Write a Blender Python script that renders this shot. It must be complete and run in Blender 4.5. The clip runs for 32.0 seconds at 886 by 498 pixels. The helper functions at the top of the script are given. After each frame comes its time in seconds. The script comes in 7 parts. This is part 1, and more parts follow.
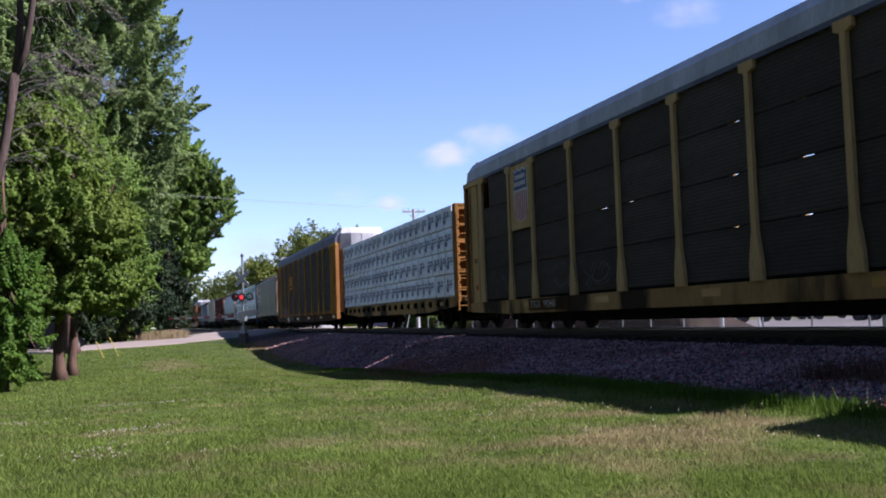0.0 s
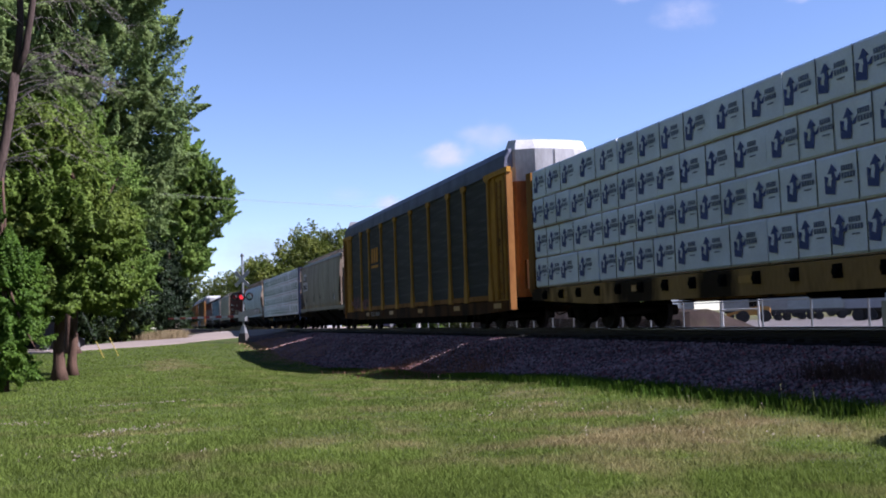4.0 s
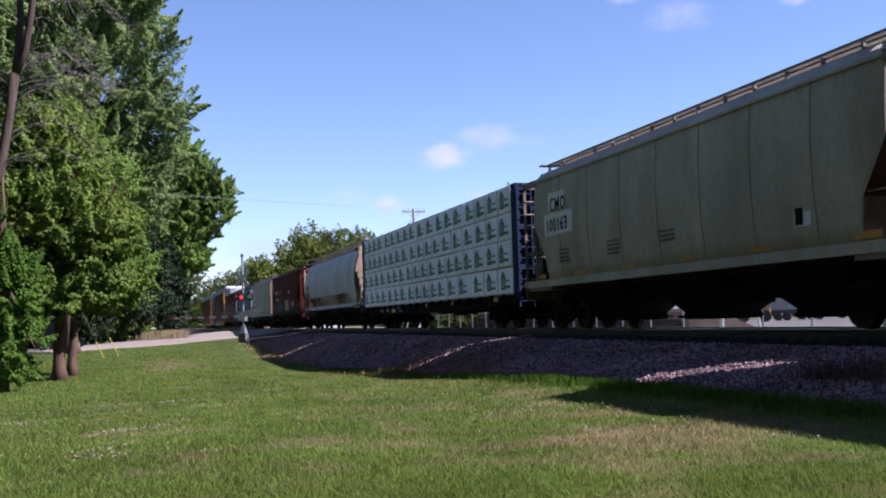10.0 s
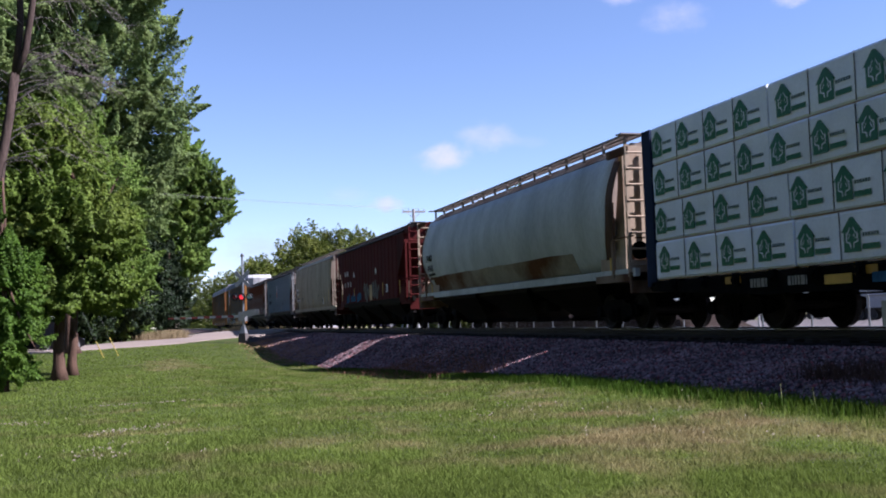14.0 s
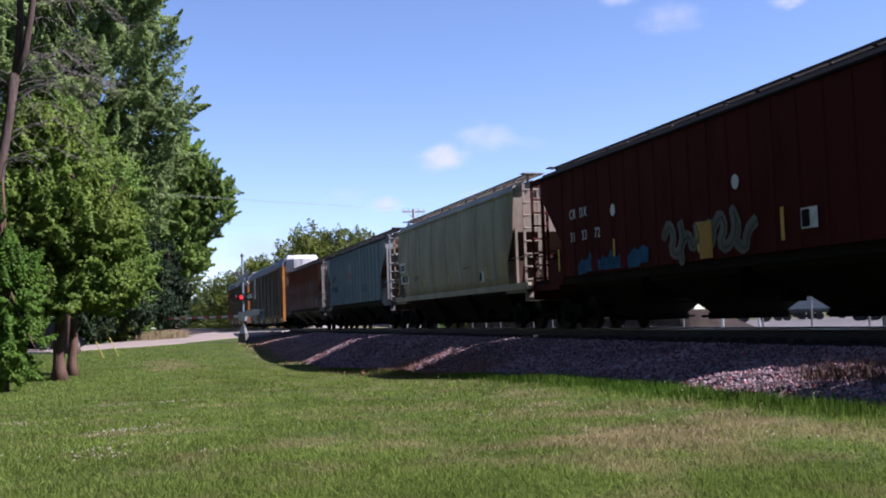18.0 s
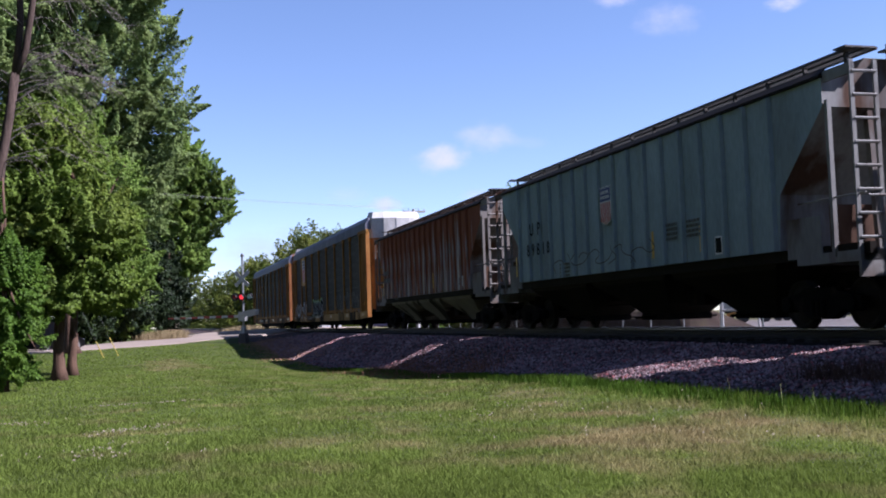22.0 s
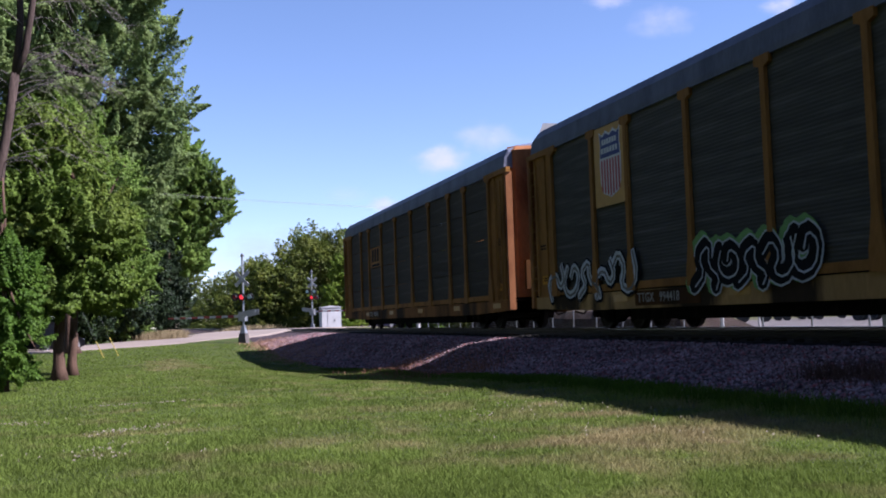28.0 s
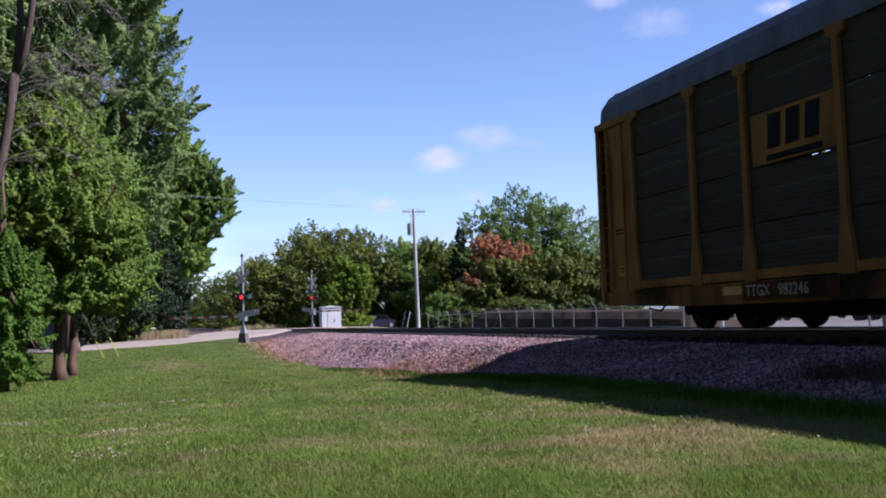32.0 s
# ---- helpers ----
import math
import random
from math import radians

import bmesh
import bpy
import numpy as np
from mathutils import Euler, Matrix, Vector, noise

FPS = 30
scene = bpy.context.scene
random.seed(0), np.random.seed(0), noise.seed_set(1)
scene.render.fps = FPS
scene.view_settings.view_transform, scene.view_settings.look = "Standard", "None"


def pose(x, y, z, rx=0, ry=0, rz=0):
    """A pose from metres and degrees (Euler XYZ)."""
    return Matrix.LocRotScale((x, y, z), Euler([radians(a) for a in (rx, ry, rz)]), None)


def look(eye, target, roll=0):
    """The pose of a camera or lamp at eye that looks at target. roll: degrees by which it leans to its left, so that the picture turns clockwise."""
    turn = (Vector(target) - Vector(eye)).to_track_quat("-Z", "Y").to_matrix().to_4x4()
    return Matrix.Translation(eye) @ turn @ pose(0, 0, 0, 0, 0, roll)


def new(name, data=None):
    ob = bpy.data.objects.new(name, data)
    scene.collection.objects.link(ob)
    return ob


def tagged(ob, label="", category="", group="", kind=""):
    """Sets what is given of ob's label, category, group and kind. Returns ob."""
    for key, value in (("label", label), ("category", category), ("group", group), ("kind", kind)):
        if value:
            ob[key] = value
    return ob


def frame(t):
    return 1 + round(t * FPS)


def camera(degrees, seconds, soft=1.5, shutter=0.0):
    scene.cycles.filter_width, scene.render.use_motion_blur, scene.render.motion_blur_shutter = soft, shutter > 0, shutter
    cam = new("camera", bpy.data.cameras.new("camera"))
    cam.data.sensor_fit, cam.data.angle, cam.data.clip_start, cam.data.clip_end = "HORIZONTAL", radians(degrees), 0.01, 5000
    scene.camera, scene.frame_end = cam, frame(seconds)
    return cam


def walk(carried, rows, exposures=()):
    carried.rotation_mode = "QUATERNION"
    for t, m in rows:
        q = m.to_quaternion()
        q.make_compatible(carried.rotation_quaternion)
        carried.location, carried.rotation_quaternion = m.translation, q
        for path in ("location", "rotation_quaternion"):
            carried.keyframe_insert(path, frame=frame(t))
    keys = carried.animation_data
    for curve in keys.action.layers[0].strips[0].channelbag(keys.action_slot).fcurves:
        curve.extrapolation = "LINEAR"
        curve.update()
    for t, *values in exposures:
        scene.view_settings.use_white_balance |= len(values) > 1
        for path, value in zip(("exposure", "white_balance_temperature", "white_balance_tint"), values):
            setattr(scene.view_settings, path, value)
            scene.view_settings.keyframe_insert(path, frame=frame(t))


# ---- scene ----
# Track along +Y, rail head at z = 0, centre line at x = TRACK_X. The train comes out of the distance towards -Y.
from mathutils.bvhtree import BVHTree

TRACK_X = 12.5
EYE = (0.0, 0.0, 0.41)
cam = camera(45.73, 32.0, soft=1.9, shutter=0.08)


def aim(az, pitch, roll):
    a, p = radians(az), radians(pitch)
    d = Vector((math.sin(a) * math.cos(p), math.cos(a) * math.cos(p), math.sin(p)))
    return look(EYE, Vector(EYE) + d * 10, roll)


walk(cam, [(0.0, aim(16.061, 3.794, -1.9)), (32.0, aim(16.061, 3.794, -1.9))],
     exposures=[(0.0, 1.60, 5640, 27), (1.5, 1.60, 5640, 27), (3.0, 1.48, 5600, 27), (6.0, 1.57, 5640, 27), (31.0, 1.59, 5600, 27), (32.0, 1.49, 5560, 26)])


def travel(t):
    """Metres that the train has gone since the start."""
    return 7.4292 * t + 0.02393 * t * t - 0.0001213 * t ** 3


# ---- light ----
SUN_EL, SUN_AZ = 45.4, 113.7
world = bpy.data.worlds.new("sky")
scene.world = world
world.use_nodes = True
wn, wl = world.node_tree.nodes, world.node_tree.links
sky = wn.new("ShaderNodeTexSky")
sky.sky_type = "NISHITA"
sky.sun_disc = False
sky.sun_elevation, sky.sun_rotation = radians(SUN_EL), radians(SUN_AZ)
sky.air_density, sky.dust_density, sky.ozone_density = 0.80, 0.0, 1.0
wn["Background"].inputs["Strength"].default_value = 0.058
wl.new(sky.outputs[0], wn["Background"].inputs["Color"])
sun = new("sun", bpy.data.lights.new("sun", "SUN"))
sun.data.energy, sun.data.angle, sun.data.color = 5.0, radians(0.55), (1.0, 0.95, 0.87)
sd = Vector((math.sin(radians(SUN_AZ)) * math.cos(radians(SUN_EL)), math.cos(radians(SUN_AZ)) * math.cos(radians(SUN_EL)), math.sin(radians(SUN_EL))))
sun.matrix_world = look(sd * 200, (0, 0, 0))


# ---- materials ----
# dims every base colour, so that exposure can favour sun over sky fill
ALBEDO_SCALE = 0.83
def material(name, base, rough=0.6, metal=0.0, var=0.25, scale=3.0, bump=0.0, bump_scale=40.0, tint=None, tint_at=(0.5, 0.7),
             tint_scale=1.2, stretch=(1, 1, 1), fine=60.0, spec=0.5, emit=None, per_object=0.0, per_island=0.0, translucent=0.0, drift=None, patches=()):
    """A procedural surface: base colour varied at two scales, an optional second colour in patches, and a fine relief."""
    base = [c * ALBEDO_SCALE for c in base]
    tint = tint and [c * ALBEDO_SCALE for c in tint]
    m = bpy.data.materials.new(name)
    m.use_nodes = True
    n, l = m.node_tree.nodes, m.node_tree.links
    b = n["Principled BSDF"]
    tc = n.new("ShaderNodeTexCoord")
    mp = n.new("ShaderNodeMapping")
    mp.inputs["Scale"].default_value = stretch
    l.new(tc.outputs["Object"], mp.inputs["Vector"])

    def noise_node(s, detail=4.0):
        t = n.new("ShaderNodeTexNoise")
        t.inputs["Scale"].default_value, t.inputs["Detail"].default_value = s, detail
        l.new(mp.outputs[0], t.inputs["Vector"])
        return t

    def ramp(src, lo, hi, p0=0.3, p1=0.7):
        r = n.new("ShaderNodeMapRange")
        r.inputs["From Min"].default_value, r.inputs["From Max"].default_value = p0, p1
        r.inputs["To Min"].default_value, r.inputs["To Max"].default_value = lo, hi
        l.new(src, r.inputs["Value"])
        return r.outputs[0]

    def times(a, c):
        x = n.new("ShaderNodeMath")
        x.operation = "MULTIPLY"
        l.new(a, x.inputs[0]), l.new(c, x.inputs[1])
        return x.outputs[0]

    colour = n.new("ShaderNodeRGB")
    colour.outputs[0].default_value = (*base, 1)
    out = colour.outputs[0]
    if tint:
        t = noise_node(tint_scale, 6.0)
        src = t.outputs["Fac"]
        if drift:
            dp = n.new("ShaderNodeVectorMath")
            dp.operation = "DOT_PRODUCT"
            dp.inputs[1].default_value = drift[:3]
            l.new(tc.outputs["Object"], dp.inputs[0])
            ad = n.new("ShaderNodeMath")
            ad.operation = "ADD"
            ad.inputs[1].default_value = drift[3]
            ad.use_clamp = False
            cl = n.new("ShaderNodeClamp")
            cl.inputs["Min"].default_value, cl.inputs["Max"].default_value = -0.16, 0.12
            l.new(dp.outputs["Value"], ad.inputs[0])
            l.new(ad.outputs[0], cl.inputs["Value"])
            a2 = n.new("ShaderNodeMath")
            a2.operation = "ADD"
            l.new(src, a2.inputs[0]), l.new(cl.outputs[0], a2.inputs[1])
            src = a2.outputs[0]
        for px_, py_, rx_, ry_, amount in patches:
            pm = n.new("ShaderNodeMapping")
            pm.vector_type = "TEXTURE"
            pm.inputs["Location"].default_value = (px_, py_, 0)
            pm.inputs["Scale"].default_value = (rx_, ry_, 1000)
            l.new(tc.outputs["Object"], pm.inputs["Vector"])
            pl = n.new("ShaderNodeVectorMath")
            pl.operation = "LENGTH"
            l.new(pm.outputs[0], pl.inputs[0])
            pf = n.new("ShaderNodeMapRange")
            pf.interpolation_type = "SMOOTHSTEP"
            pf.inputs["From Min"].default_value, pf.inputs["From Max"].default_value = 0.2, 1.5
            pf.inputs["To Min"].default_value, pf.inputs["To Max"].default_value = amount, 0.0
            l.new(pl.outputs["Value"], pf.inputs["Value"])
            pa = n.new("ShaderNodeMath")
            pa.operation = "ADD"
            l.new(src, pa.inputs[0]), l.new(pf.outputs[0], pa.inputs[1])
            src = pa.outputs[0]
        f = ramp(src, 0.0, 1.0, *tint_at)
        mx = n.new("ShaderNodeMix")
        mx.data_type = "RGBA"
        l.new(f, mx.inputs["Factor"])
        l.new(out, mx.inputs[6])
        mx.inputs[7].default_value = (*tint, 1)
        out = mx.outputs[2]
    k = times(ramp(noise_node(scale).outputs["Fac"], 1 - var, 1 + var), ramp(noise_node(fine, 2.0).outputs["Fac"], 1 - var * 0.6, 1 + var * 0.6))
    if per_object:
        oi = n.new("ShaderNodeObjectInfo")
        k = times(k, ramp(oi.outputs["Random"], 1 - per_object, 1 + per_object, 0, 1))
    if per_island:
        gi = n.new("ShaderNodeNewGeometry")
        k = times(k, ramp(gi.outputs["Random Per Island"], 1 - per_island, 1 + per_island, 0, 1))
    vm = n.new("ShaderNodeVectorMath")
    vm.operation = "SCALE"
    l.new(out, vm.inputs[0]), l.new(k, vm.inputs["Scale"])
    l.new(vm.outputs[0], b.inputs["Base Color"])
    b.inputs["Roughness"].default_value, b.inputs["Metallic"].default_value = rough, metal
    b.inputs["Specular IOR Level"].default_value = spec
    if bump:
        bp = n.new("ShaderNodeBump")
        bp.inputs["Strength"].default_value, bp.inputs["Distance"].default_value = bump, 0.02
        l.new(noise_node(bump_scale, 3.0).outputs["Fac"], bp.inputs["Height"])
        l.new(bp.outputs[0], b.inputs["Normal"])
    if emit:
        b.inputs["Emission Color"].default_value = (*emit[:3], 1)
        b.inputs["Emission Strength"].default_value = emit[3]
    if translucent:
        tr = n.new("ShaderNodeBsdfTranslucent")
        l.new(vm.outputs[0], tr.inputs["Color"])
        ms = n.new("ShaderNodeMixShader")
        ms.inputs[0].default_value = translucent
        l.new(b.outputs[0], ms.inputs[1]), l.new(tr.outputs[0], ms.inputs[2])
        l.new(ms.outputs[0], n["Material Output"].inputs["Surface"])
    return m


M = {}
# dry spots in the lawn: x, y, radii, strength
DRY_SPOTS = ((4.2, 8.6, 1.2, 0.8, 0.22), (3.1, 8.55, 0.7, 0.35, 0.19), (5.0, 8.9, 0.9, 0.6, 0.16), (4.6, 7.6, 0.7, 0.45, 0.10), (5.7, 9.6, 0.7, 0.7, 0.12), (4.8, 10.9, 0.8, 0.5, 0.10), (3.5, 9.9, 0.6, 0.4, 0.08),
             (1.0, 41.5, 1.3, 7.0, 0.24), (1.8, 8.9, 0.6, 0.4, 0.08), (2.3, 7.6, 0.5, 0.35, 0.06), (-0.3, 12.2, 0.5, 0.6, 0.06), (0.9, 30.0, 1.6, 2.0, 0.05), (5.0, 6.0, 0.9, 0.6, -0.10), (6.6, 9.0, 0.6, 2.0, -0.2), (7.0, 14.0, 0.7, 5.0, -0.2))
M["lawn"] = material("lawn_soil", (0.046, 0.062, 0.014), 0.95, var=0.20, scale=0.6, fine=9.0, bump=0.4, bump_scale=30, tint=(0.115, 0.098, 0.046), tint_at=(0.46, 0.74), tint_scale=1.1, spec=0.1, drift=(0.016, -0.002, 0, -0.05), patches=DRY_SPOTS)
M["blade"] = material("grass_blade", (0.132, 0.180, 0.032), 0.8, var=0.16, scale=0.6, fine=3.0, tint=(0.262, 0.216, 0.100), tint_at=(0.46, 0.74), tint_scale=1.1, drift=(0.016, -0.002, 0, -0.05), patches=DRY_SPOTS, per_island=0.22, spec=0.1, translucent=0.45)
M["dry"] = material("dry_grass", (0.2414, 0.1897, 0.1034), 0.9, var=0.3, scale=2, per_island=0.4, spec=0.1)
M["weed"] = material("weed_stalk", (0.20, 0.098, 0.062), 0.9, var=0.3, scale=2, per_island=0.4, spec=0.1)
M["dirt"] = material("sandy_dirt", (0.30, 0.175, 0.115), 0.95, var=0.3, scale=2, per_island=0.35, spec=0.05)
M["dark_bed"] = material("fouled_ballast", (0.022, 0.018, 0.016), 0.95, var=0.35, scale=2, fine=25, bump=0.8, bump_scale=30, spec=0.03)
M["seed"] = material("seeding_weed", (0.19, 0.20, 0.085), 0.9, var=0.3, scale=2, per_island=0.4, spec=0.05)
M["weed_dark"] = material("dead_weed", (0.085, 0.052, 0.040), 0.95, var=0.3, scale=2, per_island=0.4, spec=0.03)
M["clover"] = material("clover_flower", (0.1954, 0.1667, 0.1149), 0.9, var=0.2, scale=5, per_island=0.3)
M["ballast"] = material("ballast_bed", (0.058, 0.042, 0.045), 0.95, var=0.35, scale=1.0, fine=22, bump=1.0, bump_scale=24, tint=(0.04598, 0.03448, 0.03218), tint_at=(0.5, 0.75), tint_scale=0.5, spec=0.08)
M["stone"] = material("ballast_stone", (0.1935, 0.144, 0.1485), 0.9, var=0.3, scale=0.7, fine=30, tint=(0.215, 0.062, 0.062), tint_at=(0.5, 0.66), tint_scale=9, per_island=0.75, spec=0.06)
M["rail"] = material("rail_steel", (0.015, 0.012, 0.010), 0.7, 0.2, var=0.3, scale=4)
M["railtop"] = material("rail_head", (0.5, 0.49, 0.48), 0.25, 1.0, var=0.1, scale=4)
M["tie"] = material("tie_timber", (0.025, 0.02, 0.016), 0.95, var=0.35, scale=6, stretch=(0.3, 3, 3), bump=0.5, per_object=0.3)
M["road"] = material("road_surface", (0.195, 0.155, 0.125), 0.9, var=0.12, scale=0.6, fine=30, bump=0.2)
M["lot"] = material("lot_concrete", (0.082, 0.068, 0.060), 0.9, var=0.12, scale=0.3, fine=12, bump=0.2)
M["edge"] = material("lush_grass", (0.052, 0.102, 0.008), 0.8, var=0.2, scale=0.6, fine=3.0, tint=(0.085, 0.125, 0.016), per_island=0.25, spec=0.1, translucent=0.35)
M["bark"] = material("bark", (0.082, 0.050, 0.035), 0.95, var=0.4, scale=5, stretch=(1, 1, 0.2), bump=0.9, bump_scale=16, spec=0.1)
M["bark_dark"] = material("dark_bark", (0.062, 0.044, 0.036), 0.95, var=0.4, scale=5, stretch=(1, 1, 0.2), bump=0.9, bump_scale=16, spec=0.1)
M["twig"] = material("grey_twig", (0.17, 0.145, 0.13), 0.95, var=0.3, scale=5, spec=0.05)
M["black"] = material("running_gear", (0.006, 0.0055, 0.005), 0.9, 0.0, var=0.35, scale=3, tint=(0.018, 0.012, 0.010), tint_at=(0.55, 0.8), tint_scale=3, spec=0.04)
M["wheel"] = material("wheel_steel", (0.016, 0.013, 0.012), 0.7, 0.1, var=0.3, scale=4, spec=0.1)
M["white"] = material("white_paint", (0.585, 0.5775, 0.5625), 0.5, var=0.08, scale=2)
M["galv"] = material("galvanised_steel", (0.2586, 0.2644, 0.2701), 0.45, 0.7, var=0.15, scale=6)


# ---- mesh helpers ----
def finish(name, bm, mat, parent=None, label="", smooth=False, recalc=True):
    if recalc:
        bmesh.ops.recalc_face_normals(bm, faces=bm.faces)
    me = bpy.data.meshes.new(name)
    bm.to_mesh(me)
    bm.free()
    if smooth:
        for p in me.polygons:
            p.use_smooth = True
    me.materials.append(mat)
    ob = new(name, me)
    if parent is not None:
        ob.parent = parent
    if label:
        tagged(ob, label)
    return ob


def part(name, bm, mat, parent, label="", smooth=False):
    return finish(name, bm, mat, parent, label, smooth)


def again(ob, parent, m=None):
    """One more piece on the mesh of ob."""
    o = new(ob.name.split(".")[0], ob.data)
    o.parent = parent
    if m is not None:
        o.matrix_basis = m
    return o


def raw(name, verts, faces, mat, parent=None, label=""):
    me = bpy.data.meshes.new(name)
    me.from_pydata(verts, [], faces)
    me.materials.append(mat)
    ob = new(name, me)
    if parent is not None:
        ob.parent = parent
    if label:
        tagged(ob, label)
    return ob


def box(bm, x0, x1, y0, y1, z0, z1):
    v = [bm.verts.new((x, y, z)) for z in (z0, z1) for y in (y0, y1) for x in (x0, x1)]
    for f in ((0, 1, 3, 2), (4, 6, 7, 5), (0, 4, 5, 1), (2, 3, 7, 6), (0, 2, 6, 4), (1, 5, 7, 3)):
        bm.faces.new([v[i] for i in f])
    return v


def prism(bm, prof, a, b, axis=1, cap=True):
    """prof: closed outline, (x, z) for axis 1, (y, z) for axis 0, (x, y) for axis 2, swept from a to b."""
    def at(p, s):
        return (p[0], s, p[1]) if axis == 1 else (s, p[0], p[1]) if axis == 0 else (p[0], p[1], s)
    u = [bm.verts.new(at(p, a)) for p in prof]
    w = [bm.verts.new(at(p, b)) for p in prof]
    n = len(prof)
    for i in range(n):
        bm.faces.new((u[i], u[(i + 1) % n], w[(i + 1) % n], w[i]))
    if cap:
        bm.faces.new(u[::-1])
        bm.faces.new(w)
    return u, w


def rod(bm, p, q, r, n=6, r2=None, cap=True):
    p, q = Vector(p), Vector(q)
    d = (q - p).normalized()
    a = d.orthogonal().normalized()
    b = d.cross(a)
    r2 = r if r2 is None else r2
    rings = []
    for c, rad in ((p, r), (q, r2)):
        rings.append([bm.verts.new(c + (a * math.cos(k * 2 * math.pi / n) + b * math.sin(k * 2 * math.pi / n)) * rad) for k in range(n)])
    for i in range(n):
        bm.faces.new((rings[0][i], rings[0][(i + 1) % n], rings[1][(i + 1) % n], rings[1][i]))
    if cap:
        bm.faces.new(rings[0][::-1])
        bm.faces.new(rings[1])


def loft(bm, rings, close=True, cap=True):
    vs = [[bm.verts.new(p) for p in r] for r in rings]
    n = len(vs[0])
    for u, w in zip(vs, vs[1:]):
        for i in range(n if close else n - 1):
            bm.faces.new((u[i], u[(i + 1) % n], w[(i + 1) % n], w[i]))
    if cap:
        bm.faces.new(vs[0][::-1])
        bm.faces.new(vs[-1])


def letters(text, size, m, mat, parent, name="lettering", label="", squash=1.0):
    """Raised lettering in the built-in font, as a mesh, lying in the plane of m (x to the right, y up)."""
    cu = bpy.data.curves.new(name, "FONT")
    cu.body, cu.size, cu.extrude, cu.resolution_u = text, size, 0.004, 2
    cu.offset = size * 0.006
    cu.space_character = 1.0 / squash
    tmp = bpy.data.objects.new(name, cu)
    scene.collection.objects.link(tmp)
    dg = bpy.context.evaluated_depsgraph_get()
    me = bpy.data.meshes.new_from_object(tmp.evaluated_get(dg))
    bpy.data.objects.remove(tmp)
    bpy.data.curves.remove(cu)
    me.transform(m @ Matrix.Diagonal((squash, 1, 1, 1)))
    me.materials.clear()
    me.materials.append(mat)
    ob = new(name, me)
    ob.parent = parent
    if label:
        tagged(ob, label)
    return ob


def side_plane(x, y, z):
    """Text plane on the side that faces -X: reading direction is towards -Y."""
    return Matrix(((0, 0, -1, x), (-1, 0, 0, y), (0, 1, 0, z), (0, 0, 0, 1)))


def plate(bm, outline, m, depth=0.006):
    """A thin flat shape, outline in the plane of m."""
    lo = [bm.verts.new(m @ Vector((x, y, 0))) for x, y in outline]
    hi = [bm.verts.new(m @ Vector((x, y, depth))) for x, y in outline]
    n = len(outline)
    bm.faces.new(hi)
    for i in range(n):
        bm.faces.new((lo[i], lo[(i + 1) % n], hi[(i + 1) % n], hi[i]))


def rect(x0, y0, x1, y1):
    return [(x0, y0), (x1, y0), (x1, y1), (x0, y1)]


def thing(name, label, category, group="", at=(0, 0, 0)):
    e = new(name)
    e.empty_display_size = 0.2
    e.location = at
    return tagged(e, label, category, group)


# ---- ground, road, track ----
def lerp_table(x, table):
    if x <= table[0][0]:
        return table[0][1]
    for (a, u), (b, w) in zip(table, table[1:]):
        if x <= b:
            f = (x - a) / (b - a)
            f = f * f * (3 - 2 * f)
            return u + (w - u) * f
    return table[-1][1]


ROAD_DIR = (0.545, 0.8385)
ROAD_AT = (1.0, 76.0)
ROAD_HALF = 3.7
ROAD_Z = [(-90, -1.3), (-8, -0.66), (6, -0.42), (15, -0.06), (17, -0.03), (26, -0.03), (29, -0.08), (45, -0.55), (150, -0.8)]
SWALE_Z = [(-30, -0.66), (6, -0.71), (12, -0.73), (16, -0.77), (20, -0.87), (28, -1.16), (44, -1.50), (52, -1.42), (66, -0.9), (90, -0.75), (140, -0.9)]

TOE_X = [(7, 6.9), (17, 6.85), (26, 7.5), (40, 7.4), (56, 6.95)]
LAWN_Z = [(-30, -0.62), (6, -0.68), (20, -0.86), (38, -1.0), (52, -0.92), (66, -0.76), (90, -0.75), (140, -0.9)]


def toe_x(y):
    """Foot of the ballast slope."""
    return lerp_table(y, TOE_X)


def road_kw(x, y):
    dx, dy = x - ROAD_AT[0], y - ROAD_AT[1]
    return dx * ROAD_DIR[0] + dy * ROAD_DIR[1], dx * ROAD_DIR[1] - dy * ROAD_DIR[0]


def ground_z(x, y):
    f = min(1.0, max(0.0, (x - 0.5) / 6.0))
    f = f * f * (3 - 2 * f)
    z = lerp_table(y, LAWN_Z) * (1 - f) + lerp_table(y, SWALE_Z) * f
    # low berm along the foot of the ballast at the near end
    f = min(1.0, max(0.0, (x - 5.5) / 1.1))
    f = f * f * (3 - 2 * f) * min(1.0, max(0.0, (22 - y) / 6.0))
    z += 0.09 * f
    f = min(1.0, max(0.0, (x - TRACK_X) / 4.0))
    z = z * (1 - f) + (-1.0) * f
    k, w = road_kw(x, y)
    if -120 < k < 200:
        f = min(1.0, max(0.0, (abs(w) - ROAD_HALF) / 7.0))
        f = f * f * (3 - 2 * f)
        z = (lerp_table(k, ROAD_Z) - 0.05) * (1 - f) + z * f
    if abs(x - TRACK_X) < 4.6:
        z = min(z, -0.75)
    return z


def steps(*spans):
    out = []
    for a, b, n in spans:
        out += [a + (b - a) * i / n for i in range(n)]
    return out + [spans[-1][1]]


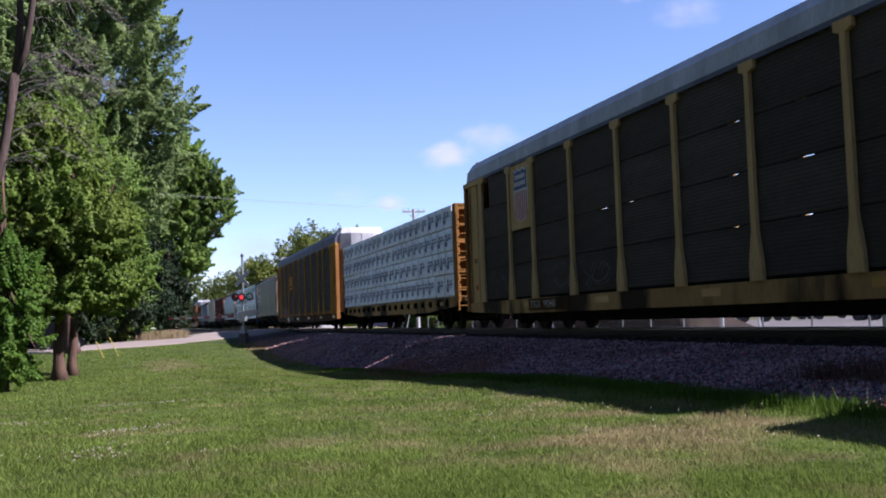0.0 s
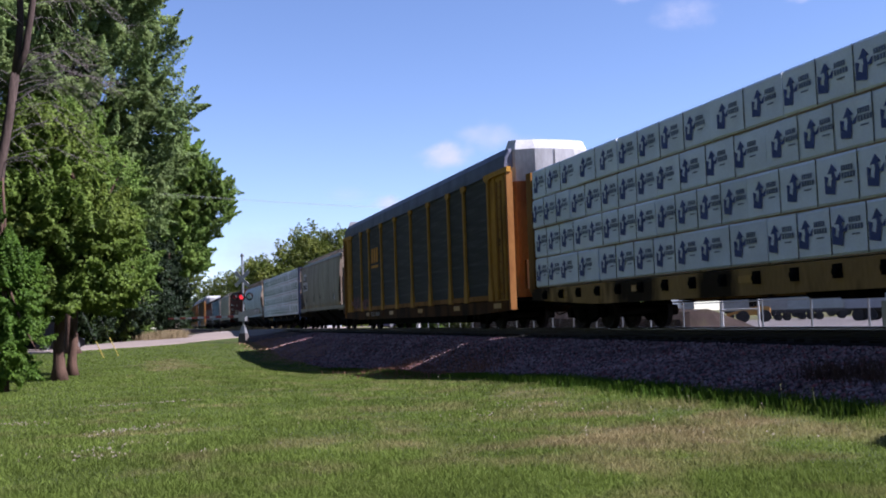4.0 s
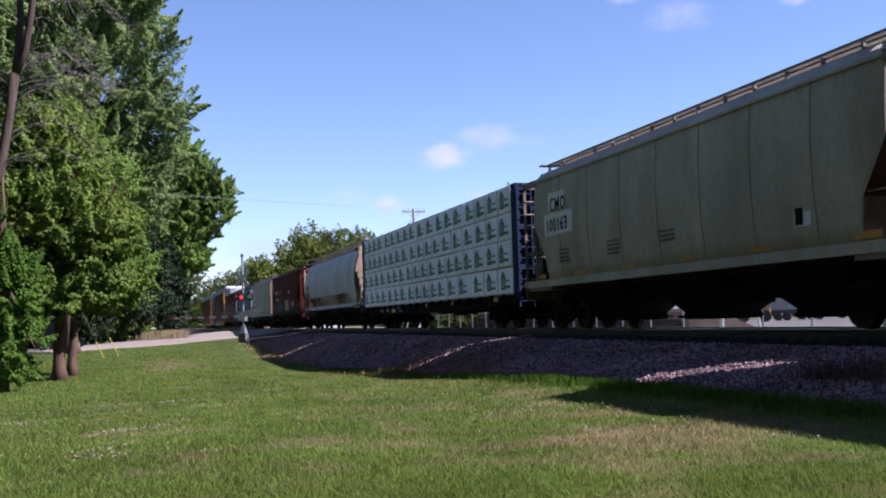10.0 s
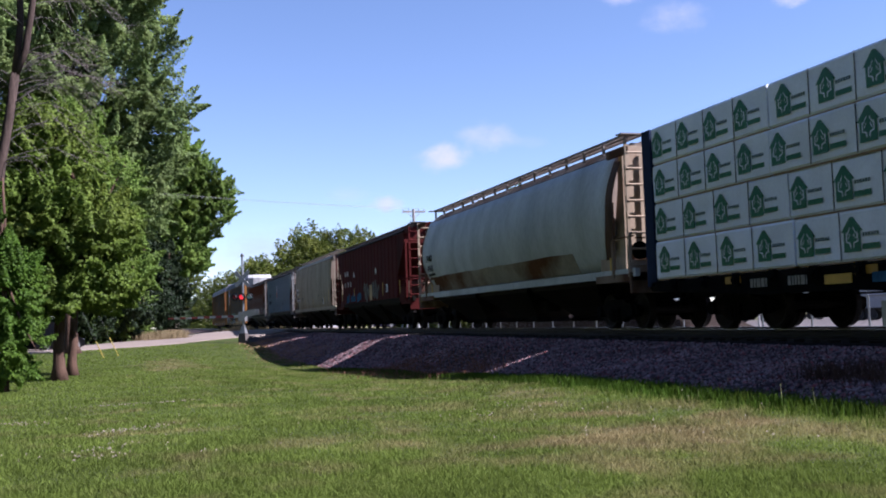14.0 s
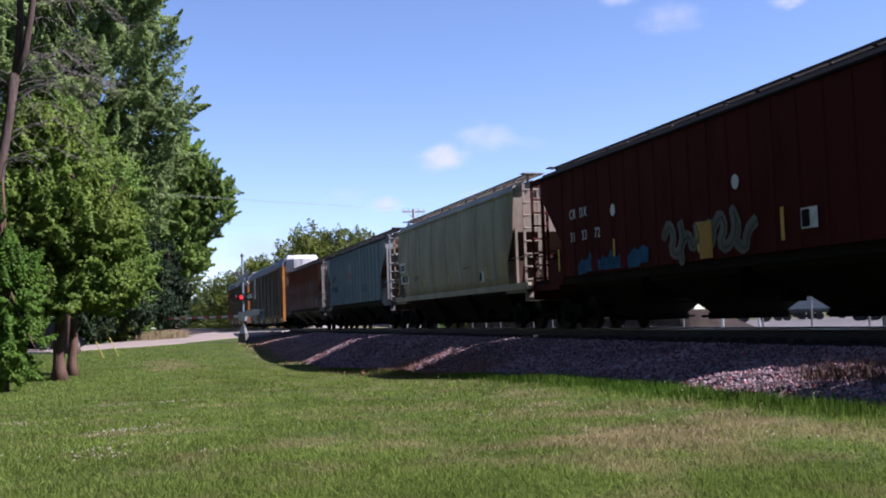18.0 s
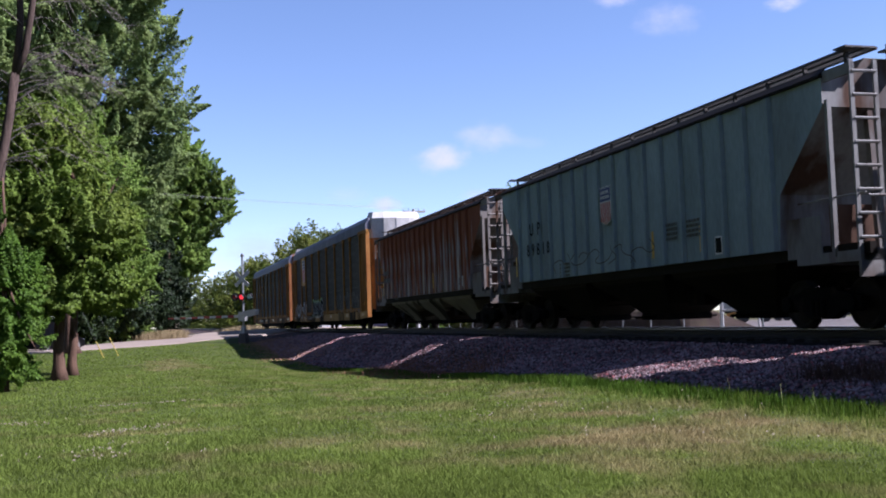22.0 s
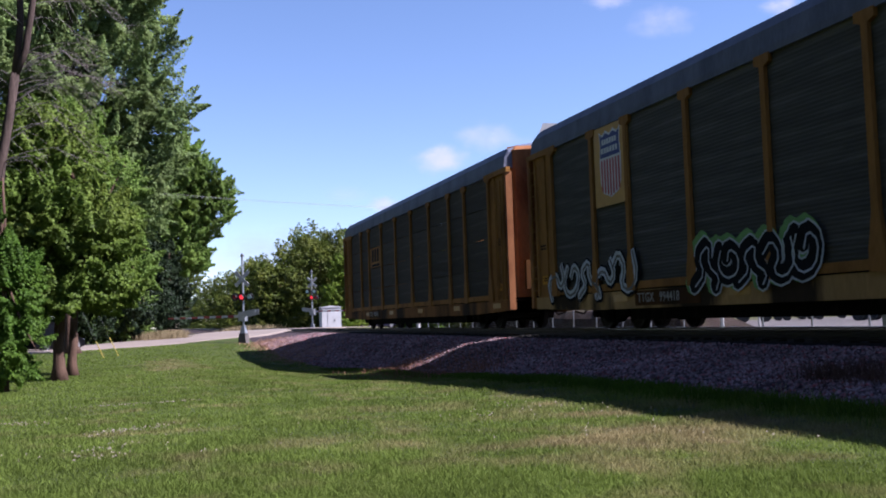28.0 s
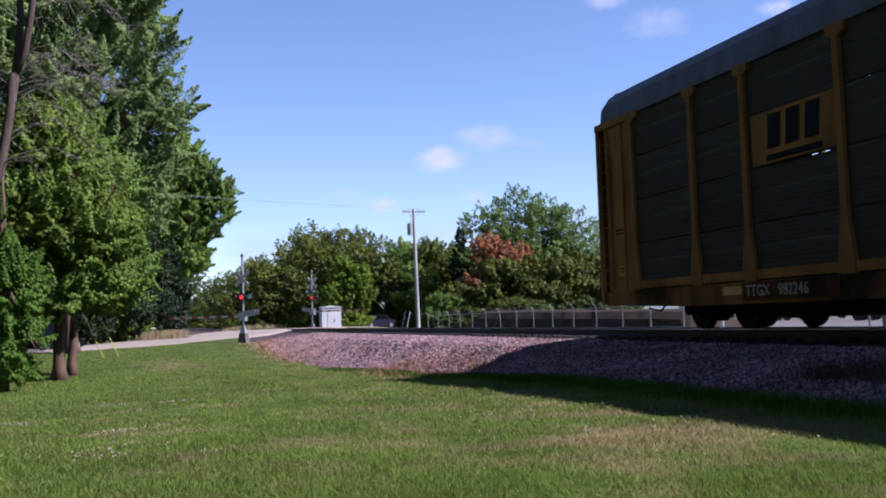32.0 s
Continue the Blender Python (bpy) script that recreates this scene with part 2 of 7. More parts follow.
gx = steps((-3000, -300, 6), (-300, -40, 8), (-40, 40, 80), (40, 120, 16), (120, 600, 6), (600, 3000, 5))
gy = steps((-3000, -200, 5), (-200, -10, 8), (-10, 130, 140), (130, 300, 10), (300, 4000, 8))
gv = [(x, y, ground_z(x, y) + 0.02 * noise.noise((x * 0.3, y * 0.3, 0))) for y in gy for x in gx]
nx = len(gx)
gf = [(j * nx + i, j * nx + i + 1, (j + 1) * nx + i + 1, (j + 1) * nx + i) for j in range(len(gy) - 1) for i in range(nx - 1)]
ground = tagged(raw("ground", gv, gf, M["lawn"]), "mown green lawn with dry straw-coloured patches", "ground", kind="structure")
for p in ground.data.polygons:
    p.use_smooth = True

rv, rf = [], []
ks = [-90 + 2.5 * i for i in range(90)]
for i, k in enumerate(ks):
    z = lerp_table(k, ROAD_Z)
    for w, dz in ((-ROAD_HALF - 0.15, -0.25), (-ROAD_HALF, 0.0), (0, 0.04), (ROAD_HALF, 0.0), (ROAD_HALF + 0.15, -0.25)):
        rv.append((ROAD_AT[0] + k * ROAD_DIR[0] + w * ROAD_DIR[1], ROAD_AT[1] + k * ROAD_DIR[1] - w * ROAD_DIR[0], z + dz))
    if i:
        rf += [(5 * i - 5 + j, 5 * i - 4 + j, 5 * i + 1 + j, 5 * i + j) for j in range(4)]
tagged(raw("road", rv, rf, M["road"]), "pale worn asphalt road crossing the railway", "road", kind="structure")
bm = bmesh.new()
box(bm, 25.5, 130, -30, 112, -1.1, -0.965)
tagged(finish("pavement", bm, M["lot"]), "pale concrete yard behind the fence", "yard", kind="structure")

# ballast bed, swept along the track with an uneven foot
bv, bf = [], []
by = steps((-320, -10, 20), (-10, 86, 192), (86, 120, 17), (120, 700, 30))
for i, y in enumerate(by):
    g = min(-0.62, ground_z(min(6.8, toe_x(y) - 0.4), y)) - 0.08
    if 82 < y < 106:
        g = min(g, -0.8)
    toe = toe_x(y) + 0.18 * noise.noise((y * 0.35, 3.1, 0)) + 0.12 * noise.noise((y * 1.3, 9.1, 0))
    row = [(toe, g), (toe + 0.9, g * 0.72 - 0.25 * 0.28 + 0.06), (9.5, -0.42), (10.55, -0.27), (11.2, -0.25), (13.8, -0.25), (14.5, -0.27), (17.6, -1.2)]
    bv += [(x + 0.03 * noise.noise((y * 2, x, 1)), y, z + 0.03 * noise.noise((y * 2.3, x * 2, 5))) for x, z in row]
    if i:
        n0 = len(row)
        bf += [(n0 * (i - 1) + j, n0 * (i - 1) + j + 1, n0 * i + j + 1, n0 * i + j) for j in range(n0 - 1)]
bed = tagged(raw("ballast_bed", bv, bf, M["ballast"]), "sloping bed of crushed pinkish-grey ballast stone", "ballast", kind="structure")


def many_quads(name, quads, mat, parent=None, label=""):
    """quads: array (n, 4, 3)."""
    n = len(quads)
    me = bpy.data.meshes.new(name)
    me.vertices.add(4 * n)
    me.vertices.foreach_set("co", np.ascontiguousarray(quads, dtype=np.float32).ravel())
    me.loops.add(4 * n)
    me.loops.foreach_set("vertex_index", np.arange(4 * n, dtype=np.int32))
    me.polygons.add(n)
    me.polygons.foreach_set("loop_start", np.arange(0, 4 * n, 4, dtype=np.int32))
    me.update(calc_edges=True)
    me.materials.append(mat)
    ob = new(name, me)
    if parent is not None:
        ob.parent = parent
    if label:
        tagged(ob, label)
    return ob


track = thing("railway_track", "single railway track of rusty rails on dark timber ties", "track", at=(TRACK_X, 0, 0))
tagged(track, kind="structure")
RAIL = [(-0.07, -0.17), (0.07, -0.17), (0.07, -0.155), (0.012, -0.13), (0.012, -0.05), (0.036, -0.035), (0.036, -0.004), (-0.036, -0.004), (-0.036, -0.035), (-0.012, -0.05), (-0.012, -0.13), (-0.07, -0.155)]
for s in (-1, 1):
    bm = bmesh.new()
    prism(bm, [(x + s * 0.755, z) for x, z in RAIL], -320, 700)
    r = part("rail", bm, M["rail"], track)
    bm = bmesh.new()
    box(bm, s * 0.755 - 0.03, s * 0.755 + 0.03, -320, 700, -0.0038, 0.0)
    part("rail_head", bm, M["railtop"], track, "bright worn running surface")
bm = bmesh.new()
box(bm, -1.3, 1.3, -0.115, 0.115, -0.35, -0.172)
tie = part("tie", bm, M["tie"], track)
tie.location = (0, 2, 0)
for i in range(1, 190):
    again(tie, track, pose(random.uniform(-0.03, 0.03), 2 + 0.52 * i, random.uniform(-0.008, 0.008), 0, 0, random.uniform(-0.8, 0.8)))

# near-black strip laid over the bed between and just beside the ties
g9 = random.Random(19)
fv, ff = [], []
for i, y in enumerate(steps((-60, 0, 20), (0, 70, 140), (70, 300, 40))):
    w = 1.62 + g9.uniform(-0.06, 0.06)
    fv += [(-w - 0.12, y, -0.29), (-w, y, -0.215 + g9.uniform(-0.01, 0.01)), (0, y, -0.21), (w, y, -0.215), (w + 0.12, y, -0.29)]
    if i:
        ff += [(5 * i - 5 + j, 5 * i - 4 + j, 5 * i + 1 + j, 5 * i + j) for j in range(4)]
raw("fouled_ballast", fv, ff, M["dark_bed"], track, "dark fine ballast sheet between the ties")

# loose stones over the near slope and shoulder
rng = np.random.default_rng(4)
bed_tree = BVHTree.FromPolygons([Vector(v) for v in bv], bf)
OCT = np.array([(1, 0, 0), (-1, 0, 0), (0, 1, 0), (0, -1, 0), (0, 0, 1), (0, 0, -1)], float)
OCTF = [(0, 2, 4), (2, 1, 4), (1, 3, 4), (3, 0, 4), (2, 0, 5), (1, 2, 5), (3, 1, 5), (0, 3, 5)]
sv, sf = [], []
for i in range(56000):
    y = 8 + 60 * rng.random() ** 1.7
    x = 6.8 + 4.05 * rng.random()
    hit = bed_tree.ray_cast(Vector((x, y, 3)), Vector((0, 0, -1)))[0]
    if hit is None:
        continue
    r = 0.018 + 0.022 * rng.random() ** 2 + 0.0006 * max(0, y - 15)
    o = OCT * (r * (0.7 + 0.6 * rng.random((6, 1)))) * (1, 1, 0.8)
    a = rng.random() * 6.28
    ca, sa = math.cos(a), math.sin(a)
    b0 = len(sv)
    sv += [(hit.x + ca * q[0] - sa * q[1], hit.y + sa * q[0] + ca * q[1], hit.z + q[2] + r * 0.25) for q in o]
    sf += [(b0 + f[0], b0 + f[1], b0 + f[2]) for f in OCTF]
tagged(raw("ballast_stones", sv, sf, M["stone"]), "loose angular pinkish-grey ballast stones on the slope", "stones", kind="stuff")

# lawn blades, denser towards the near end
n = 520000
d = 5.5 + 64 * rng.random(n) ** 2.4
az = np.radians(16.0 + (rng.random(n) - 0.5) * 56)
px, py = d * np.sin(az), d * np.cos(az)
keep = px < np.array([toe_x(b) for b in py]) - 0.05
px, py, d = px[keep], py[keep], d[keep]
n = len(px)
ix, iy = np.floor(px + 40).astype(int) + gx.index(-40), np.floor(py + 10).astype(int) + gy.index(-10)
fx, fy = px - np.floor(px), py - np.floor(py)
gz = np.array(gv)[:, 2].reshape(len(gy), nx)
pz = gz[iy, ix] * (1 - fx) * (1 - fy) + gz[iy, ix + 1] * fx * (1 - fy) + gz[iy + 1, ix] * (1 - fx) * fy + gz[iy + 1, ix + 1] * fx * fy - 0.008
tall = 0.026 + 0.026 * rng.random(n)
clump = np.array([noise.noise((a * 0.9, b * 0.9, 7)) for a, b in zip(px, py)])
tall *= 1 + 0.6 * np.clip(clump, -0.5, 1)
edge = np.clip((px - np.array([toe_x(b) for b in py]) + 1.2) / 1.2, 0, 1)
tall *= 1 + 1.3 * edge * rng.random(n)
wide = (0.0018 + 0.00040 * d) * (0.7 + 0.6 * rng.random(n))
dirn = rng.random(n) * 6.283
lean = rng.normal(0, 0.5, (n, 2)) * tall[:, None]
q = np.zeros((n, 4, 3))
cx, cy = np.cos(dirn) * wide, np.sin(dirn) * wide
q[:, 0] = np.c_[px - cx, py - cy, pz]
q[:, 1] = np.c_[px + cx, py + cy, pz]
q[:, 2] = np.c_[px + cx * 0.3 + lean[:, 0], py + cy * 0.3 + lean[:, 1], pz + tall]
q[:, 3] = np.c_[px - cx * 0.3 + lean[:, 0], py - cy * 0.3 + lean[:, 1], pz + tall]
tagged(many_quads("lawn_grass", q, M["blade"]), "short green lawn grass with dry patches", "grass", kind="stuff")


# ---- trees ----
def leaf_mat(name, col, tint, tr=0.48):
    return material(name, col, 0.6, var=0.25, scale=0.35, fine=2.0, tint=tint, tint_at=(0.45, 0.7), tint_scale=0.5, per_island=0.34, spec=0.15, translucent=tr)


L = {"maple": leaf_mat("maple_leaf", (0.122, 0.186, 0.026), (0.180, 0.228, 0.038)),
     "dark": leaf_mat("silver_maple_leaf", (0.158, 0.222, 0.068), (0.205, 0.262, 0.086)),
     "mid": leaf_mat("ash_leaf", (0.1288, 0.2047, 0.0345), (0.1782, 0.2472, 0.0437)),
     "spruce": leaf_mat("spruce_needle", (0.011, 0.023, 0.006), (0.018, 0.032, 0.008), 0.1),
     "wood": leaf_mat("wood_leaf", (0.064, 0.088, 0.010), (0.128, 0.138, 0.018), 0.3),
     "lime": leaf_mat("young_leaf", (0.118, 0.185, 0.016), (0.165, 0.215, 0.026)),
     "bush": leaf_mat("bush_leaf", (0.082, 0.160, 0.017), (0.118, 0.190, 0.025)),
     "linden": leaf_mat("linden_leaf", (0.078, 0.128, 0.021), (0.118, 0.168, 0.030), 0.3),
     "rust": leaf_mat("rust_leaf", (0.256, 0.094, 0.035), (0.194, 0.088, 0.033), 0.2)}


def crown(name, lobes, count, size, mat, parent, seed, per=0, label="", droop=0.0, finger=1.0, boughs=60):
    """Leaves on tapering boughs that stick out of the shells of lobes (centre, radii)."""
    g = np.random.default_rng(seed)
    vol = np.array([r[0] * r[1] + r[1] * r[2] + r[0] * r[2] for _, r in lobes])
    rmean = float(np.sqrt(vol.sum() / 3 / len(lobes)))
    nb = max(24, int(boughs * len(lobes)))
    per = count // nb
    pick = g.choice(len(lobes), nb, p=vol / vol.sum())
    u = g.normal(size=(nb, 3))
    u /= np.linalg.norm(u, axis=1)[:, None]
    rad = 1.0 - 0.60 * g.random(nb) ** 2.6
    c = np.array([lobes[i][0] for i in pick], float) + u * np.array([lobes[i][1] for i in pick], float) * rad[:, None] * 0.86
    dirs = u * 0.9 + g.normal(size=(nb, 3)) * 0.25 + (0, 0, 0.45)
    dirs /= np.linalg.norm(dirs, axis=1)[:, None]
    ln = rmean * (0.20 + 0.16 * g.random(nb)) * finger * (60 / boughs) ** 0.4
    wd = rmean * (0.19 + 0.10 * g.random(nb)) * (60 / boughs) ** 0.4
    k = np.repeat(np.arange(nb), per)
    f = g.random(len(k)) ** 0.8
    lat = g.normal(size=(len(k), 3))
    lat -= dirs[k] * (lat * dirs[k]).sum(1)[:, None]
    lat /= np.linalg.norm(lat, axis=1)[:, None]
    shell = np.sqrt(0.25 + 0.75 * g.random(len(k)))
    p = c[k] + dirs[k] * ((f * 2.1 - 0.8) * ln[k])[:, None] + lat * (wd[k] * (1.03 - f ** 1.6) * shell)[:, None] * (1, 1, 0.75)
    p[:, 2] -= droop * g.random(len(k))
    nrm = lat * 0.9 + dirs[k] * 0.5 + u[k] * 0.3 + g.normal(size=(len(k), 3)) * 0.5 + (0, 0, 0.35)
    nrm /= np.linalg.norm(nrm, axis=1)[:, None]
    t = np.cross(nrm, g.normal(size=(len(k), 3)))
    t /= np.linalg.norm(t, axis=1)[:, None]
    b = np.cross(nrm, t)
    s = (size * (0.55 + 0.6 * g.random(len(k))))[:, None]
    q = np.stack([p - t * s, p - b * s * 0.62, p + t * s, p + b * s * 0.62], axis=1)
    return many_quads(name, q, mat, parent, label)


def limb(bm, pts, r0, r1, n=7):
    """A tapering tube along pts."""
    pts = [Vector(p) for p in pts]
    rings = []
    for i, p in enumerate(pts):
        d = (pts[min(i + 1, len(pts) - 1)] - pts[max(i - 1, 0)]).normalized()
        a = d.cross(Vector((0.31, 0.95, 0.05))).normalized()
        b = d.cross(a)
        r = r0 + (r1 - r0) * i / (len(pts) - 1)
        rings.append([p + (a * math.cos(k * 2 * math.pi / n) + b * math.sin(k * 2 * math.pi / n)) * r for k in range(n)])
    loft(bm, rings)


def tree(name, label, x, y, height, trunk_r, lobes, count, size, mat, seed, bare=0.25, group="", lean=(0, 0), trunk_top=0.75, droop=0.0, limbs=7, boughs=60, finger=1.0):
    """lobes in metres relative to the foot."""
    z = ground_z(x, y) - 0.05
    e = thing(name, label, "tree", group, (x, y, z))
    g = random.Random(seed)
    bm = bmesh.new()
    top = Vector((lean[0], lean[1], height * trunk_top))
    pts = [Vector((0, 0, -0.1)), Vector((0, 0, 0.45))] + [Vector((lean[0] * f + g.uniform(-1, 1) * trunk_r * 0.5, lean[1] * f + g.uniform(-1, 1) * trunk_r * 0.5, height * trunk_top * f)) for f in (0.15, 0.35, 0.55, 0.8)] + [top]
    limb(bm, pts, trunk_r, trunk_r * 0.25, 9)
    for v in bm.verts:
        if v.co.z < 0.3:
            v.co.x, v.co.y = v.co.x * 1.5, v.co.y * 1.5
    part("trunk", bm, M["bark"], e, smooth=True)
    for i in range(limbs):
        c, r = lobes[g.randrange(len(lobes))]
        f = bare + (0.9 - bare) * g.random()
        s = top * f
        t = Vector(c) + Vector((g.uniform(-1, 1) * r[0], g.uniform(-1, 1) * r[1], g.uniform(-0.3, 0.8) * r[2])) * 0.8
        mid = s.lerp(t, 0.5) + Vector((0, 0, -0.15 * (t - s).length * 0.5))
        bm = bmesh.new()
        limb(bm, [s, mid, t], trunk_r * 0.42, trunk_r * 0.08, 5)
        part("limb", bm, M["bark"], e)
    crown("crown", lobes, count, size, mat, e, seed, droop=droop, boughs=boughs, finger=finger)
    return e


# trees at the lawn's far corner
tree("maple_tree", "leafy maple tree with a grey trunk beside the lawn", -2.25, 31.3, 9.7, 0.20,
     [((-1.05, 0, 4.65), (2.25, 2.25, 1.95)), ((0.45, 0, 4.05), (1.9, 1.95, 1.65)), ((-0.6, 0.75, 6.3), (1.95, 2.25, 1.8)), ((1.1, 0.4, 2.7), (1.35, 1.5, 0.8)), ((-1.95, 0, 2.9), (1.5, 1.5, 1.2)), ((0.25, -0.45, 2.45), (1.65, 1.35, 0.7)), ((-1.4, -0.6, 2.05), (1.2, 1.2, 0.65))], 130000, 0.066, L["maple"], 11, group="lawn trees", boughs=120)
tree("maple_tree", "second leaning maple trunk close behind the first", -2.15, 35.2, 9.6, 0.17,
     [((0.65, 0.65, 5.9), (1.75, 1.9, 1.75)), ((-0.3, 0.95, 7.6), (1.6, 1.75, 1.6)), ((1.25, 0.65, 3.5), (1.5, 1.6, 1.2))], 60000, 0.062, L["mid"], 12, group="lawn trees", lean=(0.25, 0.25), boughs=80)
tree("silver_maple_tree", "tall dark green silver maple behind the lawn", -3.55, 58, 24, 0.4,
     [((1.1, 0, 9), (4.4, 4.4, 4.4)), ((0.9, 0, 14), (4.6, 4.2, 4.2)), ((1.1, 0, 19.0), (3.8, 3.2, 3.6)), ((-4.5, 0, 14), (4.6, 4.4, 6)), ((3.9, -0.6, 16.2), (2.0, 1.8, 1.9)), ((4.3, -0.6, 12.8), (2.1, 1.8, 1.9)), ((-3.5, 0, 20), (4, 4, 4)), ((3.2, -0.4, 18.8), (2.1, 1.6, 1.8)), ((4.0, -0.4, 10.2), (1.8, 1.8, 1.7)), ((-1.6, 0, 15.5), (3.2, 3.4, 4.2)), ((-1.3, 0, 20.6), (3.0, 3.0, 3.0))], 320000, 0.10, L["dark"], 13, group="lawn trees", droop=0.06, boughs=130, finger=1.35)
tree("ash_tree", "broad green ash tree beyond the road", 2.2, 92, 18, 0.4,
     [((0.2, 0, 13.0), (3.5, 3.6, 3.9)), ((3.0, 0, 10.6), (2.7, 2.8, 2.3)), ((3.8, 0, 12.6), (2.1, 1.8, 1.3)), ((0.8, 0, 8.2), (2.9, 3.4, 3.0)), ((-2.5, 0, 12), (4, 4, 5)), ((1.6, -0.5, 6.6), (2.0, 2.4, 1.6)), ((0.9, -0.5, 15.3), (2.5, 2.4, 2.2)), ((3.1, -0.4, 14.2), (1.5, 1.5, 1.5))], 160000, 0.125, L["mid"], 14, group="lawn trees", boughs=130, finger=1.15)
tree("bush_tree", "bright green low-branched young tree beside the lawn", -2.95, 25.0, 6.4, 0.10,
     [((0.1, 0, 1.05), (0.92, 0.96, 0.95)), ((-0.15, 0, 2.4), (1.05, 1.05, 1.2)), ((-0.7, 0, 3.7), (1.05, 1.1, 1.1)), ((-0.5, -0.3, 0.7), (0.8, 0.8, 0.65))], 90000, 0.045, L["bush"], 15, group="lawn trees", boughs=70)
bt = thing("bare_tree", "half-bare dark-trunked tree with thin dead twigs", "tree", "lawn trees", (-3.617, 28.5, -1.045))
stem = [(-0.1, 0, -0.1), (0.02, 0, 2.5), (0.10, 0, 5.0), (0.25, 0, 6.7), (0.50, 0, 8.2), (0.68, 0, 9.5)]
bm = bmesh.new()
limb(bm, stem, 0.18, 0.13, 9)
bm.transform(Matrix.Scale(0.851, 4))
part("trunk", bm, M["bark_dark"], bt, smooth=True)
STEMS = ([(0.68, 0, 9.5), (0.82, 0.1, 11.0), (0.80, 0.1, 12.6), (0.78, 0, 14.4)], [(0.66, 0, 9.4), (0.98, -0.1, 10.2), (1.14, -0.1, 11.3), (1.32, -0.1, 12.7), (1.5, 0, 14.4)])
for st in STEMS:
    bm = bmesh.new()
    limb(bm, st, 0.12, 0.08, 8)
    bm.transform(Matrix.Scale(0.851, 4))
    part("limb", bm, M["bark_dark"], bt, smooth=True)
gt = random.Random(77)
for i in range(42):
    z = gt.uniform(6.5, 14.2)
    x0 = 0.2 + (z - 6.5) * 0.15
    a = Vector((x0, 0, z))
    side = 1 if gt.random() < 0.75 else -1
    ln = gt.uniform(1.2, 3.4)
    rise = gt.uniform(0.1, 0.7)
    b = a + Vector((side * ln * 0.5, gt.uniform(-0.5, 0.5), ln * 0.5 * rise))
    c = b + Vector((side * ln * 0.5, gt.uniform(-0.5, 0.5), -ln * gt.uniform(0.0, 0.6)))
    bm = bmesh.new()
    limb(bm, [a, a.lerp(b, 0.5) + Vector((0, 0, 0.1)), b, b.lerp(c, 0.5) + Vector((0, 0, 0.1)), c], 0.014, 0.004, 5)
    for j in range(9):
        p = (a.lerp(b, gt.random()) if j % 2 else b.lerp(c, gt.random()))
        q = p + Vector((side * gt.uniform(0.1, 0.7), gt.uniform(-0.3, 0.3), gt.uniform(-0.7, 0.35)))
        limb(bm, [p, p.lerp(q, 0.5) + Vector((0, 0, 0.05)), q], 0.007, 0.003, 4)
    bm.transform(Matrix.Scale(0.851, 4))
    part("twig", bm, M["twig"], bt)
crown("crown", [((-1.6, 1.5, 6.5), (1.2, 1.2, 1.8)), ((-1.6, 1.5, 9.5), (1.4, 1.2, 1.8)), ((-0.8, 2.0, 11), (1.4, 1.2, 1.8))], 24000, 0.07, L["dark"], bt, 16)
for i, (x, y, h, r) in enumerate(((-1.4, 80, 9, 2.6), (0.4, 84, 9.5, 2.6), (2.2, 88, 8, 2.2), (-4.5, 78, 9, 3), (-8, 76, 11, 3.4))):
    tree("spruce_tree", "dense dark green conifer beside the road", x, y, h, 0.18,
         [((0, 0, h * 0.25), (r, r, h * 0.22)), ((0, 0, h * 0.5), (r * 0.75, r * 0.75, h * 0.22)), ((0, 0, h * 0.78), (r * 0.4, r * 0.4, h * 0.2))], 26000, 0.11, L["spruce"], 30 + i, group="conifers", trunk_top=0.9, limbs=2)
for i, (x, y, h) in enumerate(((-14, 50, 17), (-11, 64, 20), (-18, 40, 16), (-10, 38, 15), (-20, 70, 20), (-16, 90, 20), (-9, 100, 19), (-3, 118, 18), (4, 150, 17), (-2, 190, 18), (5, 210, 17), (6, 280, 18))):
    tree("woodland_tree", "green broadleaf tree at the wood's edge, or unseen and added to block sky", x, y, h, 0.3,
         [((0, 0, h * 0.45), (4.2, 4.2, h * 0.26)), ((0.5, 0, h * 0.72), (3.4, 3.4, h * 0.24)), ((-1.5, 0, h * 0.3), (3.6, 3.6, h * 0.18))], 16000, 0.2, L["wood"], 50 + i, group="woodland trees", limbs=3)
for i, (x, y, h, r) in enumerate(((-3.4, 79, 3.6, 1.5), (-1.9, 80, 4.4, 1.7), (-0.4, 82, 4.0, 1.6))):
    tree("roadside_shrub", "dark green leafy shrub beyond the road", x, y, h, 0.08, [((0, 0, h * 0.35), (r, r, h * 0.33)), ((0.3, 0, h * 0.7), (r * 0.8, r * 0.8, h * 0.28))], 14000, 0.11, L["linden"], 80 + i, group="roadside shrubs", limbs=3, boughs=90)
